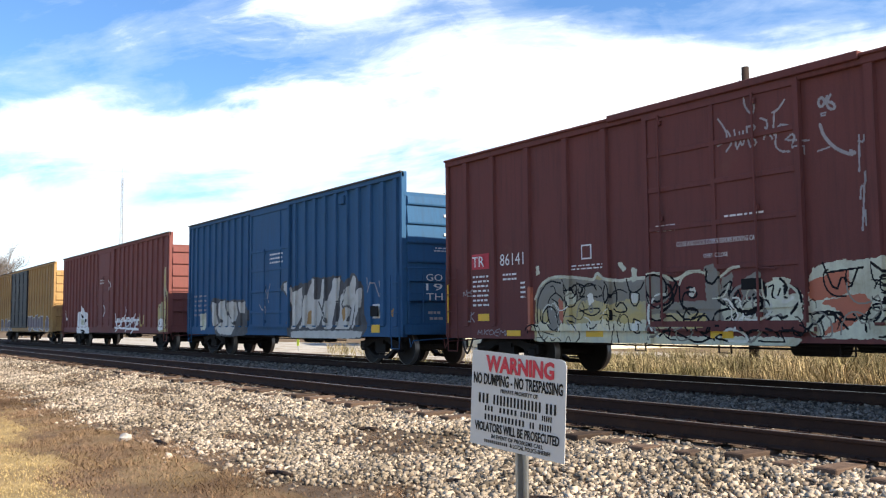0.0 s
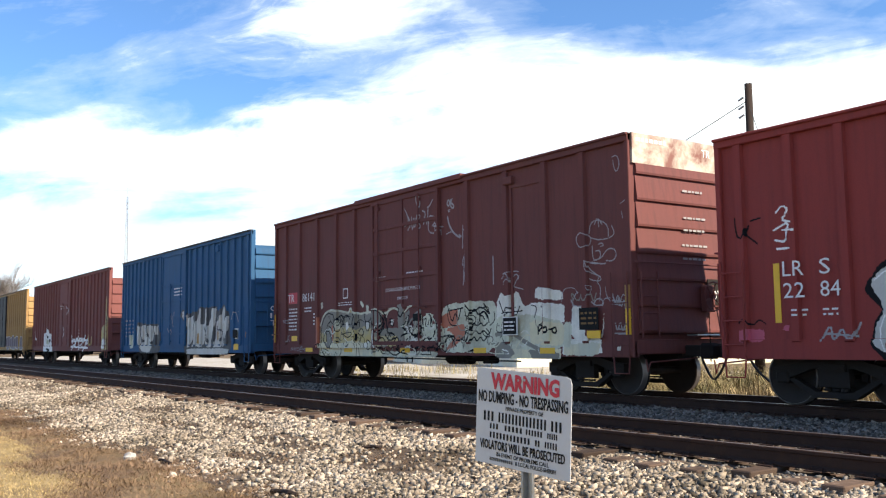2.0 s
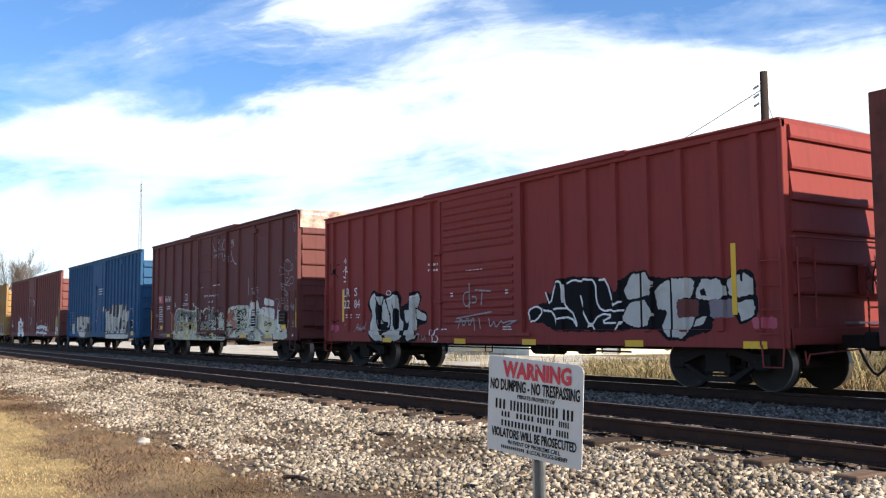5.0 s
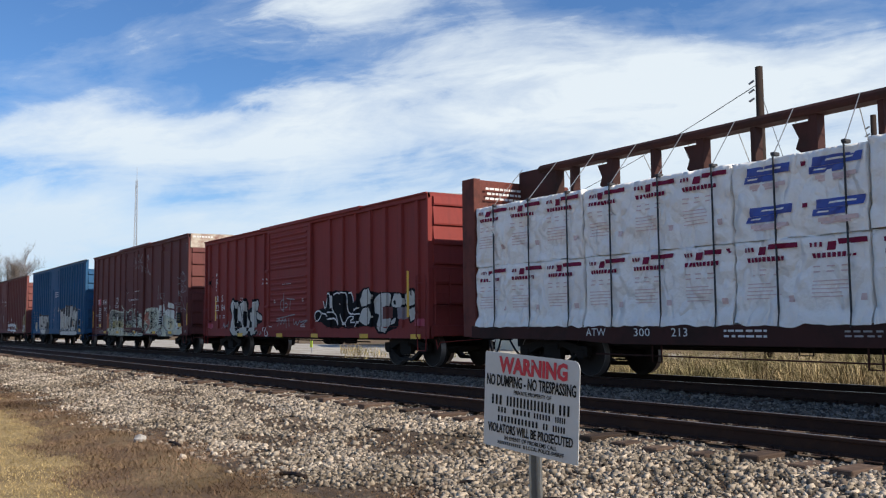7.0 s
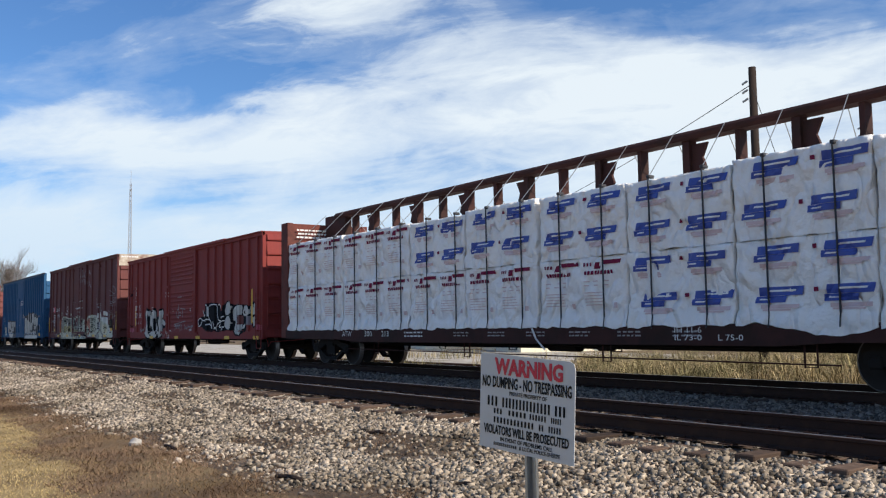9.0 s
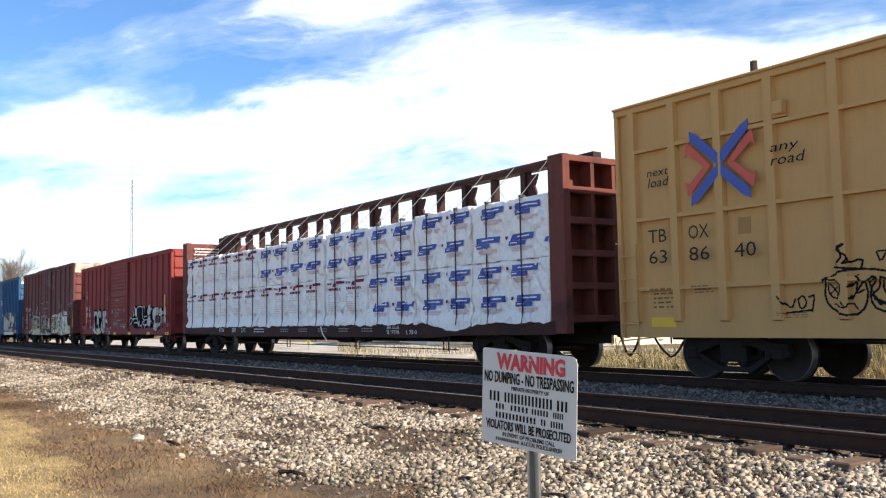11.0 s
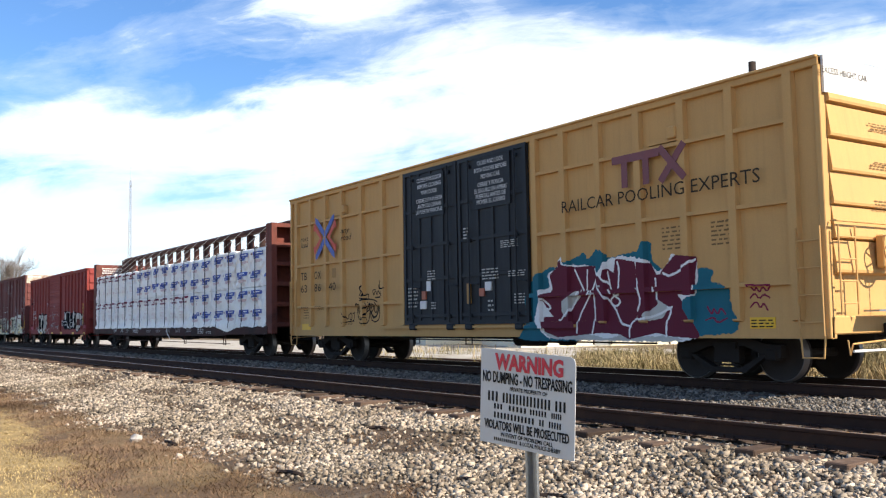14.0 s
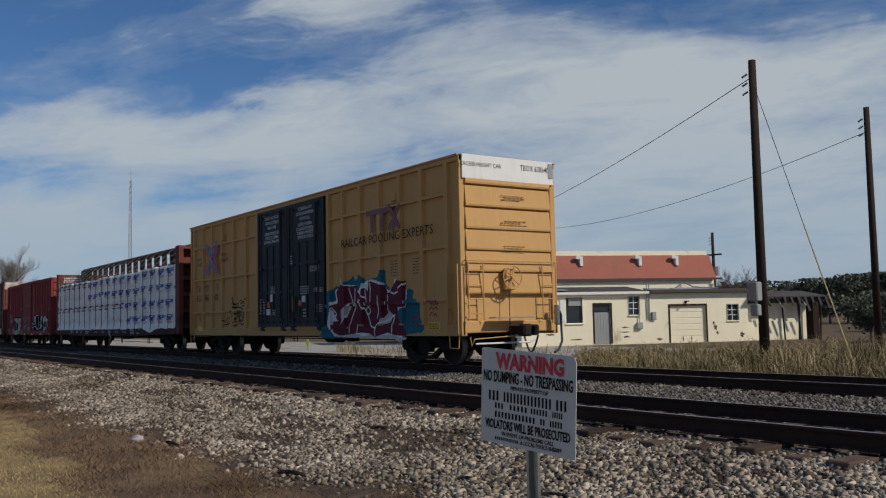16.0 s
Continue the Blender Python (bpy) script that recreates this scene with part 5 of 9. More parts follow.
rod(guy, (-17.8, 24.1, 8.5), (-11.95, 19.67, -0.66), 0.010, 5)
rod(guy, (-14.6, 21.68, 3.5), (-11.97, 19.68, -0.62), 0.020, 6, mat=1)
tagged(part("guy_wire", guy, [M["wire"], M["guard"]]), "steel guy wire with a pale guard", "wire")
far_pole = build_pole(-53.0, 65.2, 8.4, 0.14, "distant dark utility pole with a transformer")
part("cross_arm", B(-0.9, 0.9, -0.06, 0.06, 7.0, 7.14), M["wood_pole"], far_pole)
bm = bmesh.new()
rod(bm, (0.45, -0.1, 5.2), (0.45, -0.1, 6.0), 0.24, 12)
part("transformer", bm, M["grey_box"], far_pole)


def build_mast():
    mast = thing("radio_mast", "tall slender grey lattice radio mast far away", "radio mast", m=pose(-240.8, 67.1, -0.64))
    legs = [(0.62 * math.cos(a), 0.62 * math.sin(a)) for a in (0.3, 0.3 + math.tau / 3, 0.3 + 2 * math.tau / 3)]
    for x, y in legs:
        bm = bmesh.new()
        rod(bm, (x * 1.3, y * 1.3, 0), (x * 0.35, y * 0.35, 40), 0.10, 5)
        part("mast_leg", bm, M["mast"], mast)
    bm = bmesh.new()
    for k in range(26):
        z0, z1 = k * 1.5, (k + 1) * 1.5
        s0, s1 = 1.3 - 0.95 * z0 / 40, 1.3 - 0.95 * z1 / 40
        for i in range(3):
            a, b = legs[i], legs[(i + 1) % 3]
            rod(bm, (a[0] * s0, a[1] * s0, z0), (b[0] * s1, b[1] * s1, z1), 0.04, 4)
            rod(bm, (a[0] * s1, a[1] * s1, z1), (b[0] * s1, b[1] * s1, z1), 0.035, 4)
    part("lattice", bm, M["mast"], mast)
    bm = bmesh.new()
    rod(bm, (0, 0, 39), (0, 0, 43.5), 0.06, 5)
    rod(bm, (-1.0, 0, 38), (1.0, 0, 38.3), 0.06, 5)
    rod(bm, (-1.0, 0, 37.5), (-1.0, 0, 39.5), 0.05, 5)
    part("antenna", bm, M["mast"], mast)


build_mast()


# ---------------------------------------------------------------- trees
def bare_tree(x, y, height, seed):
    rnd = random.Random(seed)
    tree = thing("bare_tree", "leafless winter tree with fine grey twigs", "tree", "bare trees", m=pose(x, y, -0.64))
    limbs, twigs = bmesh.new(), bmesh.new()

    def grow(bm, p, way, length, r, level):
        q = p
        for k in range(3):
            nxt = q + way * length / 3
            rod(limbs if level < 2 else twigs, q, nxt, r * (1 - k * 0.2), 5 if level < 2 else 3, r * (0.8 - k * 0.2))
            q = nxt
            way = (way + Vector((rnd.uniform(-1, 1), rnd.uniform(-1, 1), rnd.uniform(-0.3, 0.6))) * 0.18).normalized()
            if level < 5:
                for _ in range(2 if level < 4 else 1):
                    w = (way + Vector((rnd.uniform(-1, 1), rnd.uniform(-1, 1), rnd.uniform(-0.2, 0.8))) * 0.75).normalized()
                    if k > 0 or level > 0:
                        grow(bm, q, w, length * rnd.uniform(0.55, 0.72), r * 0.5, level + 1)
    grow(limbs, Vector((0, 0, 0)), Vector((0, 0, 1)), height * 0.45, height * 0.022, 0)
    part("trunk", limbs, M["bark"], tree)
    part("twig_spray", twigs, M["bark"], tree)
    return tree


bare_tree(-117.0, 17.2, 11.8, 3)
bare_tree(-150.0, 27.5, 9.0, 8)
bare_tree(-82.0, 104.0, 8.0, 5)


def leafy_tree(x, y, height, spread, seed, label="dark evergreen tree in the far tree line"):
    rng = np.random.default_rng(seed)
    tree = thing("evergreen_tree", label, "tree", "far tree line", m=pose(x, y, -0.64))
    bm = bmesh.new()
    rod(bm, (0, 0, 0), (0, 0, height * 0.6), height * 0.03, 7, height * 0.015)
    for k in range(5):
        a = k * 1.3
        rod(bm, (0, 0, height * (0.3 + 0.05 * k)), (spread * 0.6 * math.cos(a), spread * 0.6 * math.sin(a), height * (0.6 + 0.05 * k)), height * 0.012, 5, height * 0.004)
    part("trunk", bm, M["bark"], tree)
    n = 6500
    c = rng.normal(0, 1, (40, 3)) * np.array([spread * 0.42, spread * 0.42, height * 0.16]) + np.array([0, 0, height * 0.66])
    p = c[rng.integers(0, 40, n)] + rng.normal(0, 1, (n, 3)) * spread * 0.14
    p[:, 2] = np.clip(p[:, 2], height * 0.18, height * 1.02)
    a, b = rng.normal(0, 1, (n, 3)), rng.normal(0, 1, (n, 3))
    size = rng.uniform(0.05, 0.15, (n, 1)) * spread * 0.42
    a = a / np.linalg.norm(a, axis=1, keepdims=True) * size
    b = b / np.linalg.norm(b, axis=1, keepdims=True) * size
    v = np.stack([p - a, p + b, p + a, p - b], 1).reshape(-1, 3)
    f = (np.array([[0, 1, 2], [0, 2, 3]])[None] + (np.arange(n) * 4)[:, None, None]).reshape(-1, 3)
    mesh_arrays("crown", v, f, M["hazy_leaf"], tree)


rnd = random.Random(12)
for k in range(13):
    heading = radians(51.5 + k * 0.95)
    dist = 175 + rnd.uniform(-20, 35)
    leafy_tree(-dist * math.cos(heading), dist * math.sin(heading), rnd.uniform(5.6, 7.6), rnd.uniform(4.5, 6.5), 100 + k)
for k, (x, y, h) in enumerate(((-30.6, 51.5, 2.7), (-29.8, 52.5, 3.0), (-28.9, 52.2, 2.2))):
    leafy_tree(x, y, h, 1.7, 60 + k, "low dark shrub beside the sheds")
cottage = thing("cottage", "small pale house half hidden behind the bank", "house", m=pose(-40.5, 81.5, -0.64, 0, 0, 60))
part("wall", B(-4, 4, 0, 6, -0.1, 2.4), M["white"], cottage)
bm = bmesh.new()
profile(bm, [(-0.4, 2.4), (6.4, 2.4), (3, 3.7)], "x", -4.3, 4.3)
part("roof", bm, M["grey_box"], cottage)


# ---------------------------------------------------------------- the sign
def build_sign():
    sign = thing("warning_sign", "grey-white metal warning sign on a steel channel post", "sign", m=pose(-3.235, 2.658, -0.66, 0, 0, math.degrees(0.075)))
    zc, w, h = 0.736 + 0.66, 0.61, 0.44
    # a thin plate with clipped corners, slightly bowed
    bm = bmesh.new()
    cut = 0.022
    rim = [(-w / 2 + cut * 0.3, h / 2), (w / 2 - cut * 1.4, h / 2), (w / 2 - cut * 0.4, h / 2 - cut * 0.4), (w / 2, h / 2 - cut * 1.4), (w / 2, -h / 2), (-w / 2, -h / 2), (-w / 2, h / 2 - cut * 0.3)]
    profile(bm, rim, "y", -0.002, 0.001)
    plate = part("sign_plate", bm, M["sign_white"], sign, "flat white metal plate")
    plate.matrix_basis = pose(0, 0, zc, 0, 3.4, 0)
    face = pose(0, -0.0045, 0) @ FACE

    def line(text, z, size, mat, x0, x1, deep=0.0005):
        ob = writing("lettering", text, size, mat, plate, Matrix.Identity(4), deep=deep, bold=0.04 if size > 0.09 else 0.022 if size > 0.05 else 0.008)
        xs = [v.co.x for v in ob.data.vertices]
        k = (x1 - x0) / (max(xs) - min(xs))
        ob.data.transform(Matrix.Diagonal((k, 1, 1, 1)))
        ob.matrix_basis = pose(x0 - min(xs) * k, -0.0045, z) @ FACE

    def bar(z, size, mat, *spans):
        """One plain bar a character, of the writing's size."""
        for a, b, count in spans:
            w = (b - a) / count
            for k in range(count):
                part("text_bar", B(a + k * w + w * 0.22, a + k * w + w * 0.66, -0.0046, -0.003, z, z + size * 0.68), mat, plate)
    dark = M["letter_black"]
    line("WARNING", 0.131, 0.100, M["sign_red"], -0.205, 0.235, 0.0007)
    line("NO DUMPING - NO TRESPASSING", 0.066, 0.072, dark, -0.288, 0.288)
    line("PRIVATE PROPERTY OF", 0.036, 0.026, dark, -0.10, 0.14)
    bar(-0.022, 0.066, dark, (-0.255, -0.175, 3), (-0.152, 0.165, 14), (0.185, 0.258, 3))
    bar(-0.056, 0.036, dark, (-0.21, -0.145, 3), (-0.11, 0.015, 5), (0.03, 0.14, 6), (0.165, 0.23, 5))
    bar(-0.098, 0.040, dark, (-0.21, 0.065, 12), (0.09, 0.125, 2), (0.15, 0.23, 5))
    line("VIOLATORS WILL BE PROSECUTED", -0.150, 0.058, dark, -0.272, 0.275)
    line("IN EVENT OF PROBLEMS CALL", -0.178, 0.026, dark, -0.155, 0.18)
    bar(-0.202, 0.022, dark, (-0.205, -0.045, 12))
    line("& LOCAL POLICE-SHERIFF", -0.202, 0.026, dark, -0.03, 0.225)
    for z in (0.185, -0.19):
        bm = bmesh.new()
        rod(bm, (0.02, -0.006, z), (0.02, -0.0018, z), 0.007, 8)
        part("bolt", bm, M["steel"], plate)
    bm = bmesh.new()
    sec = [(-0.036, 0.003), (-0.022, 0.003), (-0.016, 0.028), (0.016, 0.028), (0.022, 0.003), (0.036, 0.003), (0.036, 0.007), (0.026, 0.008), (0.019, 0.033), (-0.019, 0.033), (-0.026, 0.008), (-0.036, 0.007)]
    profile(bm, sec, "y", 0, 1)
    for v in bm.verts:
        v.co = Vector((v.co.x + 0.022, v.co.z, v.co.y * (zc + 0.26) - 0.3))
    bmesh.ops.recalc_face_normals(bm, faces=bm.faces[:])
    part("post", bm, M["steel"], sign, "galvanised steel channel post")


build_sign()


# ---------------------------------------------------------------- the load on the centre beam car
STRAPS = [-22.03 + 1.235 * k for k in range(18)]
BUNDLES = [(-22.75, -19.14, 0, 0), (-19.10, -15.50, 0, 0), (-15.46, -13.07, 1, 0), (-13.03, -10.45, 1, 0), (-10.34, -7.86, 1, 0), (-7.82, -5.42, 1, 1),
           (-5.38, -2.92, 1, 1), (-2.88, -0.14, 1, 1)]
FRONT = 1.472


def wrap_relief(x, z, seed):
    a = 0.045 * noise.noise(Vector((x * 1.1, z * 1.4, seed))) + 0.036 * noise.noise(Vector((x * 3.1 + z * 1.5, z * 1.2 - x, seed + 4)))
    fold = abs(noise.noise(Vector((x * 1.5 + z * 1.7, z * 0.8 - x * 0.5, seed + 2))))
    a -= 0.042 * max(0.0, 1 - fold * 5)
    fold = abs(noise.noise(Vector((x * 2.2 - z * 1.9, z * 0.9 + x * 0.4, seed + 6))))
    a -= 0.030 * max(0.0, 1 - fold * 6)
    return a + 0.012 * noise.noise(Vector((x * 9 + z * 5, z * 4, seed + 9)))


def build_bundle(x0, x1, z0, z1, side, seed, kind):
    """A wrapped stack of board: wrinkled sheet over a box, with its printing on the side that faces out."""
    drop = 0.04 if z0 > 1.5 else 0.10
    nx, nz = (max(8, int((x1 - x0) / 0.05)), 26) if side < 0 else (16, 8)
    bm = bmesh.new()

    def place(x, z, lift=0.0):
        edge = min(x - x0, x1 - x, z1 - z, 0.06)
        pull = 0.03 * (1 - max(0.0, edge) / 0.06) ** 2
        strap = min(abs(x - s) for s in STRAPS)
        nip = 0.012 * max(0.0, 1 - strap / 0.12)
        out = FRONT - pull - nip + wrap_relief(x, z, seed) + lift
        if z0 < 1.5 and z < 1.36:
            hem = min(1.0, (1.36 - z) / 0.28)
            hem *= hem * (3 - 2 * hem)
            out += hem * (max(out, HALF + 0.016 + 0.012 * noise.noise(Vector((x * 3.3, z * 2, seed)))) - out)
        return side * out
    grid = []
    for i in range(nx + 1):
        x = x0 + (x1 - x0) * i / nx
        col = []
        low = z0 - drop * (0.35 + 0.6 * noise.noise(Vector((x * 1.9, seed, 0))) + 0.35 * noise.noise(Vector((x * 4.7, seed, 3)))) - (0.19 * max(0, 1 - abs(x + 3.55) / 1.1) if z0 < 1.5 else 0)
        for k in range(nz + 1):
            z = low + (z1 - low) * k / nz
            col.append(bm.verts.new((x, place(x, z), z)))
        grid.append(col)
    for i in range(nx):
        for k in range(nz):
            bm.faces.new((grid[i][k], grid[i + 1][k], grid[i + 1][k + 1], grid[i][k + 1])).smooth = True
    inner = sorted((side * 0.28, side * (FRONT - 0.045)))
    box(bm, x0 + 0.012, x1 - 0.012, *inner, z0 + 0.01, z1 - 0.012, bevel=0.02)
    # the wrap folded over the top and round the ends
    for i in range(nx):
        a, b = grid[i][nz].co, grid[i + 1][nz].co
        q = [grid[i][nz], grid[i + 1][nz], bm.verts.new((b.x, side * 0.3, z1 - 0.008)), bm.verts.new((a.x, side * 0.3, z1 - 0.008))]
        bm.faces.new(q)
    for i in (0, nx):
        for k in range(nz):
            a, b = grid[i][k].co, grid[i][k + 1].co
            bm.faces.new((grid[i][k], grid[i][k + 1], bm.verts.new((b.x, side * 0.9, b.z)), bm.verts.new((a.x, side * 0.9, a.z))))
    bmesh.ops.recalc_face_normals(bm, faces=bm.faces[:])
    pack = tagged(part("wallboard_pack", bm, M["wrap"]), "white plastic-wrapped bundle of wallboard with " + ("blue" if kind else "dark red") + " printing",
                  "cargo bundle", "bundles on the flat car")
    CARS.append((pack, -20.72))
    if side > 0:
        return
    rnd = random.Random(seed)

    def patch(name, mat, a, b, c, d, slant=0.0, lift=0.022):
        if b > x1 - 0.04 or a < x0 + 0.04:
            a, b = max(a, x0 + 0.04), min(b, x1 - 0.04)
            if b - a < 0.06:
                return
        q = bmesh.new()
        n, m = max(1, int((b - a) / 0.035)), max(1, int((d - c) / 0.05))
        vs = [[q.verts.new((a + (b - a) * i / n + slant * j / m, place(a + (b - a) * i / n + slant * j / m, c + (d - c) * j / m, lift), c + (d - c) * j / m))
               for j in range(m + 1)] for i in range(n + 1)]
        for i in range(n):
            for j in range(m):
                q.faces.new((vs[i][j], vs[i + 1][j], vs[i + 1][j + 1], vs[i][j + 1]))
        part(name, q, mat, pack)
    if kind == 0:
        step = 1.21
        for k in range(int((x1 - x0) / step) + 1):
            x = x0 + 0.12 + k * step + rnd.uniform(-0.05, 0.05)
            patch("print_bar", M["print_red"], x + 0.52, x + 1.04, z1 - 0.17, z1 - 0.09)
            patch("print_logo", M["print_red"], x + 0.32, x + 0.46, z1 - 0.25, z1 - 0.12, 0.03)
            for c in range(3):
                patch("print_word", M["print_red"], x + 0.06 + c * 0.075, x + 0.10 + c * 0.075, z1 - 0.19, z1 - 0.12)
            for c in range(9):
                patch("print_word", M["print_red"], x + 0.08 + c * 0.082, x + 0.138 + c * 0.082, z1 - 0.36, z1 - 0.285)
            for r in range(5):
                patch("print_line", M["print_pale"], x + 0.08, x + 0.08 + rnd.uniform(0.45, 0.62), z1 - 0.72 - r * 0.06, z1 - 0.705 - r * 0.06)
            for r in range(2):
                for c in range(3):
                    patch("print_line", M["print_pale"], x + 0.08 + c * 0.24, x + 0.20 + c * 0.24, z1 - 0.50 - r * 0.08, z1 - 0.48 - r * 0.08)
            patch("print_mark", M["print_pale"], x + 0.86, x + 0.96, z1 - 1.02, z1 - 0.92)
    else:
        for row in range(2):
            top = z1 - 0.10 - row * 0.66
            shift = rnd.uniform(0, 0.25)
            for k in range(int((x1 - x0) / 1.22) + 1):
                x = x0 + 0.14 + shift + k * 1.22
                patch("print_bar", M["print_blue"], x + 0.06, x + 0.86, top - 0.16, top - 0.02, 0.025)
                patch("print_bar", M["print_blue"], x, x + 0.56, top - 0.27, top - 0.165, 0.02)
                patch("print_word", M["wrap"], x + 0.27, x + 0.72, top - 0.098, top - 0.068, 0.02, 0.028)
                patch("print_word", M["wrap"], x + 0.07, x + 0.26, top - 0.224, top - 0.20, 0.02, 0.028)
                patch("print_line", M["print_pale"], x + 0.10, x + 0.78, top - 0.365, top - 0.30)
                patch("print_line", M["print_pale"], x + 0.14, x + 0.66, top - 0.40, top - 0.37)
                if k % 2:
                    patch("print_mark", M["print_red"], x - 0.14, x - 0.06, top - 0.12, top - 0.05)


for i, (x0, x1, top_kind, low_kind) in enumerate(BUNDLES):
    for side in (-1, 1):
        build_bundle(x0, x1, 1.07, 2.42, side, 11 + i * 2, low_kind)
        build_bundle(x0, x1, 2.43, 3.79 - 0.03 * (i % 3), side, 40 + i * 2, top_kind)
for x in STRAPS:
    bm = bmesh.new()
    box(bm, x - 0.011, x + 0.011, -FRONT - 0.03, -FRONT - 0.006, 1.22, 3.79)
    rod(bm, (x, -FRONT - 0.018, 1.23), (x, -HALF - 0.035, 1.0), 0.012, 5)
    box(bm, x - 0.04, x + 0.04, -FRONT - 0.034, -FRONT + 0.12, 3.75, 3.81, bevel=0.012)
    part("cargo_strap", bm, M["strap"], beam_car, "dark cable tie-down over the load")
    bm = bmesh.new()
    rod(bm, (x, -FRONT + 0.02, 3.80), (x - 0.45, -0.24, 4.78), 0.009, 5)
    rod(bm, (x, FRONT - 0.02, 3.80), (x + 0.45, 0.24, 4.78), 0.009, 5)
    part("tie_down_cable", bm, M["steel"], beam_car)
bm = bmesh.new()
path_rod(bm, [(-10.6, -1.5, 1.02), (-10.45, -1.52, 0.8), (-10.3, -1.5, 0.66), (-10.2, -1.5, 0.58)], 0.02, 6)
part("loose_strap", bm, M["letter_white"], beam_car, "white loose strap end hanging down")


# ---------------------------------------------------------------- painted marks on the car sides
def side_surface(posts=(), width=0.2, door=None, cross=(), uprights=(), rails=(), deep=0.05, track=None, proud=0.0):
    """The outward place y of a car's side at x (array) and z, posts, door and sill included."""
    px = np.array(sorted(posts)) if len(posts) else np.array([1e3])

    def at(x, z):
        x = np.asarray(x, float)
        if z < 1.06:
            out = np.full(x.shape, SKIN + 0.03)
            if track and z > 0.925:
                out = np.where((x > track[0]) & (x < track[1]), SKIN + 0.101, out)
        else:
            d = np.abs(x[:, None] - px[None]).min(1)
            out = SKIN + (HALF - SKIN + proud) * np.clip((width / 2 + 0.014 - d) / (width * 0.06), 0, 1)
            if any(abs(z - r) < 0.045 for r in rails):
                out = np.maximum(out, SKIN + 0.062 + proud * 1.05)
        for x0, x1, *_ in (door or ()):
            inside = (x > x0) & (x < x1)
            y = SKIN + 0.02 + deep
            if any(abs(z - c) < 0.05 for c in cross):
                y = SKIN + deep + 0.05
            out = np.where(inside & (z > 1.0), y, out)
            for u in uprights:
                out = np.where(inside & (np.abs(x - u) < 0.05), SKIN + deep + 0.053, out)
        return -out
    return at


def smooth_line(pts, times=2):
    pts = [np.array(p, float) for p in pts]
    for _ in range(times):
        fresh = [pts[0]]
        for a, b in zip(pts, pts[1:]):
            fresh += [a * 0.75 + b * 0.25, a * 0.25 + b * 0.75]
        pts = fresh + [pts[-1]]
    return pts


def way(text):
    """A stroke's places on the side, from "x,z x,z ..." in metres."""
    return [tuple(float(v) for v in p.split(",")) for p in text.split()]


SHAPES = {"C": "9,8 5,10 1,8 1,2 5,0 9,2", "D": "2,0 2,10 7,9 9,5 7,1 2,0", "K": "2,0 2,10|9,9 3,5 9,0", "S": "8,9 4,10 1,8 3,5 8,4 8,1 4,0 1,1",
          "A": "0,0 5,10 9,0|2,4 8,4", "R": "1,0 1,10 7,10 8,7 2,5 9,0", "E": "9,10 2,9 1,0 9,1|2,5 8,5", "N": "0,0 2,10 7,0 9,10", "U": "1,10 1,2 5,0 8,2 9,10",
          "O": "5,10 1,8 1,2 5,0 9,2 9,8 5,10", "T": "0,10 10,9|5,10 5,0", "M": "0,0 1,10 5,3 8,10 10,0", "Z": "0,9 9,10 1,1 10,0", "L": "2,10 1,1 9,0"}


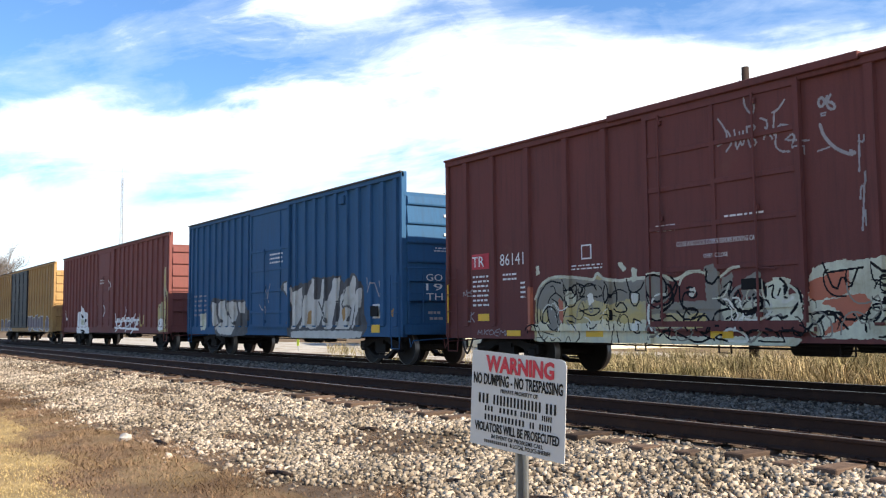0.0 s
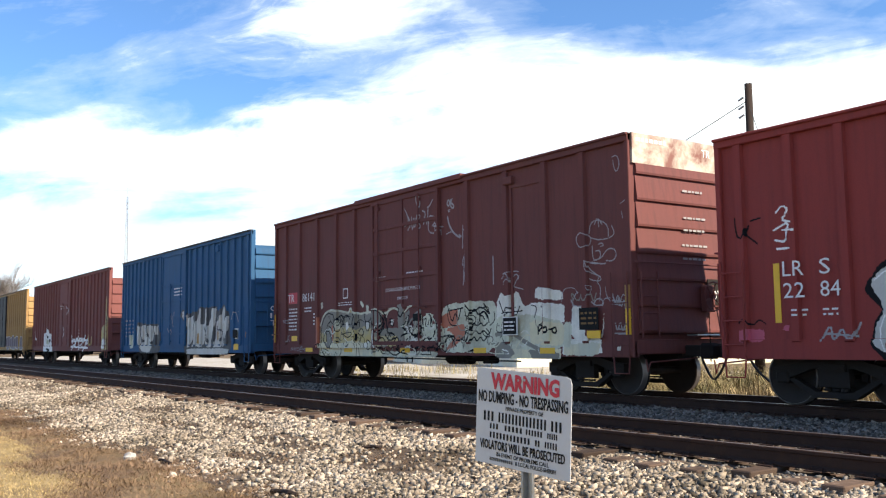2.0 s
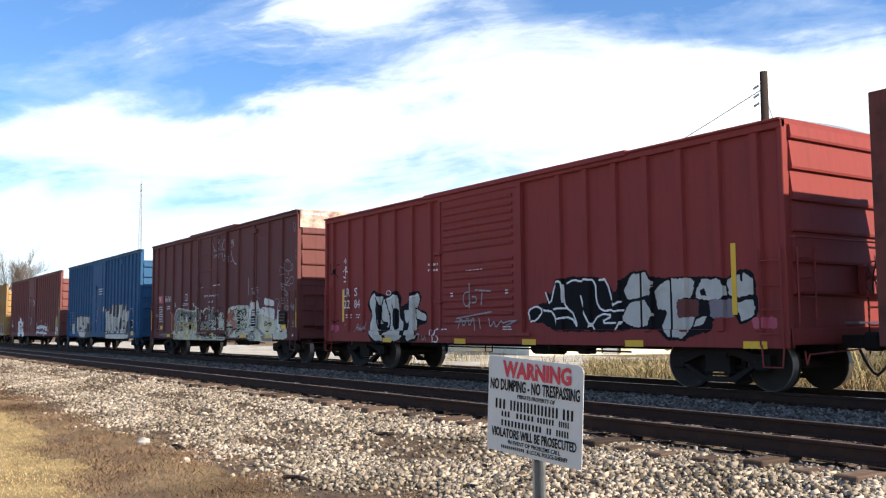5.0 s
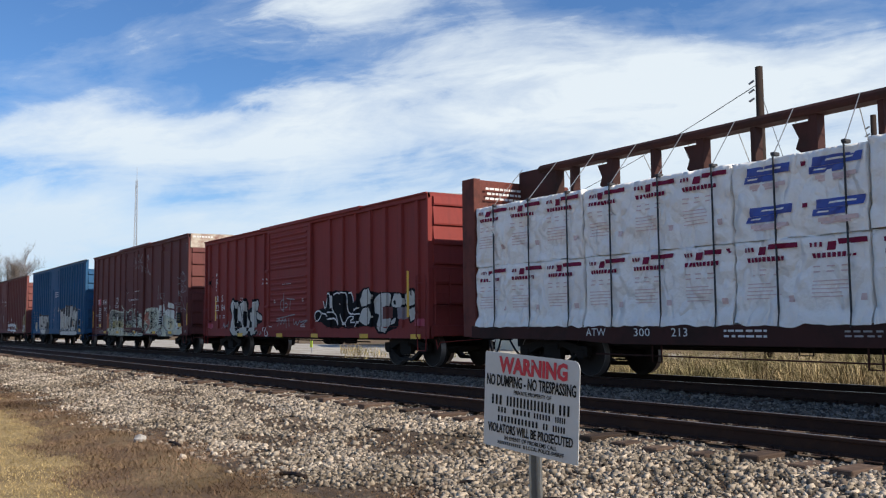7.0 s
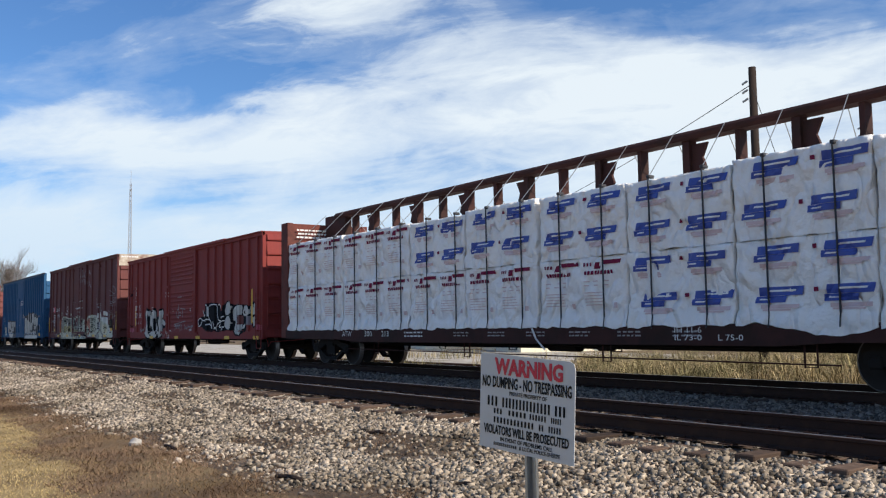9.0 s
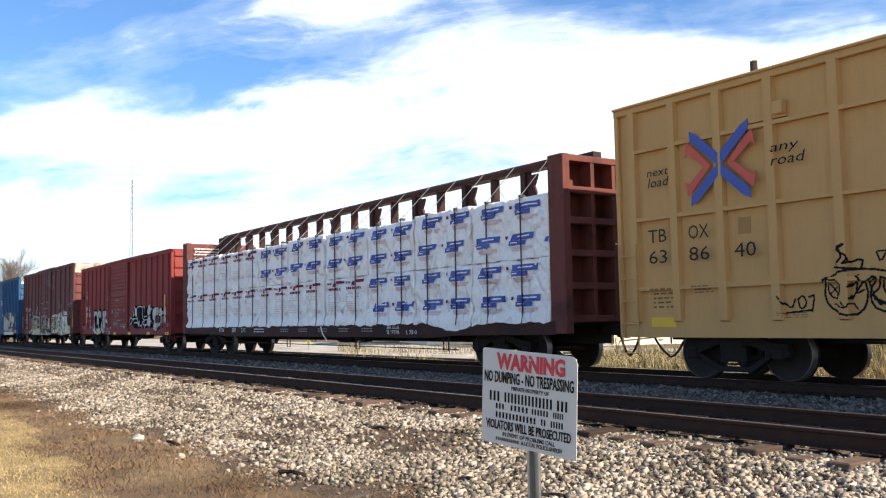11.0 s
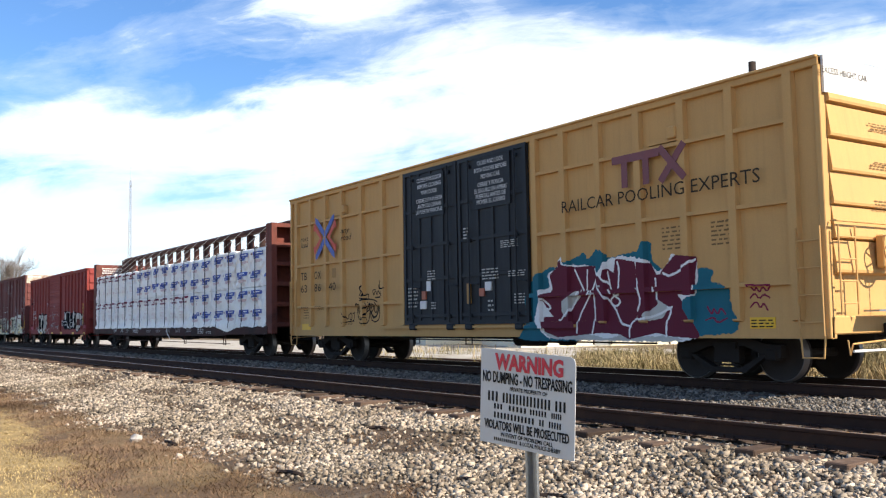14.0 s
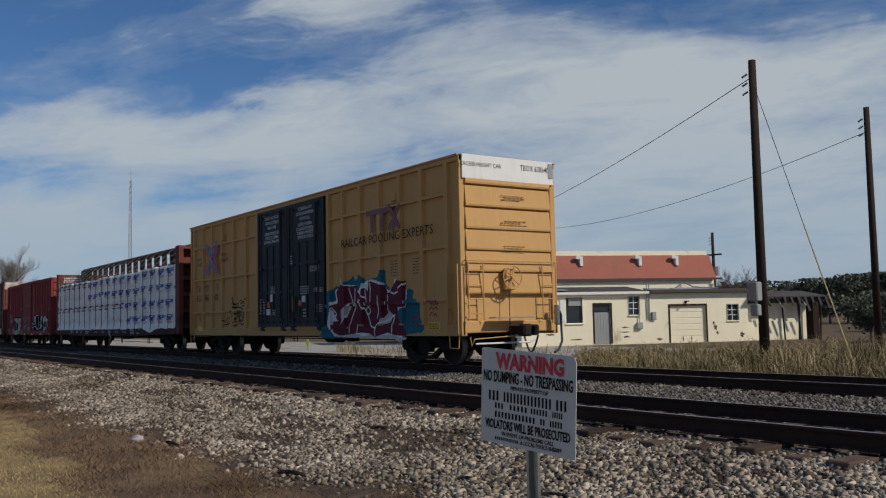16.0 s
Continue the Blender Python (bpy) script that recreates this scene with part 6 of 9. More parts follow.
class Canvas:
    """Paint on a car's side, cell by cell: strokes and patches, laid on the real relief."""

    def __init__(self, x0, x1, z0, z1, cell=0.02, seed=1):
        self.cell, self.x0, self.z0 = cell, x0, z0
        self.nx, self.nz = int((x1 - x0) / cell), int((z1 - z0) / cell)
        self.ink = np.zeros((self.nz, self.nx), np.int8)
        self.X, self.Z = np.meshgrid(x0 + (np.arange(self.nx) + 0.5) * cell, z0 + (np.arange(self.nz) + 0.5) * cell)
        self.rng = np.random.default_rng(seed)

    def line(self, pts, r, ink, soft=1):
        pts = smooth_line(pts, soft)
        for a, b in zip(pts, pts[1:]):
            i0, i1 = (int((v - self.x0) / self.cell) for v in (min(a[0], b[0]) - r, max(a[0], b[0]) + r + self.cell))
            k0, k1 = (int((v - self.z0) / self.cell) for v in (min(a[1], b[1]) - r, max(a[1], b[1]) + r + self.cell))
            i0, k0 = max(i0, 0), max(k0, 0)
            if i1 <= i0 or k1 <= k0:
                continue
            X, Z = self.X[k0:k1 + 1, i0:i1 + 1], self.Z[k0:k1 + 1, i0:i1 + 1]
            d = b - a
            t = np.clip(((X - a[0]) * d[0] + (Z - a[1]) * d[1]) / max(1e-9, d @ d), 0, 1)
            self.ink[k0:k1 + 1, i0:i1 + 1][(X - a[0] - t * d[0]) ** 2 + (Z - a[1] - t * d[1]) ** 2 < r * r] = ink

    def fill(self, text, ink, wobble=0.016, edge=0, rim=0.03):
        """A filled shape with rounded corners and an edge that wavers like sprayed paint; edge: the ink of a line round it."""
        if edge:
            ring = way(text)
            self.line(ring + ring[:1], rim, edge, 0)
        pts = way(text)
        for _ in range(1):
            pts = [(a[0] * p + b[0] * (1 - p), a[1] * p + b[1] * (1 - p)) for a, b in zip(pts, pts[1:] + pts[:1]) for p in (0.87, 0.13)]
        xs, zs = [p[0] for p in pts], [p[1] for p in pts]
        i0, i1 = (int((v - self.x0) / self.cell) for v in (min(xs) - 0.05, max(xs) + 0.05))
        k0, k1 = (int((v - self.z0) / self.cell) for v in (min(zs) - 0.05, max(zs) + 0.05))
        i0, k0 = max(i0, 0), max(k0, 0)
        X, Z = self.X[k0:k1 + 1, i0:i1 + 1], self.Z[k0:k1 + 1, i0:i1 + 1]
        if not X.size:
            return
        X = X + wobble * np.sin(Z * 23 + 1.7 * np.sin(X * 9)) * 0.5 + wobble * 0.4 * np.sin(Z * 61 + X * 37)
        Z = Z + wobble * np.sin(X * 19 + 1.3 * np.sin(Z * 13)) * 0.5 + wobble * 0.4 * np.sin(X * 53 - Z * 41)
        inside = np.zeros(X.shape, bool)
        for (ax, az), (bx, bz) in zip(pts, pts[1:] + pts[:1]):
            if az != bz:
                inside ^= ((az > Z) != (bz > Z)) & (X < (bx - ax) * (Z - az) / (bz - az) + ax)
        self.ink[k0:k1 + 1, i0:i1 + 1][inside] = ink

    def scribble(self, x0, x1, z0, z1, count, r, inks, reach=0.3):
        """Overlapping hooks and loops, as in many layers of old tags."""
        for k in range(count):
            x, z = self.rng.uniform(x0, x1), self.rng.uniform(z0, z1)
            a, turn = self.rng.uniform(0, math.tau), self.rng.uniform(0.5, 1.5) * self.rng.choice((-1, 1))
            pts = [(x, z)]
            for _ in range(self.rng.integers(3, 7)):
                step = reach * self.rng.uniform(0.25, 0.6)
                x, z = x + step * math.cos(a), min(max(z + step * math.sin(a), z0), z1)
                a += turn * self.rng.uniform(0.3, 1.3)
                pts.append((x, z))
            self.line(pts, r * self.rng.uniform(0.6, 1.3), inks[k % len(inks)], 2)

    def strokes(self, shape, x, z, w, h, tilt=0.0, wild=0.0):
        out = []
        for s in SHAPES[shape].split("|"):
            pts = []
            for p in s.split():
                u, v = (float(c) / 10 for c in p.split(","))
                u, v = u + self.rng.normal(0, wild), v + self.rng.normal(0, wild)
                pts.append((x + u * w + tilt * v * h, z + v * h))
            out.append(pts)
        return out

    def piece(self, shapes, x0, x1, z0, z1, r, fill, edge, rim=0.05, wild=0.05, soft=2):
        """Fat letters with an outline, overlapping like in a sprayed piece."""
        step = (x1 - x0) / len(shapes)
        letters = []
        for k, s in enumerate(shapes):
            up = self.rng.uniform(-0.05, 0.05)
            letters.append(self.strokes(s, x0 + k * step + r * 0.6, z0 + r + up, step * 1.02 - r * 1.0, z1 - z0 - 2 * r, self.rng.uniform(-0.12, 0.12), wild))
        for let in letters:
            for s in let:
                self.line(s, r + rim, edge, soft)
            for s in let:
                self.line(s, r, fill, soft)

    def tag(self, shapes, x0, x1, z0, z1, r, ink, wild=0.08, tilt=0.15):
        step = (x1 - x0) / len(shapes)
        for k, s in enumerate(shapes):
            for st in self.strokes(s, x0 + k * step, z0, step * 0.95, z1 - z0, tilt, wild):
                self.line(st, r, ink)

    def emit(self, car, surf, inks, cuts=(), labels=(), lift=0.004):
        """Lays the paint on the side, one part for each stretch between the cuts."""
        xe = self.x0 + np.arange(self.nx + 1) * self.cell
        out = [([], [], []) for _ in range(len(cuts) + 1)]
        slot = {k: i for i, k in enumerate(inks)}
        zone = np.searchsorted(np.array(cuts), xe) if len(cuts) else np.zeros(len(xe), int)
        for r in range(self.nz):
            row = self.ink[r]
            if not row.any():
                continue
            z = self.z0 + r * self.cell
            y = surf(xe, z + self.cell / 2) - lift
            flat = np.abs(np.diff(y)) < 1e-4
            cut = np.ones(self.nx, bool)
            cut[1:] = (row[1:] != row[:-1]) | ~flat[1:] | ~flat[:-1] | (zone[1:-1] != zone[:-2])
            starts = np.flatnonzero(cut)
            ends = np.append(starts[1:], self.nx)
            for a, b in zip(starts, ends):
                if row[a]:
                    v, f, m = out[int(zone[a])]
                    n = len(v)
                    v += [(xe[a], y[a], z), (xe[b], y[b], z), (xe[b], y[b], z + self.cell), (xe[a], y[a], z + self.cell)]
                    f += [(n, n + 1, n + 2), (n, n + 2, n + 3)]
                    m += [slot[int(row[a])]] * 2
        for i, (v, f, m) in enumerate(out):
            if v:
                mats = [M[k] for k in inks.values()]
                ob = mesh_arrays("graffiti", np.array(v), np.array(f), mats[0], car)
                for extra in mats[1:]:
                    ob.data.materials.append(extra)
                if len(ob.data.polygons) == len(m):
                    ob.data.polygons.foreach_set("material_index", m)
                tagged(ob, labels[min(i, len(labels) - 1)], kind="stuff")


def side_text(car, surf, text, x0, z0, height, mat, x1=None, shear=0.0):
    """Stencilled words on a car's side, from x0 to x1, laid on the relief."""
    ob = writing("lettering", text, height / 0.70, M[mat], car, Matrix.Identity(4), deep=0.0, shear=shear)
    co = np.empty(len(ob.data.vertices) * 3, np.float32)
    ob.data.vertices.foreach_get("co", co)
    co = co.reshape(-1, 3)
    k = (x1 - x0) / np.ptp(co[:, 0]) if x1 is not None else 1.0
    x, z = x0 + (co[:, 0] - co[:, 0].min()) * k, z0 + co[:, 1]
    y = surf(x, z0 + height / 2) - 0.005
    ob.data.vertices.foreach_set("co", np.stack([x, y, z], -1).astype(np.float32).ravel())
    ob.data.update()
    return ob


def small_print(car, surf, x0, x1, z0, z1, rows, mat, seed, name="stencil_block"):
    """Unreadable small stencilling: short bars of its size."""
    rnd = random.Random(seed)
    bm = bmesh.new()
    h = (z1 - z0) / rows
    for r in range(rows):
        x, z = x0, z1 - (r + 0.75) * h
        while x < x1 - 0.02:
            w = min(rnd.uniform(0.05, 0.16), x1 - x)
            y = float(surf(np.array([x + w / 2]), z)[0]) - 0.004
            q = [bm.verts.new(v) for v in ((x, y, z), (x + w, y, z), (x + w, y, z + h * 0.4), (x, y, z + h * 0.4))]
            bm.faces.new(q)
            x += w + rnd.uniform(0.02, 0.06)
    return tagged(part(name, bm, M[mat], car), kind="stuff")


def plate(car, surf, x0, x1, z0, z1, mat, name, label=""):
    y = float(surf(np.array([(x0 + x1) / 2]), (z0 + z1) / 2)[0])
    return part(name, B(x0, x1, y - 0.012, y - 0.003, z0, z1), M[mat], car, label)


def reflectors(car, surf, spots, z=0.87, w=0.46, h=0.12):
    for x in spots:
        plate(car, surf, x, x + w, z - h / 2, z + h / 2, "marker_yellow", "reflector", "yellow reflective strip")


# brown box car
posts = [-15.1, -14.1, -12.9, -11.7, -10.6, -5.2, -3.75, -2.45, -1.3]
surf = side_surface(posts, 0.17, [(-9.55, -6.33)], [1.35, 2.0], [-9.5, -6.4, -8.0], track=(-13.0, -6.2))
c = Canvas(-15.4, -0.1, 0.70, 4.85, 0.0125, 5)
c.fill("-12.73,0.64 -12.73,1.33 -12.67,1.69 -12.38,1.94 -12.00,2.02 -11.63,1.98 -11.00,1.92 -10.86,2.02 -10.40,1.86 -9.90,1.89 -9.53,1.91 -9.57,0.65 -11.04,0.67", 7)
c.fill("-12.70,1.33 -12.67,1.71 -12.30,1.97 -11.63,1.99 -11.00,1.93 -10.40,1.87 -9.62,1.89 -9.53,1.95 -9.06,1.93 -9.01,1.75 -9.64,1.45 -10.09,1.52 -10.55,1.43 -11.01,1.54 -11.72,1.50", 6)
c.fill("-12.65,1.12 -12.66,0.65 -9.57,0.65 -9.56,1.15 -10.11,1.06 -10.69,1.15 -11.51,1.05 -12.25,1.09", 1)
c.line(way("-12.72,1.59 -12.54,1.89 -12.19,2.03 -11.63,2.00 -11.14,1.94 -10.97,1.91 -10.89,2.06 -10.73,1.94 -10.34,1.86 -9.89,1.90 -9.65,1.89 -9.44,1.96 -9.15,1.94 -9.01,1.83 -8.79,1.84 -8.59,1.95 -8.32,1.95"), .030, 2)
c.line(way("-11.93,1.89 -12.30,1.96 -12.61,1.66 -12.68,1.33 -12.63,0.91 -12.41,0.68 -12.11,0.65"), .016, 4)
c.line(way("-11.82,1.91 -11.64,1.66 -11.72,1.31 -11.95,0.92"), .016, 4)
c.fill("-12.08,1.70 -11.83,1.56 -11.81,1.21 -11.99,0.89 -12.22,0.99 -12.36,1.32 -12.31,1.57", 6)
c.fill("-12.00,1.59 -11.83,1.50 -11.83,1.16 -11.97,1.06", 3)
c.line(way("-12.08,1.70 -11.85,1.57 -11.81,1.24 -11.99,0.88 -12.25,1.02 -12.37,1.32 -12.28,1.60 -12.08,1.70"), .014, 4)
c.line(way("-12.55,1.35 -12.56,1.09 -12.33,1.07 -12.32,1.32"), .014, 4)
c.line(way("-12.20,1.57 -11.98,1.47 -12.04,1.09"), .014, 4)
c.line(way("-11.89,1.96 -11.75,1.73 -11.73,1.46 -11.58,1.38 -11.43,1.55 -11.48,1.73 -11.75,1.73"), .014, 4)
c.fill("-11.67,1.73 -11.48,1.68 -11.49,1.50 -11.65,1.42 -11.73,1.56", 2)
c.line(way("-11.45,1.87 -11.21,1.79 -10.93,1.83 -10.72,1.72 -10.75,1.58 -11.22,1.59 -11.39,1.60"), .015, 4)
c.line(way("-11.40,1.36 -11.23,1.26 -11.02,1.21 -10.81,1.30 -10.85,1.37 -11.15,1.35 -11.40,1.31"), .014, 4)
c.fill("-11.18,1.64 -11.01,1.66 -10.98,1.49 -11.12,1.42", 8)
c.line(way("-11.13,1.11 -11.03,0.96 -10.86,0.99 -10.79,1.13"), .014, 4)
c.line(way("-11.66,1.14 -11.44,1.01 -11.34,0.82 -11.51,0.67"), .014, 4)
c.line(way("-10.63,1.86 -10.54,1.76 -10.53,1.55 -10.62,1.44 -10.67,1.63 -10.61,1.79"), .016, 4)
c.line(way("-10.43,1.85 -10.35,1.57 -10.42,1.34 -10.25,1.50 -10.07,1.29 -10.36,1.27 -10.45,1.34"), .015, 4)
c.line(way("-10.11,1.89 -10.03,1.61 -9.78,1.67 -9.68,1.82"), .015, 4)
c.fill("-10.01,1.64 -9.83,1.62 -9.84,1.46 -9.97,1.42", 8)
c.line(way("-10.03,1.64 -9.81,1.64 -9.79,1.49 -9.91,1.35 -10.03,1.49 -10.03,1.64"), .014, 4)
c.fill("-9.93,1.13 -9.77,1.08 -9.77,0.92 -9.90,0.90", 8)
c.line(way("-9.95,1.15 -9.74,1.08 -9.76,0.90 -9.90,0.88 -9.99,1.01 -9.95,1.15"), .014, 4)
c.line(way("-10.59,1.15 -10.46,0.99 -10.50,0.71"), .013, 4)
c.line(way("-10.29,1.24 -10.39,1.06 -10.31,0.69"), .013, 4)
c.line(way("-9.56,0.97 -9.51,0.79 -9.66,0.67"), .013, 4)
c.line(way("-12.41,0.89 -12.14,0.84"), .010, 4)
c.line(way("-12.41,0.74 -12.26,0.84 -12.19,0.69 -12.03,0.81 -11.92,0.72"), .010, 4)
c.line(way("-11.78,0.69 -11.70,0.84 -11.63,0.72"), .010, 4)
c.fill("-10.33,2.20 -10.20,2.22 -10.11,2.07 -10.20,2.03", 2)
c.fill("-9.98,2.11 -9.83,2.08 -9.87,1.85 -9.97,1.81", 2)
c.fill("-12.69,2.26 -12.59,2.28 -12.57,2.12 -12.68,2.05", 2)
c.line(way("-12.84,1.80 -12.83,0.99"), .05, 3)
c.fill("-9.56,1.82 -9.07,1.89 -9.03,1.45 -9.55,1.41", 6)
c.fill("-9.03,1.45 -6.38,1.42 -6.40,1.12 -9.56,1.10 -9.55,1.28", 6)
c.fill("-8.24,2.02 -8.03,2.06 -7.94,1.92 -7.91,1.67 -7.90,1.30 -8.22,1.26 -8.23,1.72", 6)
c.fill("-7.89,1.81 -7.66,1.90 -7.71,1.41 -7.91,1.40", 6)
c.fill("-7.50,1.77 -7.12,1.92 -7.13,1.48 -7.51,1.49", 6)
c.fill("-7.03,1.71 -6.58,1.73 -6.66,1.49 -6.36,1.55 -6.38,1.04 -7.06,1.05", 2)
c.fill("-7.91,1.42 -7.09,1.44 -7.10,1.09 -7.87,1.05", 2)
c.fill("-9.49,1.23 -8.22,1.24 -8.23,0.97 -9.50,0.97", 7)
c.fill("-9.10,0.84 -6.41,0.84 -6.63,0.66 -7.99,0.62 -9.11,0.70", 2)
c.fill("-9.57,0.88 -9.05,0.88 -9.05,0.66 -9.57,0.65", 1)
c.line(way("-8.79,1.74 -8.73,1.87 -8.51,1.95 -8.32,1.94 -8.20,1.89"), .022, 2)
c.line(way("-7.92,1.83 -7.69,1.97 -7.52,1.98"), .022, 2)
c.line(way("-7.03,1.67 -6.80,1.74 -6.61,1.72"), .022, 2)
c.line(way("-9.62,1.87 -9.44,1.95 -9.18,1.89 -9.07,1.73 -9.14,1.49 -9.37,1.43 -9.54,1.62 -9.61,1.82"), .020, 4)
c.line(way("-8.79,1.70 -8.80,1.44 -8.64,1.31 -8.43,1.28"), .018, 4)
c.line(way("-8.63,1.67 -8.52,1.69 -8.39,1.54 -8.53,1.48 -8.63,1.59"), .018, 4)
c.fill("-8.58,1.67 -8.44,1.67 -8.47,1.52 -8.59,1.54", 8)
c.line(way("-8.98,1.88 -8.82,1.74 -8.91,1.53 -9.02,1.49"), .020, 4)
c.line(way("-8.19,1.97 -8.23,1.76 -8.05,1.71 -7.94,1.83"), .020, 4)
c.line(way("-8.86,1.27 -8.65,1.09 -8.27,1.22 -8.15,1.09 -8.23,0.88 -8.44,0.92 -8.44,1.09 -8.27,1.22"), .018, 4)
c.line(way("-9.53,1.19 -9.32,1.08 -9.03,1.23 -8.82,1.07"), .018, 4)
c.line(way("-7.82,1.13 -7.57,1.25 -7.27,1.52"), .018, 4)
c.line(way("-7.63,1.05 -7.43,1.21 -7.14,1.32"), .018, 4)
c.line(way("-7.85,1.66 -7.67,1.78 -7.75,1.54 -7.60,1.66 -7.51,1.45 -7.71,1.29 -7.86,1.42"), .016, 4)
c.line(way("-6.99,1.63 -6.88,1.67 -6.95,1.47 -6.84,1.45 -6.77,1.62 -6.68,1.64 -6.77,1.47 -6.66,1.45"), .016, 4)
c.line(way("-7.06,1.09 -6.87,1.20 -6.70,1.12 -6.43,1.38"), .022, 4)
c.line(way("-6.59,1.62 -6.42,1.55 -6.39,1.38"), .022, 4)
c.line(way("-9.33,0.83 -9.10,0.97 -8.77,0.84 -8.45,0.71 -8.13,0.84 -7.83,0.76"), .018, 4)
c.line(way("-7.44,0.89 -7.25,0.97 -7.07,0.87"), .018, 4)
c.line(way("-7.04,0.97 -6.91,0.93 -6.87,0.85"), .022, 4)
c.line(way("-6.80,0.93 -6.58,0.95 -6.41,0.89"), .022, 4)
c.fill("-7.50,1.77 -7.12,1.78 -7.13,1.60 -7.50,1.60", 4)
c.fill("-6.31,1.88 -5.86,1.99 -5.44,1.97 -5.03,2.00 -4.16,1.96 -4.22,0.82 -6.36,0.82", 2)
c.fill("-6.32,1.71 -5.65,1.87 -5.67,1.47 -6.33,1.38", 3)
c.fill("-6.16,1.37 -5.46,1.50 -5.31,1.32 -5.70,0.97 -6.13,0.86 -5.79,1.22", 3)
c.line(way("-6.08,1.96 -5.89,1.48 -5.76,1.80 -5.67,1.51 -5.53,1.83"), .016, 4)
c.line(way("-6.03,1.81 -5.44,1.86"), .016, 4)
c.line(way("-6.34,1.19 -5.90,1.24 -5.69,1.07 -5.37,1.19"), .020, 4)
c.line(way("-6.29,0.97 -6.01,1.25 -5.70,0.97"), .020, 4)
c.line(way("-5.28,1.92 -5.04,1.73 -4.73,1.89 -4.36,1.63 -4.63,1.92"), .020, 4)
c.line(way("-5.14,1.70 -4.98,1.84 -4.84,1.65 -4.64,1.78 -4.51,1.61"), .020, 4)
c.line(way("-5.11,1.38 -5.03,1.52 -4.91,1.41 -4.75,1.51 -4.66,1.40 -4.51,1.49"), .016, 4)
c.line(way("-5.11,1.23 -4.96,1.34 -4.82,1.22 -4.66,1.34 -4.48,1.19 -4.38,1.36"), .016, 4)
c.line(way("-5.15,1.07 -5.02,1.20 -4.92,1.06 -4.77,1.20 -4.68,1.06 -4.53,1.17"), .016, 4)
c.line(way("-4.94,1.62 -4.95,1.55"), .012, 4)
c.line(way("-5.29,1.89 -5.25,1.63 -5.05,1.56"), .012, 4)
c.line(way("-4.26,1.73 -4.23,1.53 -4.42,1.43"), .012, 4)
c.fill("-4.21,0.95 -2.02,0.93 -2.07,0.66 -4.22,0.72", 1)
c.fill("-4.16,1.93 -4.01,2.16 -3.79,2.04 -3.43,2.15 -3.27,1.91 -3.19,1.81 -2.86,1.89 -1.93,1.81 -1.96,1.39 -4.19,1.36", 8)
c.fill("-4.18,1.63 -3.00,1.64 -1.95,1.45 -1.99,0.87 -4.21,0.92", 2)
c.fill("-2.84,2.18 -2.60,2.19 -1.99,2.07 -1.96,1.89 -2.85,1.95", 8)
c.fill("-3.04,1.52 -1.95,1.42 -1.98,0.96 -3.03,1.01", 1)
c.line(way("-4.07,1.96 -3.90,1.62 -3.71,1.87 -3.51,1.57 -3.36,1.82"), .013, 4)
c.line(way("-3.99,1.69 -3.28,1.72"), .013, 4)
c.line(way("-2.98,1.83 -2.78,1.79 -2.88,1.57"), .013, 4)
c.line(way("-4.20,1.22 -3.74,1.28 -3.07,1.01 -2.44,0.81 -2.14,0.75"), .045, 6)
c.fill("-4.21,1.02 -3.84,1.08 -3.50,0.82 -3.78,0.65 -4.18,0.72", 6)
c.fill("-3.08,0.88 -2.44,0.91 -2.06,0.81 -2.15,0.64 -2.93,0.69", 6)
c.line(way("-2.77,1.22 -2.76,1.41 -2.61,1.39 -2.73,1.28"), .022, 4)
c.line(way("-2.57,1.31 -2.45,1.38 -2.40,1.26 -2.54,1.24 -2.57,1.31"), .022, 4)
c.line(way("-2.34,1.31 -2.22,1.36 -2.19,1.24 -2.30,1.23 -2.34,1.31"), .022, 4)
c.fill("-1.72,1.74 -1.43,1.78 -1.42,1.28 -1.29,1.28 -1.29,1.15 -0.89,1.14 -0.80,1.66 -0.86,1.09 -1.75,1.11", 8)
c.fill("-1.75,1.11 -0.89,1.12 -0.85,0.81 -1.77,0.78 -1.99,0.78 -1.98,1.05", 8)
c.fill("-1.94,0.99 -0.87,1.04 -1.00,0.77 -1.96,0.78", 1)
c.line(way("-1.68,1.82 -1.73,2.07 -1.53,1.81 -1.41,2.04 -1.32,1.80 -1.17,2.03 -1.09,1.79 -1.01,1.99"), .012, 6)
c.fill("-1.95,1.45 -1.73,1.44 -1.76,0.93 -1.98,0.96", 2)
c.line(way("-0.56,1.90 -0.47,1.70 -0.40,1.92 -0.37,1.67 -0.26,1.85 -0.25,1.66"), .016, 5)
c.line(way("-0.58,1.76 -0.22,1.79"), .016, 5)
c.line(way("-0.52,1.39 -0.47,1.23 -0.38,1.44 -0.34,1.22 -0.25,1.38"), .016, 5)
c.line(way("-0.54,1.20 -0.23,1.19"), .016, 5)
c.line(way("-0.44,1.28 -0.25,1.27"), .016, 5)
c.fill("-0.46,0.95 -0.37,0.95 -0.36,0.87 -0.46,0.87", 8)
c.line(way("-3.97,2.46 -3.76,2.58 -3.64,2.40 -3.45,2.55 -3.37,2.41"), .011, 5)
c.line(way("-3.91,2.32 -3.68,2.47 -3.60,2.20 -3.37,2.48"), .011, 5)
c.line(way("-3.64,2.27 -3.22,2.18"), .011, 5)
c.line(way("-3.85,2.55 -3.54,2.60 -3.37,2.57"), .011, 5)
c.line(way("-1.27,2.62 -1.25,2.44 -1.08,2.37 -0.89,2.31 -0.99,2.22 -0.88,2.09 -0.92,1.84"), .010, 5)
c.line(way("-1.10,2.60 -0.77,2.54"), .010, 5)
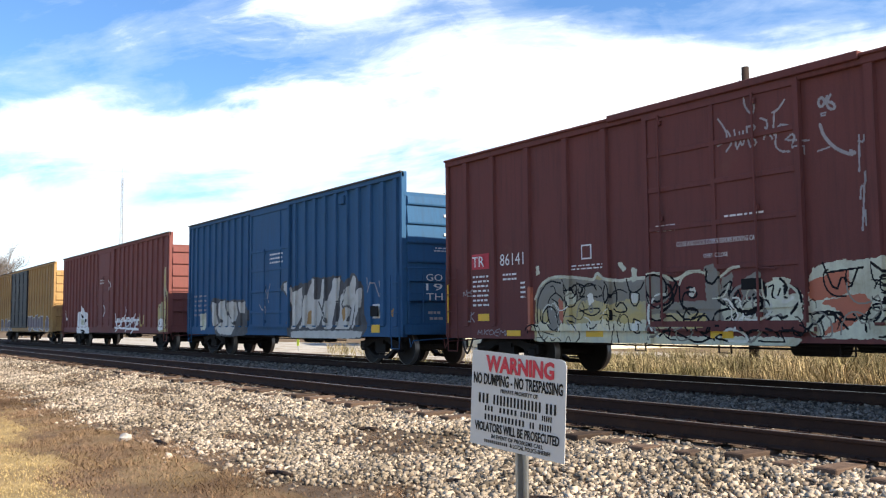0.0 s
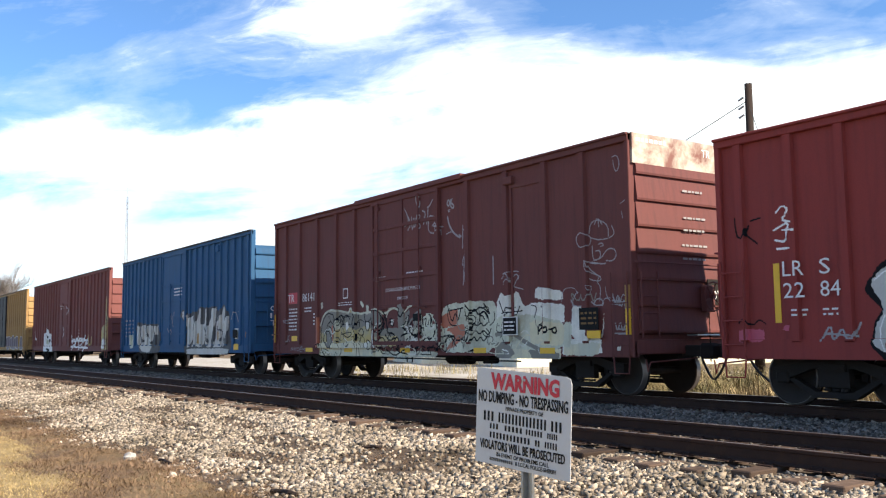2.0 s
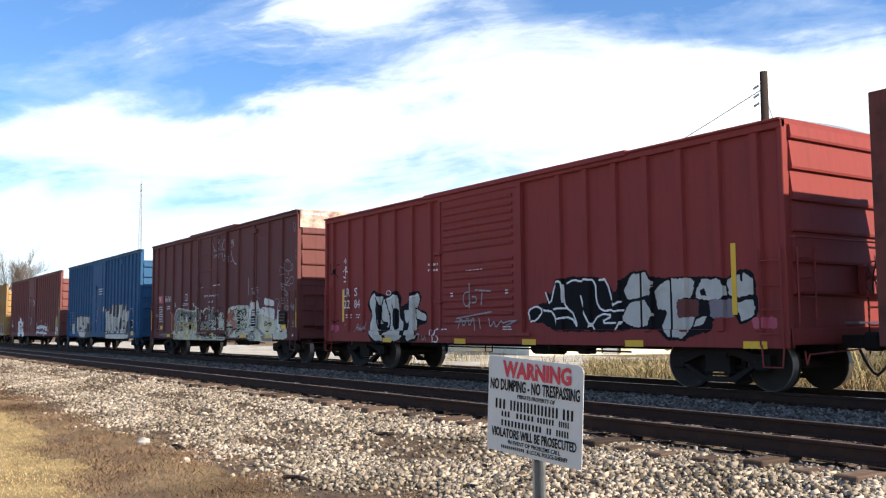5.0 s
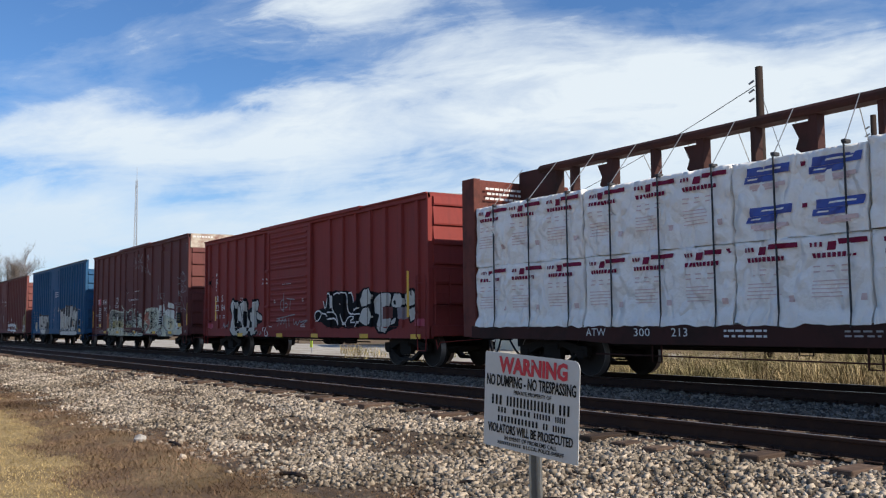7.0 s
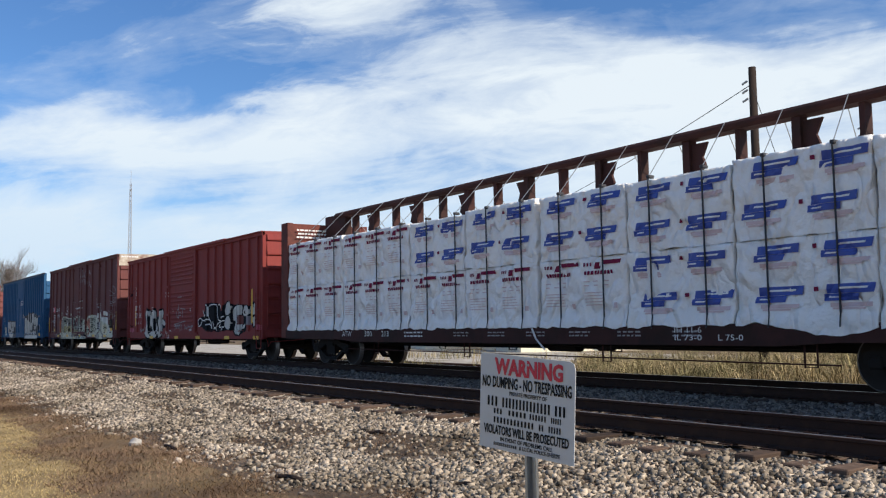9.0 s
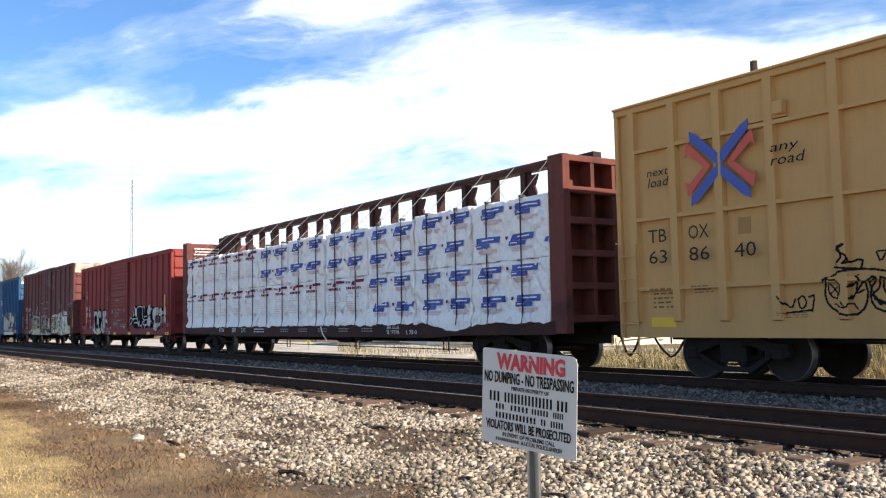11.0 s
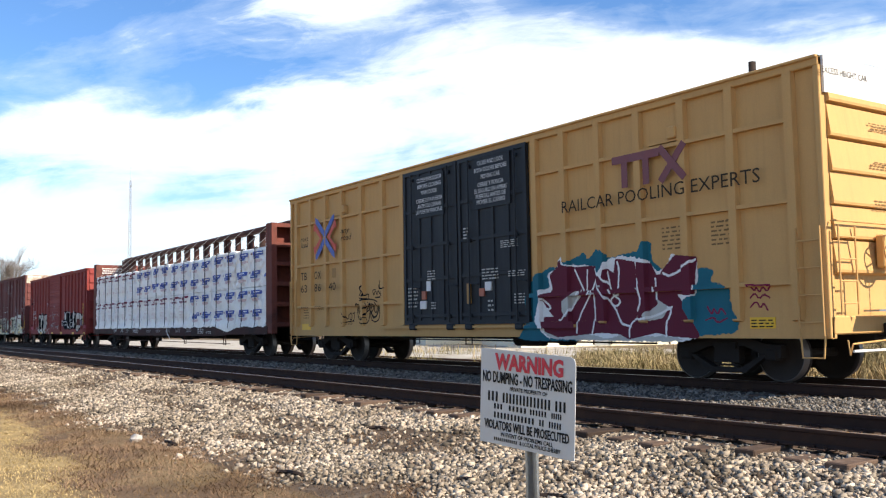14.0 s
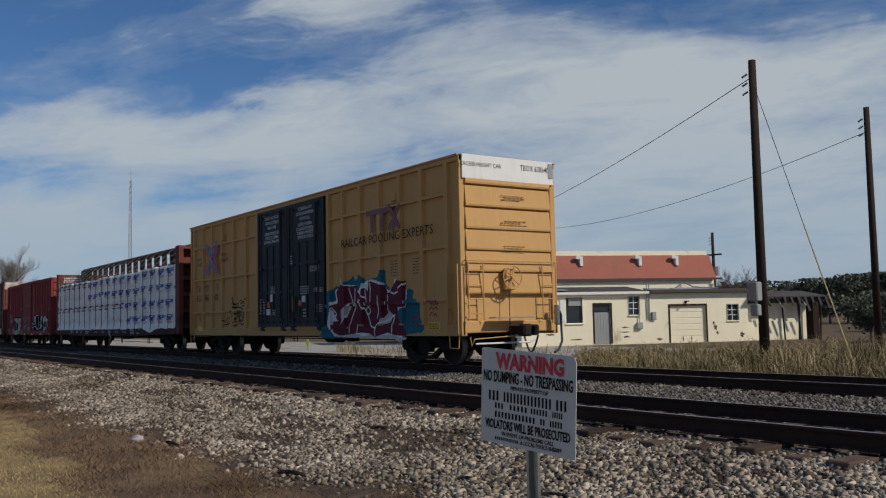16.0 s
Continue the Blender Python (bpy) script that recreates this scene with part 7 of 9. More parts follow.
c.line(way("-5.36,3.08 -5.42,2.40"), .016, 5)
c.line(way("-4.27,2.97 -4.27,2.35"), .016, 5)
c.scribble(-12.6, -9.8, 0.78, 1.85, 30, 0.013, (4, 4, 6, 8), 0.30)
c.scribble(-9.6, -6.5, 0.76, 1.75, 46, 0.020, (4, 2, 4, 6, 4, 8), 0.38)
c.scribble(-6.3, -4.4, 0.85, 1.85, 26, 0.013, (4, 4, 6), 0.30)
c.scribble(-4.2, -2.1, 0.80, 1.80, 16, 0.012, (6, 4, 1, 8), 0.35)
c.scribble(-1.8, -0.5, 1.75, 2.15, 7, 0.010, (5,), 0.30)
# chalk tags and the drawing of a hat and a beak
c.line(way("-7.34,4.79 -7.33,4.63 -7.24,4.48 -7.17,4.45 -7.13,4.56 -7.20,4.74"), .017, 5)
c.line(way("-7.86,4.49 -7.77,4.37 -7.68,4.20 -7.73,4.09 -7.88,4.04"), .017, 5)
c.line(way("-7.68,4.26 -7.57,4.07 -7.71,3.92"), .017, 5)
c.line(way("-7.54,4.25 -7.51,3.90 -7.44,4.01"), .017, 5)
c.line(way("-7.44,4.20 -7.42,3.97 -7.35,3.99 -7.37,4.20"), .017, 5)
c.line(way("-7.30,4.25 -7.26,3.92 -7.16,3.92 -7.11,3.99 -7.26,4.09 -7.10,4.25 -7.30,4.26"), .017, 5)
c.line(way("-7.03,4.35 -6.88,4.28 -6.98,4.00"), .017, 5)
c.line(way("-6.95,4.19 -6.82,3.98"), .017, 5)
c.line(way("-6.77,4.41 -6.81,3.98 -6.70,4.19 -6.54,4.15"), .017, 5)
c.line(way("-6.58,4.56 -6.69,4.43 -6.81,4.40"), .017, 5)
c.line(way("-6.75,4.04 -6.78,3.86 -6.68,3.75 -6.53,3.73"), .016, 5)
c.line(way("-6.59,3.92 -6.46,4.01 -6.38,3.92 -6.51,3.78 -6.33,3.79"), .016, 5)
c.line(way("-6.55,3.91 -6.23,3.86"), .016, 5)
c.line(way("-6.31,3.78 -6.31,3.67"), .016, 5)
c.line(way("-6.02,4.47 -6.05,4.39 -5.99,4.33 -5.93,4.39 -5.97,4.48 -6.02,4.47"), .022, 5)
c.line(way("-5.89,4.48 -5.93,4.42 -5.86,4.27 -5.77,4.27 -5.79,4.36 -5.90,4.40 -5.84,4.49"), .022, 5)
c.line(way("-6.01,4.23 -5.92,4.24"), .014, 5)
c.line(way("-6.00,4.20 -5.94,4.20"), .014, 5)
c.line(way("-6.03,4.07 -5.98,3.90 -5.85,3.72 -5.71,3.61 -5.53,3.53"), .026, 5)
c.line(way("-5.55,3.59 -5.49,3.55"), .026, 5)
c.line(way("-6.08,3.67 -5.89,3.70"), .014, 5)
c.line(way("-5.41,3.80 -5.43,3.27"), .016, 5)
c.line(way("-5.34,3.79 -5.34,3.69 -5.42,3.71"), .016, 5)
c.line(way("-5.34,3.25 -5.35,3.05 -5.42,3.04 -5.43,2.86"), .016, 5)
c.line(way("-5.37,2.69 -5.36,2.47"), .016, 5)
c.line(way("-1.54,3.12 -1.47,3.21 -1.27,3.19 -1.11,3.09 -1.14,2.95 -1.31,2.91 -1.47,2.93 -1.54,3.05 -1.54,3.12"), .011, 5)
c.line(way("-1.11,3.08 -0.87,3.01 -0.55,3.04 -0.47,3.12 -0.54,3.26"), .011, 5)
c.line(way("-1.17,3.17 -1.12,3.37 -0.98,3.42 -0.77,3.37 -0.64,3.26 -0.64,3.07"), .011, 5)
c.line(way("-0.91,3.43 -0.89,3.29"), .011, 5)
c.line(way("-0.89,3.43 -0.80,3.32"), .011, 5)
c.line(way("-0.95,3.44 -1.01,3.33"), .011, 5)
c.line(way("-1.09,2.92 -1.08,2.71 -1.03,2.61 -0.86,2.68 -0.88,2.82 -0.99,2.81"), .011, 5)
c.line(way("-0.90,2.94 -0.82,2.96 -0.77,2.90 -0.85,2.89"), .011, 5)
c.line(way("-1.05,2.63 -0.84,2.66 -0.69,2.82 -0.51,2.83 -0.42,2.70 -0.53,2.58 -0.71,2.60"), .011, 5)
c.line(way("-1.27,2.64 -1.06,2.56 -0.74,2.55"), .011, 5)
c.line(way("-1.25,2.63 -1.20,2.48 -0.99,2.35 -0.86,2.29 -0.89,2.22 -1.08,2.24 -1.19,2.28"), .011, 5)
c.line(way("-0.48,4.59 -0.35,4.61 -0.28,4.43 -0.37,4.27 -0.44,4.38 -0.46,4.52"), .009, 5)
c.line(way("-0.31,3.66 -0.18,3.71"), .009, 5)
c.line(way("-0.27,3.50 -0.25,3.38"), .009, 5)
c.line(way("-0.57,1.97 -0.53,1.74 -0.41,1.98 -0.41,1.64 -0.32,1.95 -0.21,1.88 -0.24,1.64"), .011, 5)
c.line(way("-0.60,1.83 -0.20,1.77"), .011, 5)
for shapes, x0, x1, z0, z1, r in (("MKOEMAN", -14.7, -13.3, 0.82, 0.95, 0.010), ("NE", -15.2, -14.9, 1.7, 1.85, 0.012), ("K", -15.05, -14.85, 1.15, 1.35, 0.012)):
    c.tag(shapes, x0, x1, z0, z1, r, 5)
INKS = {1: "tag_cream", 2: "tag_mint", 3: "tag_orange", 4: "tag_black", 5: "chalk", 6: "tag_dusk", 7: "tag_straw", 8: "tag_pale"}
c.emit(brown_car, surf, INKS, (-12.9, -9.6, -6.35, -4.2, -1.8), ("thin chalk tags", "yellow-grey outlined bubble letters", "smoky grey layered graffiti on the door", "mint and orange graffiti with black tags",
                                                                  "pale mint and white sprayed panel", "white sprayed patch and chalk drawing"))
flush = lambda x, z: np.full(np.shape(x), -HALF)
side_text(brown_car, flush, "TR", -14.82, 2.36, 0.24, "letter_white", -14.38)
plate(brown_car, surf, -14.92, -14.28, 2.31, 2.66, "sign_red", "mark_panel", "faded red patch behind the letters")
flush = lambda x, z: np.full(np.shape(x), -HALF)
side_text(brown_car, flush, "86141", -13.8, 2.34, 0.26, "letter_white", -13.0)
small_print(brown_car, surf, -14.9, -14.3, 1.45, 2.2, 7, "letter_white", 3)
small_print(brown_car, surf, -13.8, -13.3, 2.0, 2.2, 2, "letter_white", 4)
small_print(brown_car, surf, -13.2, -12.95, 1.6, 2.0, 4, "letter_white", 5)
small_print(brown_car, surf, -11.6, -10.7, 2.12, 2.25, 2, "letter_white", 6)
side_text(brown_car, surf, "CLOSE AND LOCK DOORS BEFORE MOVING CAR", -8.83, 2.40, 0.085, "letter_white", -7.17)
side_text(brown_car, surf, "OPEN  CLOSE", -8.25, 2.17, 0.07, "letter_white", -7.75)
small_print(brown_car, surf, -7.8, -7.0, 2.80, 2.88, 1, "letter_white", 7)
small_print(brown_car, surf, -9.3, -8.85, 2.68, 2.84, 2, "letter_white", 8)
plate(brown_car, surf, -14.7, -14.3, 1.14, 1.30, "marker_yellow", "warning_label", "yellow stencilled label")
for a, b, d, e in ((-3.87, -3.38, 1.20, 1.60),):
    part("panel_frame", B(a, b, -HALF - 0.008, -HALF + 0.02, d, e), M["letter_white"], brown_car)
plate(brown_car, flush, -3.85, -3.4, 1.22, 1.58, "letter_black", "data_panel", "black data panel with a white frame")
plate(brown_car, flush, -1.43, -0.9, 1.28, 1.71, "letter_black", "data_panel", "black consolidated stencil panel")
plate(brown_car, flush, -1.22, -0.85, 1.11, 1.26, "marker_yellow", "warning_label", "yellow stencilled label")
plate(brown_car, surf, -7.5, -7.12, 1.6, 1.78, "letter_black", "data_panel", "small black notice")
f = plate(brown_car, surf, -11.3, -11.02, 2.33, 2.62, "letter_white", "clearance_box", "white outlined clearance box")
part("box_fill", B(-11.27, -11.05, -SKIN - 0.016, -SKIN - 0.0125, 2.36, 2.59), M["brown"], f)
small_print(brown_car, lambda x, z: np.full(np.shape(x), -HALF - 0.013), -1.38, -0.95, 1.36, 1.66, 3, "letter_faint", 51)
small_print(brown_car, lambda x, z: np.full(np.shape(x), -HALF - 0.013), -3.81, -3.44, 1.28, 1.53, 3, "letter_white", 52)
reflectors(brown_car, surf, [-13.64, -11.18, -8.18, -5.0, -2.68])
part("reflector", B(-0.17, -0.04, -HALF - 0.02, -HALF - 0.008, 1.17, 1.66), M["marker_yellow"], brown_car, "yellow reflective strip")
part("reflector", B(-0.17, -0.04, -HALF - 0.02, -HALF - 0.008, 1.67, 2.1), M["tag_ochre"], brown_car, "dirty ochre reflective strip")
part("reflector", B(-15.86, -15.76, -HALF - 0.02, -HALF - 0.008, 1.1, 2.0), M["marker_yellow"], brown_car, "tall yellow reflective strip")

# red box car
posts = [-0.55] + [-1.35 - k * 0.82 for k in range(6)] + [-10.35 - k * 0.88 for k in range(6)] + [-15.7]
surf = side_surface(posts, 0.17, [(-9.9, -6.63)], [], [], deep=0.085, track=(-13.3, -6.4))
c = Canvas(-15.9, -0.2, 0.68, 3.4, 0.0125, 8)
c.fill("-13.65,1.78 -13.31,2.19 -12.87,2.07 -12.59,1.99 -11.99,2.11 -11.78,1.95 -11.83,1.68 -11.49,1.77 -11.35,2.03 -10.91,2.07 -10.80,1.90 -10.96,1.61 -10.54,1.51 -10.57,1.22 -10.98,1.19 -10.96,0.80 -11.61,0.73 -11.95,0.79 -12.87,0.71 -13.36,0.74 -13.57,0.99 -13.33,1.43", 4)
c.fill("-13.54,1.88 -13.26,2.11 -13.02,1.97 -13.08,1.57 -12.94,1.28 -12.81,0.99 -12.77,0.77 -13.25,0.79 -13.53,0.99 -13.46,1.29 -13.33,1.47", 1, edge=4)
c.fill("-13.07,1.97 -12.78,2.00 -12.55,1.70 -12.38,1.34 -12.48,1.13 -12.90,1.21 -12.79,1.64", 1, edge=4)
c.fill("-12.64,1.92 -12.04,2.03 -11.92,1.75 -11.88,1.40 -11.67,1.27 -11.73,0.93 -11.91,0.80 -12.58,0.75 -12.67,0.99 -12.39,1.06 -12.33,1.41 -12.50,1.70", 1, edge=4)
c.fill("-12.14,1.65 -11.92,1.61 -11.92,1.13 -12.07,1.06 -12.15,1.27", 4)
c.fill("-11.33,1.93 -10.95,2.01 -10.88,1.87 -11.05,1.52 -11.03,0.87 -11.52,0.78 -11.56,1.00 -11.38,1.39", 1, edge=4)
c.fill("-11.08,1.62 -10.58,1.44 -10.61,1.28 -11.05,1.36", 1, edge=4)
c.fill("-11.68,1.60 -11.37,1.59 -11.38,1.26 -11.59,1.26", 1, edge=4)
c.fill("-12.87,1.24 -12.47,1.28 -12.59,1.03 -12.84,1.07", 4)
c.line(way("-12.71,1.99 -12.88,1.64 -12.83,1.29 -12.56,1.26"), 0.026, 4)
c.line(way("-13.03,1.64 -13.00,1.25 -12.78,0.98 -12.50,1.08"), 0.026, 4)
c.line(way("-11.69,1.64 -11.66,1.26 -11.76,0.83"), 0.024, 4)
c.line(way("-11.37,1.63 -11.41,1.26 -11.56,1.00"), 0.024, 4)
c.line(way("-11.05,1.34 -10.74,1.28 -10.61,1.28"), 0.024, 4)
c.line(way("-12.26,1.97 -12.14,1.65"), 0.022, 4)
c.line(way("-12.67,0.99 -12.34,1.06"), 0.022, 4)
c.line(way("-12.63,0.78 -12.67,0.99"), 0.014, 4)
c.line(way("-13.46,1.90 -13.26,2.05 -13.04,1.99"), .010, 5)
c.line(way("-12.54,1.90 -12.07,1.99"), .010, 5)
c.line(way("-11.30,1.91 -10.99,1.96"), .010, 5)
c.line(way("-13.33,1.40 -13.44,1.14 -13.35,0.88"), .010, 5)
c.line(way("-14.35,1.03 -14.18,1.30 -14.16,0.99 -13.98,1.26 -13.86,0.99 -13.70,1.29"), .016, 6)
c.line(way("-14.29,1.14 -13.75,1.10"), .016, 6)
c.line(way("-10.93,0.83 -10.93,0.96 -10.79,0.96"), .014, 6)
c.line(way("-10.76,0.93 -10.76,0.80 -10.66,0.84 -10.64,0.96 -10.59,0.81"), .014, 6)
c.line(way("-10.30,1.06 -10.28,0.78"), .018, 5)
c.line(way("-10.18,1.06 -10.05,1.11 -10.07,0.97 -10.16,0.94 -10.02,0.87 -10.08,0.76 -10.21,0.78"), .018, 5)
c.line(way("-15.04,3.07 -14.92,3.18 -14.74,3.08 -14.98,2.95 -14.75,2.89"), .016, 5)
c.line(way("-15.10,2.79 -14.75,2.93 -14.87,2.58 -15.07,2.63"), .016, 5)
c.line(way("-14.93,2.78 -14.70,2.76"), .016, 5)
c.line(way("-15.05,2.49 -14.79,2.48"), .016, 5)
c.line(way("-15.80,3.06 -15.72,2.64 -15.53,2.95 -15.66,2.80 -15.41,2.61"), .014, 4)
c.line(way("-15.53,2.99 -15.34,3.02"), .014, 4)
c.line(way("-15.81,1.32 -15.69,1.40 -15.57,1.27 -15.44,1.39 -15.32,1.31"), .012, 4)
c.fill("-15.82,1.22 -15.35,1.23 -15.35,1.03 -15.82,1.01", 3)
c.fill("-15.00,1.27 -14.88,1.27 -14.89,1.19 -15.00,1.19", 3)
c.line(way("-12.58,2.12 -12.35,2.12 -12.35,2.01 -12.59,2.02 -12.58,2.12"), .008, 5)
c.line(way("-8.56,1.96 -8.79,1.93 -8.83,1.73 -8.68,1.59 -8.51,1.72"), .016, 6)
c.line(way("-8.57,2.15 -8.57,1.57"), .016, 6)
c.line(way("-8.33,1.99 -7.74,1.94"), .016, 6)
c.line(way("-8.06,1.94 -8.10,1.63"), .016, 6)
c.line(way("-8.45,1.84 -8.28,1.83 -8.29,1.70 -8.45,1.70"), .016, 6)
c.line(way("-9.04,1.10 -8.92,1.38 -8.81,1.10 -8.63,1.41 -8.58,1.10 -8.41,1.41 -8.36,1.06"), .016, 6)
c.line(way("-9.16,1.26 -8.35,1.29"), .016, 6)
c.line(way("-9.10,1.34 -7.70,1.47"), .016, 6)
c.line(way("-8.19,1.33 -8.14,1.10"), .016, 6)
c.line(way("-7.81,1.32 -7.77,1.10 -7.60,1.28 -7.56,1.09 -7.35,1.28 -7.30,1.20 -7.10,1.25 -6.81,1.27"), .016, 6)
c.line(way("-7.15,1.16 -6.86,1.25"), .016, 6)
c.fill("-6.53,1.50 -6.24,1.58 -5.85,1.65 -5.90,1.87 -5.74,1.79 -5.63,2.10 -5.36,2.11 -5.19,2.14 -4.72,2.12 -4.31,2.09 -4.06,1.97 -3.92,1.77 -3.77,1.81 -3.72,2.01 -3.43,2.15 -3.06,2.16 -2.86,2.01 -2.51,1.99 -1.82,1.97 -1.57,1.97 -1.20,1.92 -0.96,2.06 -0.72,2.03 -0.59,1.86 -0.59,1.66 -0.50,1.41 -0.65,1.21 -0.97,1.14 -1.09,1.29 -1.53,1.24 -1.58,1.01 -1.91,0.97 -2.17,0.85 -2.57,0.87 -2.83,1.06 -3.44,1.07 -3.92,1.01 -5.68,1.03 -6.01,1.20 -6.47,1.23", 4)
c.line(way("-6.47,1.29 -6.53,1.48 -6.24,1.57 -6.01,1.47 -6.24,1.26 -6.44,1.24"), .020, 5)
c.line(way("-6.01,1.47 -5.68,1.44 -5.57,1.07"), .020, 5)
c.line(way("-5.93,1.84 -5.79,1.55 -5.63,2.02 -5.46,2.07 -5.36,2.01 -5.35,1.59 -5.25,1.51"), .020, 5)
c.line(way("-5.68,1.49 -5.14,1.51 -4.93,1.07 -5.14,1.33 -5.57,1.28"), .020, 5)
c.line(way("-5.25,2.01 -5.04,2.08 -4.83,2.02 -4.72,2.07 -4.41,2.03 -4.41,1.63 -4.26,1.42 -3.92,1.44"), .020, 5)
c.line(way("-4.85,1.74 -4.77,1.48 -4.47,1.07"), .020, 5)
c.line(way("-4.31,2.03 -4.11,2.05 -3.92,1.51 -3.72,1.59"), .020, 5)
c.line(way("-4.57,1.12 -4.31,1.37 -3.92,1.34 -4.31,1.19 -3.82,1.19"), .018, 5)
c.line(way("-3.92,1.41 -3.53,1.43 -3.82,1.06"), .018, 5)
c.fill("-3.64,1.81 -3.43,2.10 -3.01,2.12 -2.89,1.93 -2.92,1.69 -3.15,1.67 -3.53,1.61", 1, edge=4)
c.fill("-3.53,1.53 -3.34,1.60 -3.01,1.59 -2.88,1.35 -3.02,1.11 -3.44,1.11 -3.72,1.26", 1, edge=4)
c.line(way("-3.20,2.13 -3.20,1.11"), .020, 4)
c.fill("-2.86,1.79 -2.51,1.97 -1.91,1.95 -1.99,1.62 -2.32,1.58 -2.33,1.30 -1.87,1.27 -2.17,0.90 -2.52,0.92 -2.70,1.11 -2.56,1.35 -2.56,1.40 -2.79,1.42", 1, edge=4)
c.fill("-1.89,1.76 -1.74,1.93 -1.32,1.91 -1.20,1.65 -1.37,1.56 -1.89,1.58", 1, edge=4)
c.fill("-1.81,1.74 -1.70,1.76 -1.66,1.64 -1.78,1.63", 4)
c.fill("-1.91,1.25 -1.66,1.29 -1.74,1.13 -1.96,1.11", 1, edge=4)
c.fill("-1.24,1.88 -0.88,2.00 -0.67,1.86 -0.65,1.64 -0.88,1.60 -1.16,1.60", 1, edge=4)
c.fill("-1.12,1.49 -0.73,1.55 -0.58,1.41 -0.73,1.26 -0.93,1.19 -1.01,1.33", 1, edge=4)
c.line(way("-2.47,1.96 -2.46,0.92"), .024, 4)
c.line(way("-0.92,2.01 -0.92,1.87"), .024, 4)
c.fill("-2.34,1.59 -1.84,1.59 -1.84,1.27 -2.34,1.27", 2)
c.fill("-1.61,1.57 -1.04,1.56 -1.07,1.26 -1.59,1.25", 7)
c.fill("-0.73,1.25 -0.25,1.25 -0.27,1.07 -0.73,1.07", 3)
c.emit(red_car, surf, {1: "tag_silver", 2: "brown", 3: "tag_pink", 4: "tag_black", 5: "tag_white", 6: "chalk", 7: "tag_mauve"}, (-13.85, -10.6, -6.7, -3.5),
       ("small black and white tags", "silver graffiti letters outlined in black", "faint white tags on the door", "black graffiti letters with white lines", "fat silver graffiti letters outlined in black"))
side_text(red_car, flush, "LR", -14.92, 2.04, 0.24, "letter_white", -14.55)
side_text(red_car, flush, "S", -14.28, 2.04, 0.24, "letter_white", -14.1)
side_text(red_car, flush, "22", -14.92, 1.70, 0.24, "letter_white", -14.55)
side_text(red_car, flush, "84", -14.28, 1.70, 0.24, "letter_white", -13.95)
small_print(red_car, surf, -14.8, -14.55, 1.4, 1.55, 2, "letter_white", 11)
small_print(red_car, surf, -14.3, -14.05, 1.4, 1.55, 2, "letter_white", 12)
small_print(red_car, surf, -10.4, -10.05, 2.5, 2.78, 2, "letter_white", 13)
small_print(red_car, surf, -8.7, -8.0, 2.44, 2.49, 1, "letter_white", 14)
small_print(red_car, surf, -7.3, -6.95, 1.05, 1.16, 2, "letter_white", 15)
small_print(red_car, surf, -9.75, -9.5, 1.05, 1.12, 1, "letter_white", 16)
for x in (-9.35, -7.2):
    small_print(red_car, surf, x, x + 0.12, 1.85, 1.98, 2, "letter_white", 17)
plate(red_car, surf, -15.13, -15.02, 1.32, 2.26, "marker_yellow", "reflector", "tall yellow reflective strip")
plate(red_car, surf, -1.12, -1.02, 1.3, 2.5, "marker_yellow", "reflector", "tall yellow reflective strip")
reflectors(red_car, surf, [-12.73, -9.3, -6.7, -3.6, -0.9], 0.80)

# ochre box car
posts = [-0.55, -1.68, -2.72, -3.78, -4.84, -5.86, -6.75] + [-YELLOW_L + d for d in (0.45, 1.42, 2.42, 3.45, 4.6, 5.75, 6.78)]
surf = side_surface(posts, 0.19, [(-11.95, -9.58), (-9.52, -6.98)], [1.25, 2.16], [], (1.62, 2.9, 4.18), track=(-13.2, -5.6), proud=PROUD)
c = Canvas(-18.5, -0.6, 0.66, 2.75, 0.0125, 21)
c.fill("-7.52,0.65 -7.03,1.10 -7.17,1.52 -6.99,1.93 -6.48,2.18 -6.09,2.19 -5.71,2.30 -5.36,2.43 -5.26,2.27 -4.99,2.47 -4.77,2.42 -4.70,2.26 -4.41,2.30 -4.08,2.34 -3.85,2.32 -3.73,2.52 -3.58,2.50 -3.56,2.12 -3.27,1.93 -2.57,1.94 -2.31,1.94 -2.17,1.89 -2.26,1.70 -1.88,1.63 -1.86,1.36 -1.66,1.09 -1.71,0.83 -2.50,0.78 -3.48,0.71", 1)
c.fill("-6.82,1.10 -6.66,1.51 -6.70,1.71 -6.40,1.77 -6.48,2.04 -6.14,2.19 -6.13,2.36 -5.94,2.38 -5.88,2.21 -5.13,2.15 -4.92,1.96 -4.66,2.26 -4.33,2.29 -3.70,2.19 -3.42,1.91 -3.19,2.09 -3.11,2.25 -2.94,2.16 -2.56,2.15 -2.51,1.88 -2.58,1.50 -2.88,1.37 -2.72,1.05 -2.47,0.78 -2.84,0.67 -6.39,0.70 -6.68,0.83", 3)
c.fill("-6.63,0.86 -5.96,0.76 -5.24,0.81 -4.73,0.71 -4.40,0.80 -3.77,0.76 -3.19,0.78 -2.84,0.71 -3.19,0.66 -6.35,0.70", 4)
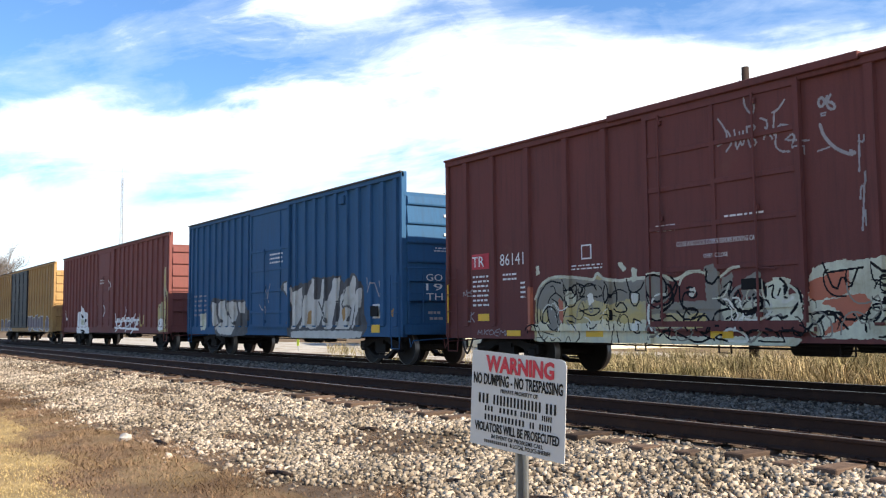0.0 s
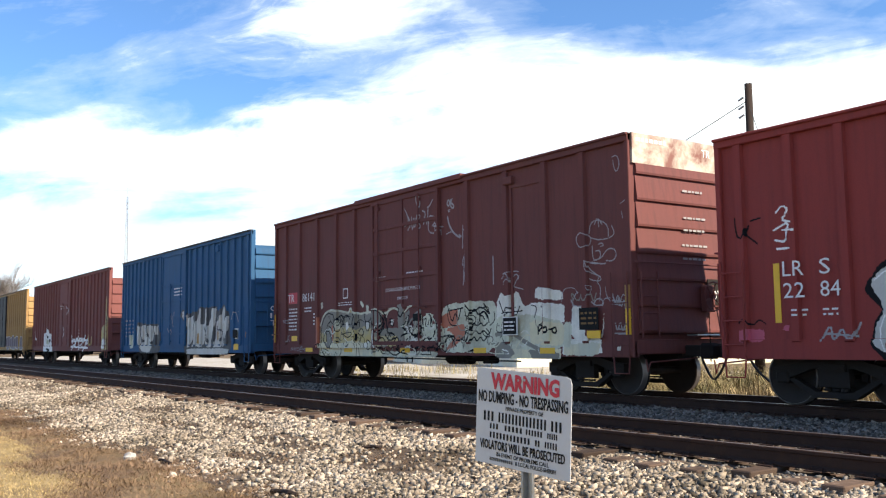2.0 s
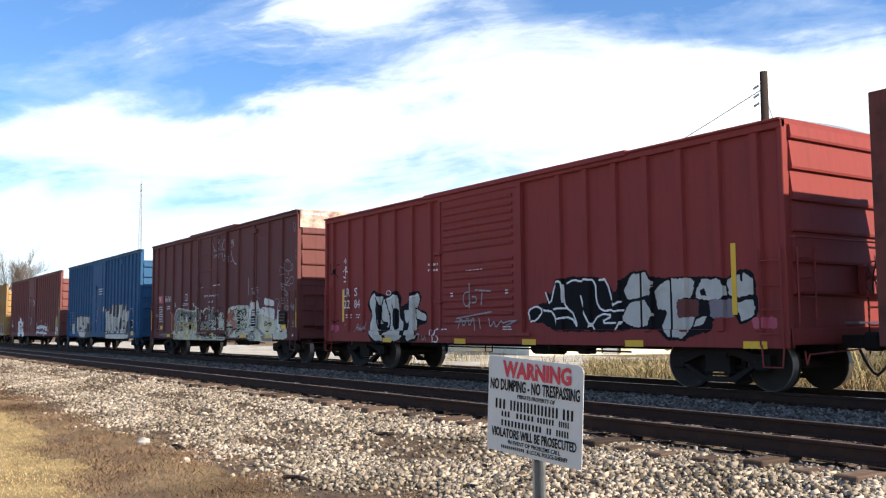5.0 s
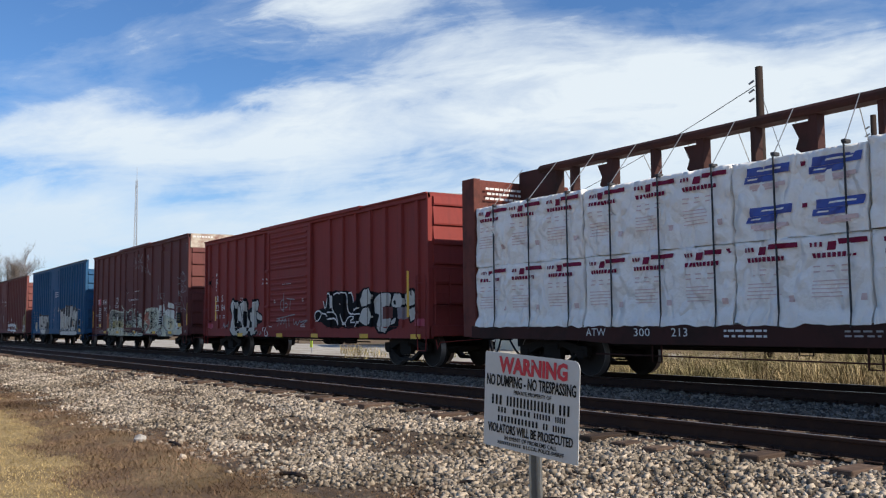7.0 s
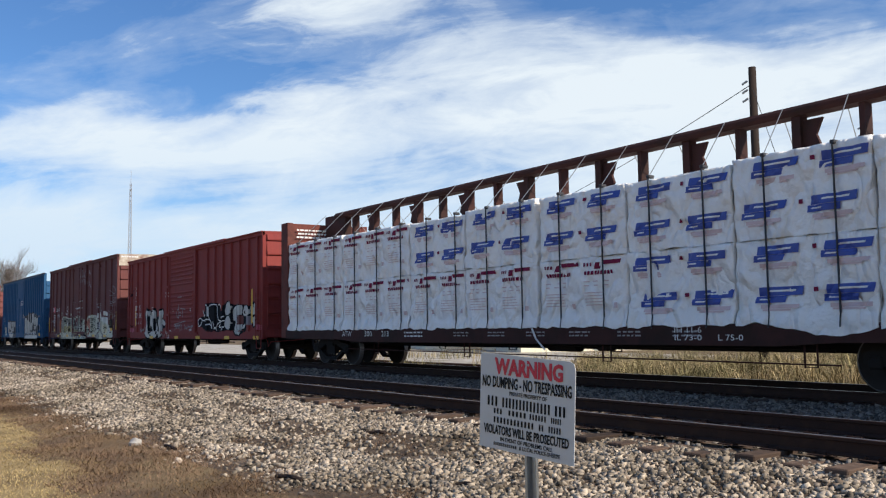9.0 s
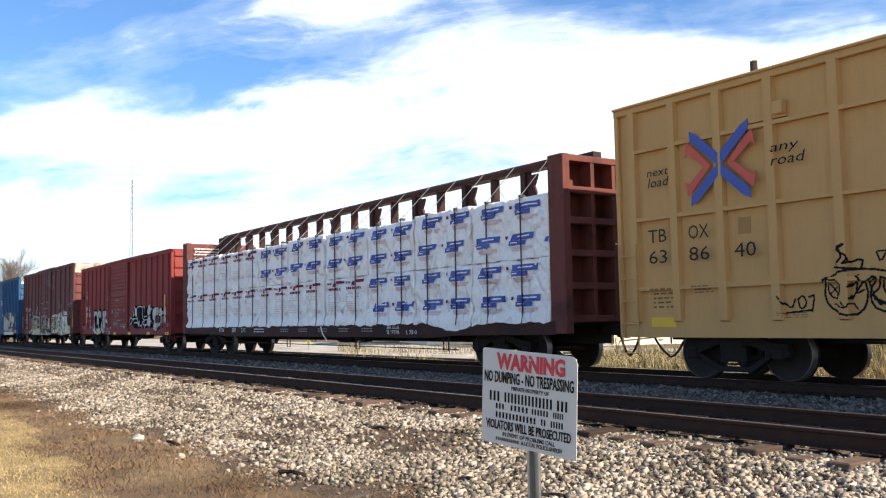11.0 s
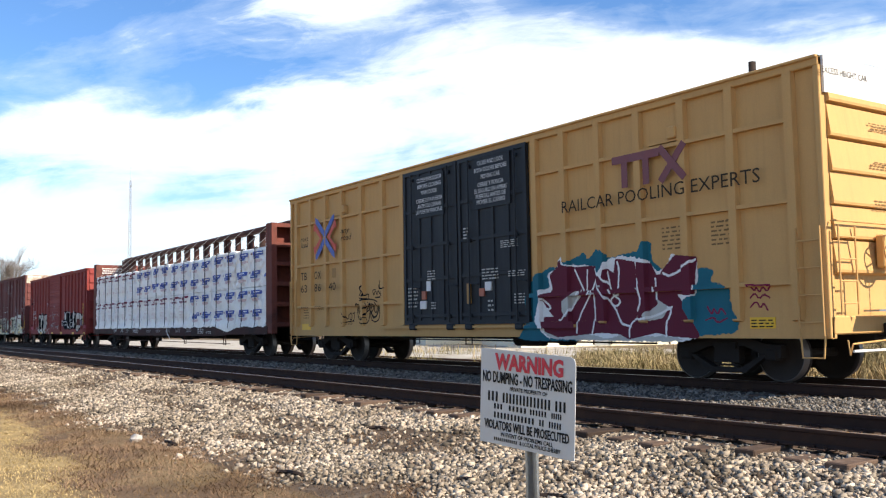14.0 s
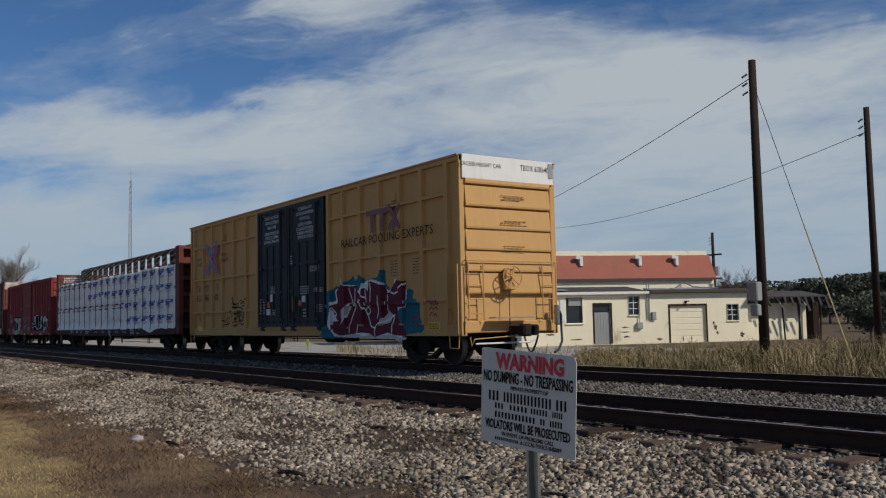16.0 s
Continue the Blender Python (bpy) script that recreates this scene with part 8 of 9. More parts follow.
c.fill("-6.62,1.57 -6.36,1.60 -6.25,1.73 -6.34,2.00 -6.09,2.16 -6.09,2.25 -5.95,2.15 -5.63,2.09 -5.05,2.08 -4.99,1.90 -4.76,1.82 -4.71,2.00 -4.51,1.87 -4.45,2.18 -3.63,2.05 -3.50,1.82 -3.13,1.83 -3.31,1.90 -3.01,2.15 -2.58,2.10 -2.63,1.89 -2.66,1.54 -3.15,1.59 -2.98,1.40 -2.57,0.79 -3.18,0.83 -3.47,0.89 -4.16,0.77 -4.39,0.86 -4.89,0.89 -5.68,0.83 -6.15,0.80 -6.53,0.90 -6.57,1.10 -6.14,1.09 -6.46,1.37", 2, edge=2, rim=0.06)
c.fill("-6.05,1.42 -5.55,1.67 -5.39,1.63 -5.70,1.35 -5.85,1.12", 4, 0.008)
c.fill("-3.79,1.15 -3.45,1.35 -3.48,1.44 -3.20,1.29 -3.35,1.09 -3.72,1.04", 4, 0.008)
c.line(way("-5.63,2.09 -5.37,1.66"), .020, 3)
c.line(way("-5.05,2.08 -4.99,1.90 -4.90,1.64 -4.53,1.32 -4.39,1.01 -4.11,0.95"), .020, 3)
c.line(way("-4.45,2.18 -4.40,2.05 -4.44,1.69"), .020, 3)
c.line(way("-3.98,2.15 -3.85,1.60 -3.78,1.42 -3.91,1.16 -4.15,0.95 -4.16,0.76"), .020, 3)
c.line(way("-5.01,1.90 -5.15,1.65 -5.58,1.09 -5.59,0.83"), .020, 3)
c.line(way("-5.11,1.65 -5.07,1.08 -5.15,0.83"), .020, 3)
c.line(way("-6.14,1.09 -5.90,1.12 -5.46,1.66"), .020, 3)
c.line(way("-4.71,2.00 -4.61,1.57 -4.37,1.44 -4.49,1.32 -4.66,1.39 -4.61,1.51 -4.44,1.56"), .020, 3)
c.line(way("-3.50,1.82 -3.48,1.44"), .020, 3)
c.line(way("-3.95,1.91 -3.84,1.78 -3.91,1.66"), .020, 3)
c.line(way("-3.23,1.29 -3.13,1.23 -3.24,1.06 -3.26,0.77"), .022, 3)
c.line(way("-3.87,1.07 -3.46,1.15 -3.13,1.29"), .022, 3)
c.line(way("-3.31,1.90 -3.13,1.83 -2.57,2.10"), .022, 3)
c.line(way("-6.65,1.54 -6.37,1.36 -6.47,1.30 -6.66,1.41"), .022, 3)
c.line(way("-5.27,2.07 -5.29,1.66"), .018, 3)
c.line(way("-4.96,2.02 -4.68,1.76"), .018, 3)
c.line(way("-4.21,2.21 -3.63,2.12"), .018, 3)
c.line(way("-4.98,1.72 -4.85,1.73"), .016, 4)
c.line(way("-5.16,1.59 -5.03,1.60"), .016, 4)
c.line(way("-2.34,1.27 -2.25,1.13 -2.21,1.26 -2.13,1.13 -2.06,1.26 -1.97,1.15"), .016, 5)
c.line(way("-2.36,1.05 -2.22,1.10 -2.10,0.99 -1.94,1.07"), .016, 5)
c.line(way("-1.45,1.59 -1.37,1.50 -1.34,1.58 -1.28,1.47 -1.22,1.58 -1.14,1.49 -1.08,1.57"), .014, 5)
c.line(way("-1.46,1.40 -1.37,1.48 -1.29,1.37 -1.20,1.46 -1.09,1.39"), .014, 5)
c.line(way("-1.46,1.25 -1.35,1.35 -1.27,1.22 -1.21,1.32 -1.14,1.20"), .014, 5)
c.line(way("-1.47,1.61 -1.02,1.59"), .014, 5)
# the black line drawing and its tags
c.line(way("-14.57,1.62 -14.37,1.72 -14.05,1.76 -13.69,1.73 -13.44,1.64 -13.37,1.40 -13.42,1.19 -13.64,1.11 -13.85,1.20 -13.88,1.45 -13.74,1.62"), .017, 6)
c.line(way("-14.57,1.62 -14.61,1.33 -14.45,1.14 -14.13,1.06 -13.94,1.20 -13.90,1.49 -14.05,1.67"), .017, 6)
c.line(way("-14.50,1.55 -14.36,1.39"), .012, 6)
c.line(way("-14.35,1.54 -14.51,1.40"), .012, 6)
c.line(way("-14.52,1.62 -14.31,1.60 -14.29,1.39 -14.44,1.32 -14.55,1.44 -14.52,1.62"), .012, 6)
c.line(way("-14.37,1.83 -14.22,1.97 -14.35,2.09 -14.17,2.15 -14.33,2.06 -14.13,1.93 -14.27,1.83 -13.95,1.92 -14.00,1.76"), .017, 6)
c.line(way("-14.42,1.80 -13.96,1.75"), .017, 6)
c.line(way("-14.17,1.50 -14.06,1.59 -14.10,1.39 -13.96,1.45"), .016, 6)
c.line(way("-14.16,1.32 -13.97,1.58"), .016, 6)
c.line(way("-13.88,1.56 -13.74,1.66 -13.71,1.48 -13.84,1.38 -13.88,1.56"), .016, 6)
c.line(way("-13.66,1.62 -13.49,1.56 -13.54,1.37 -13.67,1.41 -13.66,1.62"), .016, 6)
c.line(way("-13.80,1.31 -13.63,1.23 -13.47,1.37 -13.43,1.54"), .024, 6)
c.line(way("-13.84,1.38 -13.72,1.23"), .024, 6)
c.line(way("-14.30,1.28 -14.22,1.17 -14.16,1.28 -14.08,1.17"), .012, 6)
c.line(way("-14.44,1.25 -14.26,1.19"), .012, 6)
c.line(way("-13.75,1.98 -13.69,1.83 -13.59,2.00 -13.51,1.84 -13.46,1.99 -13.34,1.85 -13.21,1.99 -13.14,1.82"), .015, 6)
c.line(way("-13.72,2.00 -13.59,2.00"), .015, 6)
c.line(way("-13.17,2.01 -13.02,2.03"), .015, 6)
c.line(way("-13.37,2.23 -13.39,2.03"), .015, 6)
c.line(way("-13.43,2.10 -13.38,2.00 -13.31,2.09"), .015, 6)
c.line(way("-13.60,1.79 -13.26,1.79"), .015, 6)
c.line(way("-15.33,1.31 -15.18,1.19 -15.12,1.34"), .015, 6)
c.line(way("-15.07,1.34 -14.97,1.41 -14.91,1.26 -15.03,1.17 -15.07,1.34"), .015, 6)
c.line(way("-14.87,1.37 -14.77,1.41 -14.83,1.15"), .015, 6)
c.line(way("-15.28,1.13 -14.83,1.17"), .015, 6)
c.line(way("-15.38,1.39 -15.35,1.35"), .015, 6)
c.emit(yellow_car, surf, {1: "tag_teal", 2: "tag_plum", 3: "tag_white", 4: "tag_silver", 5: "print_red", 6: "tag_black"}, (-14.6, -12.9, -1.75),
       ("small black tag", "black line drawing of round faces", "dark plum graffiti letters outlined in white on teal", "small dark red tag"))
# the crossed emblem: blue arms that bend round the middle, red arms on their inner side, each ending in a barb
for sx in (-1, 1):
    for sz in (-1, 1):
        for mat, arm in (("print_blue", ((0.03, -0.02), (0.60, 0.48), (0.62, 0.66), (0.46, 0.58), (0.03, 0.20))),
                         ("tag_red", ((0.16, 0.0), (0.32, 0.0), (0.64, 0.26), (0.74, 0.22), (0.68, 0.48), (0.60, 0.42)))):
            bm = bmesh.new()
            pts = [(-16.39 + sx * u, 3.67 + sz * v) for u, v in arm]
            deep = 0.006 if mat == "print_blue" else 0.008
            profile(bm, pts, "y", -HALF - PROUD - deep - 0.0006 * (sx + 2 * sz), -HALF - PROUD - 0.001)
            part("emblem", bm, M[mat], yellow_car)
level = lambda x, z: np.full(np.shape(x), -HALF - PROUD)
side_text(yellow_car, level, "next", -18.02, 3.66, 0.15, "letter_black", -17.5, 0.2)
side_text(yellow_car, level, "load", -18.0, 3.46, 0.17, "letter_black", -17.5, 0.2)
side_text(yellow_car, level, "any", -15.38, 3.70, 0.15, "letter_black", -14.85, 0.2)
side_text(yellow_car, level, "road", -15.38, 3.48, 0.17, "letter_black", -14.75, 0.2)
for text, x0, x1, z in (("TB", -18.03, -17.6, 2.45), ("OX", -17.1, -16.66, 2.45), ("63", -18.03, -17.6, 2.07), ("86", -17.1, -16.66, 2.07), ("40", -16.15, -15.72, 2.07)):
    side_text(yellow_car, level, text, x0, z, 0.24, "letter_dim", x1)
side_text(yellow_car, level, "RAILCAR POOLING EXPERTS", -5.86, 3.26, 0.24, "letter_dim", -1.1)
for k, (a, b, z0, z1) in enumerate(((-4.4, -3.78, 4.02, 4.17), (-4.16, -4.01, 3.55, 4.17), (-3.84, -3.22, 4.02, 4.17), (-3.62, -3.47, 3.55, 4.17))):
    part("logo_bar", B(a, b, -HALF - PROUD - 0.008 - 0.001 * k, -HALF - PROUD - 0.001, z0, z1), M["plum_letter"], yellow_car)
for a in (-48, 48):
    ob = part("logo_bar", B(-0.42, 0.42, -0.004, 0.004, -0.07, 0.07), M["plum_letter"], yellow_car)
    ob.matrix_basis = pose(-2.92, -HALF - PROUD - 0.010 - 0.00012 * a, 3.86, 0, a, 0)
for i, (text, x0, x1, z) in enumerate((("CLOSE THIS DOOR", -11.25, -10.15, 4.60), ("BEFORE CLOSING", -11.22, -10.18, 4.44), ("MAIN DOOR", -11.05, -10.35, 4.28), ("CIERRE ESTA PUERTA", -11.28, -10.12, 4.08),
                        ("ANTES DE CERRAR", -11.22, -10.18, 3.94), ("LA PUERTA PRINCIPAL", -11.3, -10.12, 3.80), ("CLOSE AND LOCK", -8.68, -7.72, 4.66), ("BOTH DOORS BEFORE", -8.8, -7.6, 4.50),
                        ("MOVING CAR", -8.55, -7.85, 4.34), ("CIERRE Y PONGA", -8.68, -7.72, 4.16), ("EL SEGURO EN AMBAS", -8.8, -7.6, 4.02), ("PUERTAS ANTES DE", -8.75, -7.65, 3.89), ("MOVER EL CARRO", -8.72, -7.68, 3.76))):
    flat_door = side_surface([], 0.2, [(-11.95, -9.58), (-9.52, -6.98)])
    ob = side_text(yellow_car, flat_door, text, x0, z, 0.10, "letter_white", x1)
    ob.location.y = -0.055
for x0, x1, z0, z1 in ((-11.35, -10.1, 3.70, 4.76), (-8.9, -7.52, 3.66, 4.82)):
    part("notice_board", B(x0, x1, -SKIN - 0.114, -SKIN - 0.07, z0, z1), M["door_black"], yellow_car, "flat black notice panel")
for x0, x1, z0, z1, mat in ((-11.12, -10.95, 1.66, 1.86, "tag_orange"), (-10.9, -10.72, 1.86, 2.1, "letter_white"), (-11.2, -10.95, 1.42, 1.62, "letter_white"), (-8.5, -8.28, 1.78, 1.98, "letter_white"),
                            (-8.72, -8.55, 1.66, 1.84, "tag_orange"), (-9.2, -9.08, 1.5, 1.97, "tag_ochre")):
    part("placard", B(x0, x1, -SKIN - 0.115, -SKIN - 0.07, z0, z1), M[mat], yellow_car)
for x0, x1, z0, z1, rows, seed in ((-11.75, -11.3, 1.45, 2.0, 5, 31), (-10.85, -10.5, 2.12, 2.38, 3, 32), (-8.6, -8.0, 2.02, 2.3, 3, 33), (-7.9, -7.3, 2.7, 2.88, 3, 34), (-9.3, -9.08, 3.0, 3.3, 3, 35),
                                   (-7.65, -7.05, 2.05, 2.2, 2, 36), (-7.45, -7.1, 1.45, 1.7, 3, 37), (-10.7, -10.5, 1.4, 1.6, 2, 38), (-8.4, -8.2, 1.3, 1.6, 2, 39)):
    ob = small_print(yellow_car, side_surface([], 0.2, [(-11.95, -9.58), (-9.52, -6.98)]), x0, x1, z0, z1, rows + 1, "tag_silver", seed)
    ob.location.y = -0.04
for x0, x1, z0, z1, rows, seed in ((-18.05, -17.55, 1.25, 1.65, 4, 41), (-17.1, -16.7, 1.5, 1.65, 2, 42), (-3.3, -2.85, 2.3, 2.75, 5, 43), (-2.2, -1.75, 2.3, 2.75, 5, 44), (-15.4, -14.9, 1.05, 1.15, 2, 45)):
    small_print(yellow_car, surf, x0, x1, z0, z1, rows + 1, "letter_faint", seed)
part("clearance_box", B(-16.13, -15.88, -SKIN - 0.006, -SKIN - 0.003, 2.45, 2.73), M["tag_ochre"], yellow_car)
plate(yellow_car, surf, -1.46, -0.98, 0.90, 1.08, "marker_yellow", "warning_label", "yellow stencilled label")
small_print(yellow_car, lambda x, z: np.full(np.shape(x), -SKIN - 0.0435), -1.43, -1.01, 0.91, 1.06, 3, "letter_black", 61)
plate(yellow_car, surf, -18.08, -17.5, 0.92, 1.10, "marker_yellow", "warning_label", "yellow stencilled label")
for x in (-15.2, -2.9):
    part("bracket", B(x - 0.1, x + 0.1, -HALF - 0.08, -SKIN, 4.28, 4.5, bevel=0.02), M["yellow"], yellow_car)
    part("bracket", B(x - 0.6, x + 0.1, -HALF - 0.012, -SKIN, 4.24, 4.29), M["yellow"], yellow_car)


def end_text(car, x, text, y0, y1, z, height, mat):
    ob = writing("lettering", text, height / 0.70, M[mat], car, Matrix.Identity(4), deep=0.0)
    xs = [v.co.x for v in ob.data.vertices]
    k = (y1 - y0) / (max(xs) - min(xs))
    ob.data.transform(Matrix.Diagonal((k, 1, 1, 1)))
    ob.matrix_basis = pose(x, y0 - min(xs) * k, z) @ END


def end_print(car, x, y0, y1, z0, z1, rows, mat, seed):
    rnd = random.Random(seed)
    bm = bmesh.new()
    h = (z1 - z0) / rows
    for r in range(rows):
        a, b = y0 + rnd.uniform(0, 0.15), y1 - rnd.uniform(0, 0.15)
        y = a
        while y < b:
            w = rnd.uniform(0.05, 0.14)
            z = z1 - (r + 0.75) * h
            bm.faces.new([bm.verts.new(v) for v in ((x, y, z), (x, y + w, z), (x, y + w, z + h * 0.45), (x, y, z + h * 0.45))])
            y += w + 0.03
    tagged(part("stencil_block", bm, M[mat], car), kind="stuff")


end_text(yellow_car, 0.052, "EXCESS HEIGHT CAR", -1.47, -0.25, 4.80, 0.10, "letter_dim")
end_text(yellow_car, 0.052, "TBOX 638640", 0.35, 1.28, 4.80, 0.14, "letter_black")
for z, seed in ((4.02, 51), (3.40, 52), (2.78, 53)):
    end_print(yellow_car, 0.068, -0.35, 0.45, z - 0.02, z + 0.13, 3, "letter_faint", seed)
part("end_plate", B(0.047, 0.06, 1.26, 1.41, 4.66, 5.04), M["steel"], yellow_car, "grey metal corner plate")
bm = bmesh.new()
path_rod(bm, [(0.25, 1.30, 1.35), (0.32, 1.32, 1.2), (0.30, 1.33, 0.85), (0.35, 1.3, 0.55), (0.45, 1.1, 0.35), (0.75, 0.7, 0.30)], 0.03, 7)
part("rear_hose", bm, M["strap"], yellow_car, "black hose at the rear coupler")
part("rear_device", B(0.14, 0.30, 1.22, 1.34, 0.95, 1.45, bevel=0.03), M["steel"], yellow_car, "blue-grey end-of-train device")
bm = bmesh.new()
path_rod(bm, [(0.2, -1.25, 0.55), (0.2, 0.4, 0.55), (0.24, 0.55, 0.62)], 0.022, 6)
part("uncoupling_bar", bm, M["letter_white"], yellow_car, "pale uncoupling bar")
end_text(brown_car, 0.052, "TR", 0.55, 0.80, 4.70, 0.16, "letter_white")
end_print(brown_car, 0.052, -1.40, -0.4, 4.78, 4.94, 1, "letter_white", 61)
end_print(brown_car, 0.052, 0.85, 1.2, 4.70, 4.86, 1, "letter_white", 62)
for z, seed in ((3.95, 63), (3.42, 64), (3.18, 65), (2.88, 66), (2.62, 67)):
    end_print(brown_car, 0.068, -0.15, 0.55, z - 0.03, z + 0.06, 1, "chalk", seed)
part("end_board", B(0.05, 0.08, 0.55, 1.15, 1.75, 2.25), M["under"], brown_car)
end_text(brown_car, 0.083, "love", 0.58, 1.12, 1.85, 0.28, "letter_white")
for z in (3.35, 3.85):
    end_print(blue_car, 0.068, -0.35, 0.6, z, z + 0.16, 1, "letter_white", 70)
for text, z in (("GO", 2.20), ("19", 1.95), ("TH", 1.70)):
    end_text(blue_car, 0.072, text, -0.80, -0.28, z, 0.18, "letter_white")
end_print(blue_car, 0.068, -0.75, -0.3, 1.15, 1.45, 2, "chalk", 72)
end_print(blue_car, 0.068, -0.55, 0.3, 2.95, 3.1, 2, "letter_white", 71)

# blue box car
posts = [-0.35 - k * 0.66 for k in range(10)] + [-10.0 - k * 0.62 for k in range(9)] + [-15.45]
surf = side_surface(posts, 0.2, [(-9.65, -6.62)], [1.5, 2.2], [-7.3])
c = Canvas(-15.7, -0.2, 0.68, 3.0, 0.018, 31)
c.fill("-7.29,2.29 -6.91,2.51 -6.58,2.17 -5.95,2.38 -5.63,2.32 -5.03,2.52 -4.45,2.45 -3.61,2.50 -3.07,2.22 -2.72,2.54 -2.30,2.39 -2.05,2.01 -2.05,1.36 -1.81,1.03 -2.05,0.74 -6.78,0.68 -6.89,1.04 -6.57,1.60 -6.80,1.98", 4)
c.fill("-7.07,2.37 -6.76,2.44 -6.47,2.07 -5.84,2.23 -5.74,2.32 -5.63,1.58 -6.35,0.90 -6.57,0.85 -6.40,1.50", 1, edge=4, rim=0.05)
c.fill("-5.63,1.86 -5.13,2.43 -4.89,2.47 -4.93,1.84 -4.63,1.83 -4.54,2.36 -4.26,2.44 -4.31,1.74 -4.73,1.03 -5.12,0.94 -5.72,1.03 -6.03,0.94 -5.73,1.40", 1, edge=4, rim=0.05)
c.fill("-4.25,1.73 -3.70,2.41 -3.39,2.44 -3.51,1.80 -3.78,1.03 -4.25,0.86 -4.44,1.21", 1, edge=4, rim=0.05)
c.fill("-3.42,1.89 -2.90,2.13 -2.64,2.47 -2.35,2.35 -2.47,1.78 -2.72,1.03 -3.24,0.78 -3.69,0.86 -3.42,1.37", 1, edge=4, rim=0.05)
c.fill("-2.38,2.02 -2.13,2.10 -2.22,1.52 -2.55,1.03 -2.72,0.95", 1, edge=4, rim=0.05)
c.fill("-5.42,1.49 -5.08,1.53 -5.16,1.12 -5.52,1.08", 7)
c.fill("-3.33,1.54 -2.98,1.58 -2.98,1.20 -3.25,1.16", 7)
c.fill("-6.57,0.90 -2.05,0.91 -2.22,0.70 -6.56,0.66", 1, edge=4, rim=0.05)
c.line(way("-5.73,1.86 -5.73,1.17"), .03, 4)
c.line(way("-4.73,1.75 -4.15,1.03 -4.35,1.56 -4.63,1.03"), .03, 4)
c.line(way("-2.98,2.04 -3.42,1.54 -2.72,1.62 -2.89,1.20"), .03, 4)
c.fill("-13.65,1.84 -13.13,2.11 -12.38,2.03 -11.52,1.96 -10.29,1.98 -9.83,1.55 -10.00,0.73 -12.05,0.67 -12.93,0.71 -13.26,1.27", 4)
c.fill("-13.46,1.95 -12.97,1.94 -12.96,1.49 -12.64,1.05 -12.94,0.88 -13.32,1.38", 1, edge=4, rim=0.05)
c.fill("-12.81,1.60 -12.52,1.93 -11.94,2.02 -11.93,1.69 -11.50,1.37 -11.07,1.04 -11.48,0.72 -12.64,0.77 -12.94,1.05 -12.21,1.21", 1, edge=4, rim=0.05)
c.fill("-11.80,1.91 -11.10,1.95 -10.89,1.46 -11.21,1.15 -11.73,1.48", 1, edge=4, rim=0.05)
c.fill("-10.74,1.88 -10.21,1.89 -10.14,1.46 -10.54,1.51 -10.68,1.67", 1, edge=4, rim=0.05)
c.line(way("-8.41,2.38 -8.16,1.82"), .02, 5)
c.line(way("-8.05,2.41 -8.28,1.93"), .02, 5)
c.line(way("-8.88,1.74 -8.63,1.54 -8.44,1.73 -8.34,1.48"), .02, 5)
c.fill("-14.52,1.51 -13.95,1.56 -13.93,0.93 -14.50,0.88", 2)
c.line(way("-1.89,2.33 -1.81,1.84 -1.56,2.32 -1.25,1.83"), .02, 5)
c.line(way("-1.25,2.23 -1.10,1.82"), .02, 5)
c.fill("-0.64,1.46 -0.38,1.49 -0.42,1.30 -0.61,1.26", 7)
c.emit(blue_car, surf, {1: "tag_silver", 2: "tag_mint", 4: "tag_smoke", 5: "chalk", 7: "tag_ochre"}, (-9.7, -1.9), ("grey graffiti letters outlined in black", "tall grey spiked graffiti letters", "faint chalk marks"))
plate(blue_car, surf, -1.62, -1.12, 1.24, 1.62, "letter_white", "data_panel", "black data panel with a white frame")
part("panel_fill", B(-1.57, -1.17, -HALF - 0.022, -HALF - 0.004, 1.29, 1.57), M["letter_black"], blue_car)
plate(blue_car, surf, -1.6, -1.17, 0.86, 1.07, "marker_yellow", "warning_label", "yellow stencilled label")
small_print(blue_car, surf, -8.1, -7.1, 3.05, 3.45, 3, "letter_white", 81)
small_print(blue_car, surf, -15.2, -14.0, 1.4, 2.3, 5, "chalk", 82)
part("bracket", B(-3.3, -3.0, -HALF - 0.06, -SKIN, 4.5, 4.75, bevel=0.02), M["blue"], blue_car)

# faded red box car
posts = [-0.3 - k * 0.72 for k in range(11)] + [-11.6 - k * 0.72 for k in range(10)] + [-18.5]
surf = side_surface(posts, 0.2, [(-11.2, -8.25)], [1.5, 2.2], [-9.0])
c = Canvas(-18.7, -0.1, 0.70, 4.6, 0.025, 41)
c.fill("-15.67,0.65 -15.62,1.43 -15.23,1.84 -14.70,1.94 -14.56,2.25 -14.21,1.93 -13.39,1.77 -13.02,1.21 -12.97,0.66", 1)
c.line(way("-14.52,1.73 -14.34,1.58"), .05, 4)
c.line(way("-14.72,0.86 -13.70,0.81 -14.50,0.71"), .05, 4)
c.line(way("-13.67,1.42 -13.74,1.22"), .05, 4)
c.fill("-14.66,1.53 -13.95,1.37 -14.13,1.12 -14.76,1.22", 5)
c.line(way("-8.13,1.65 -7.74,0.78 -7.47,1.60 -6.94,0.83 -6.68,1.64 -6.16,0.79 -5.91,1.67 -5.41,0.83 -5.16,1.62 -4.67,0.84 -4.42,1.44"), .05, 1)
c.line(way("-8.10,1.29 -4.27,1.35"), .05, 1)
c.line(way("-8.08,1.01 -4.25,0.92"), .05, 1)
c.line(way("-6.25,2.07 -6.07,1.72"), .05, 1)
c.line(way("-7.91,0.83 -6.97,1.28 -6.37,1.63"), .04, 1)
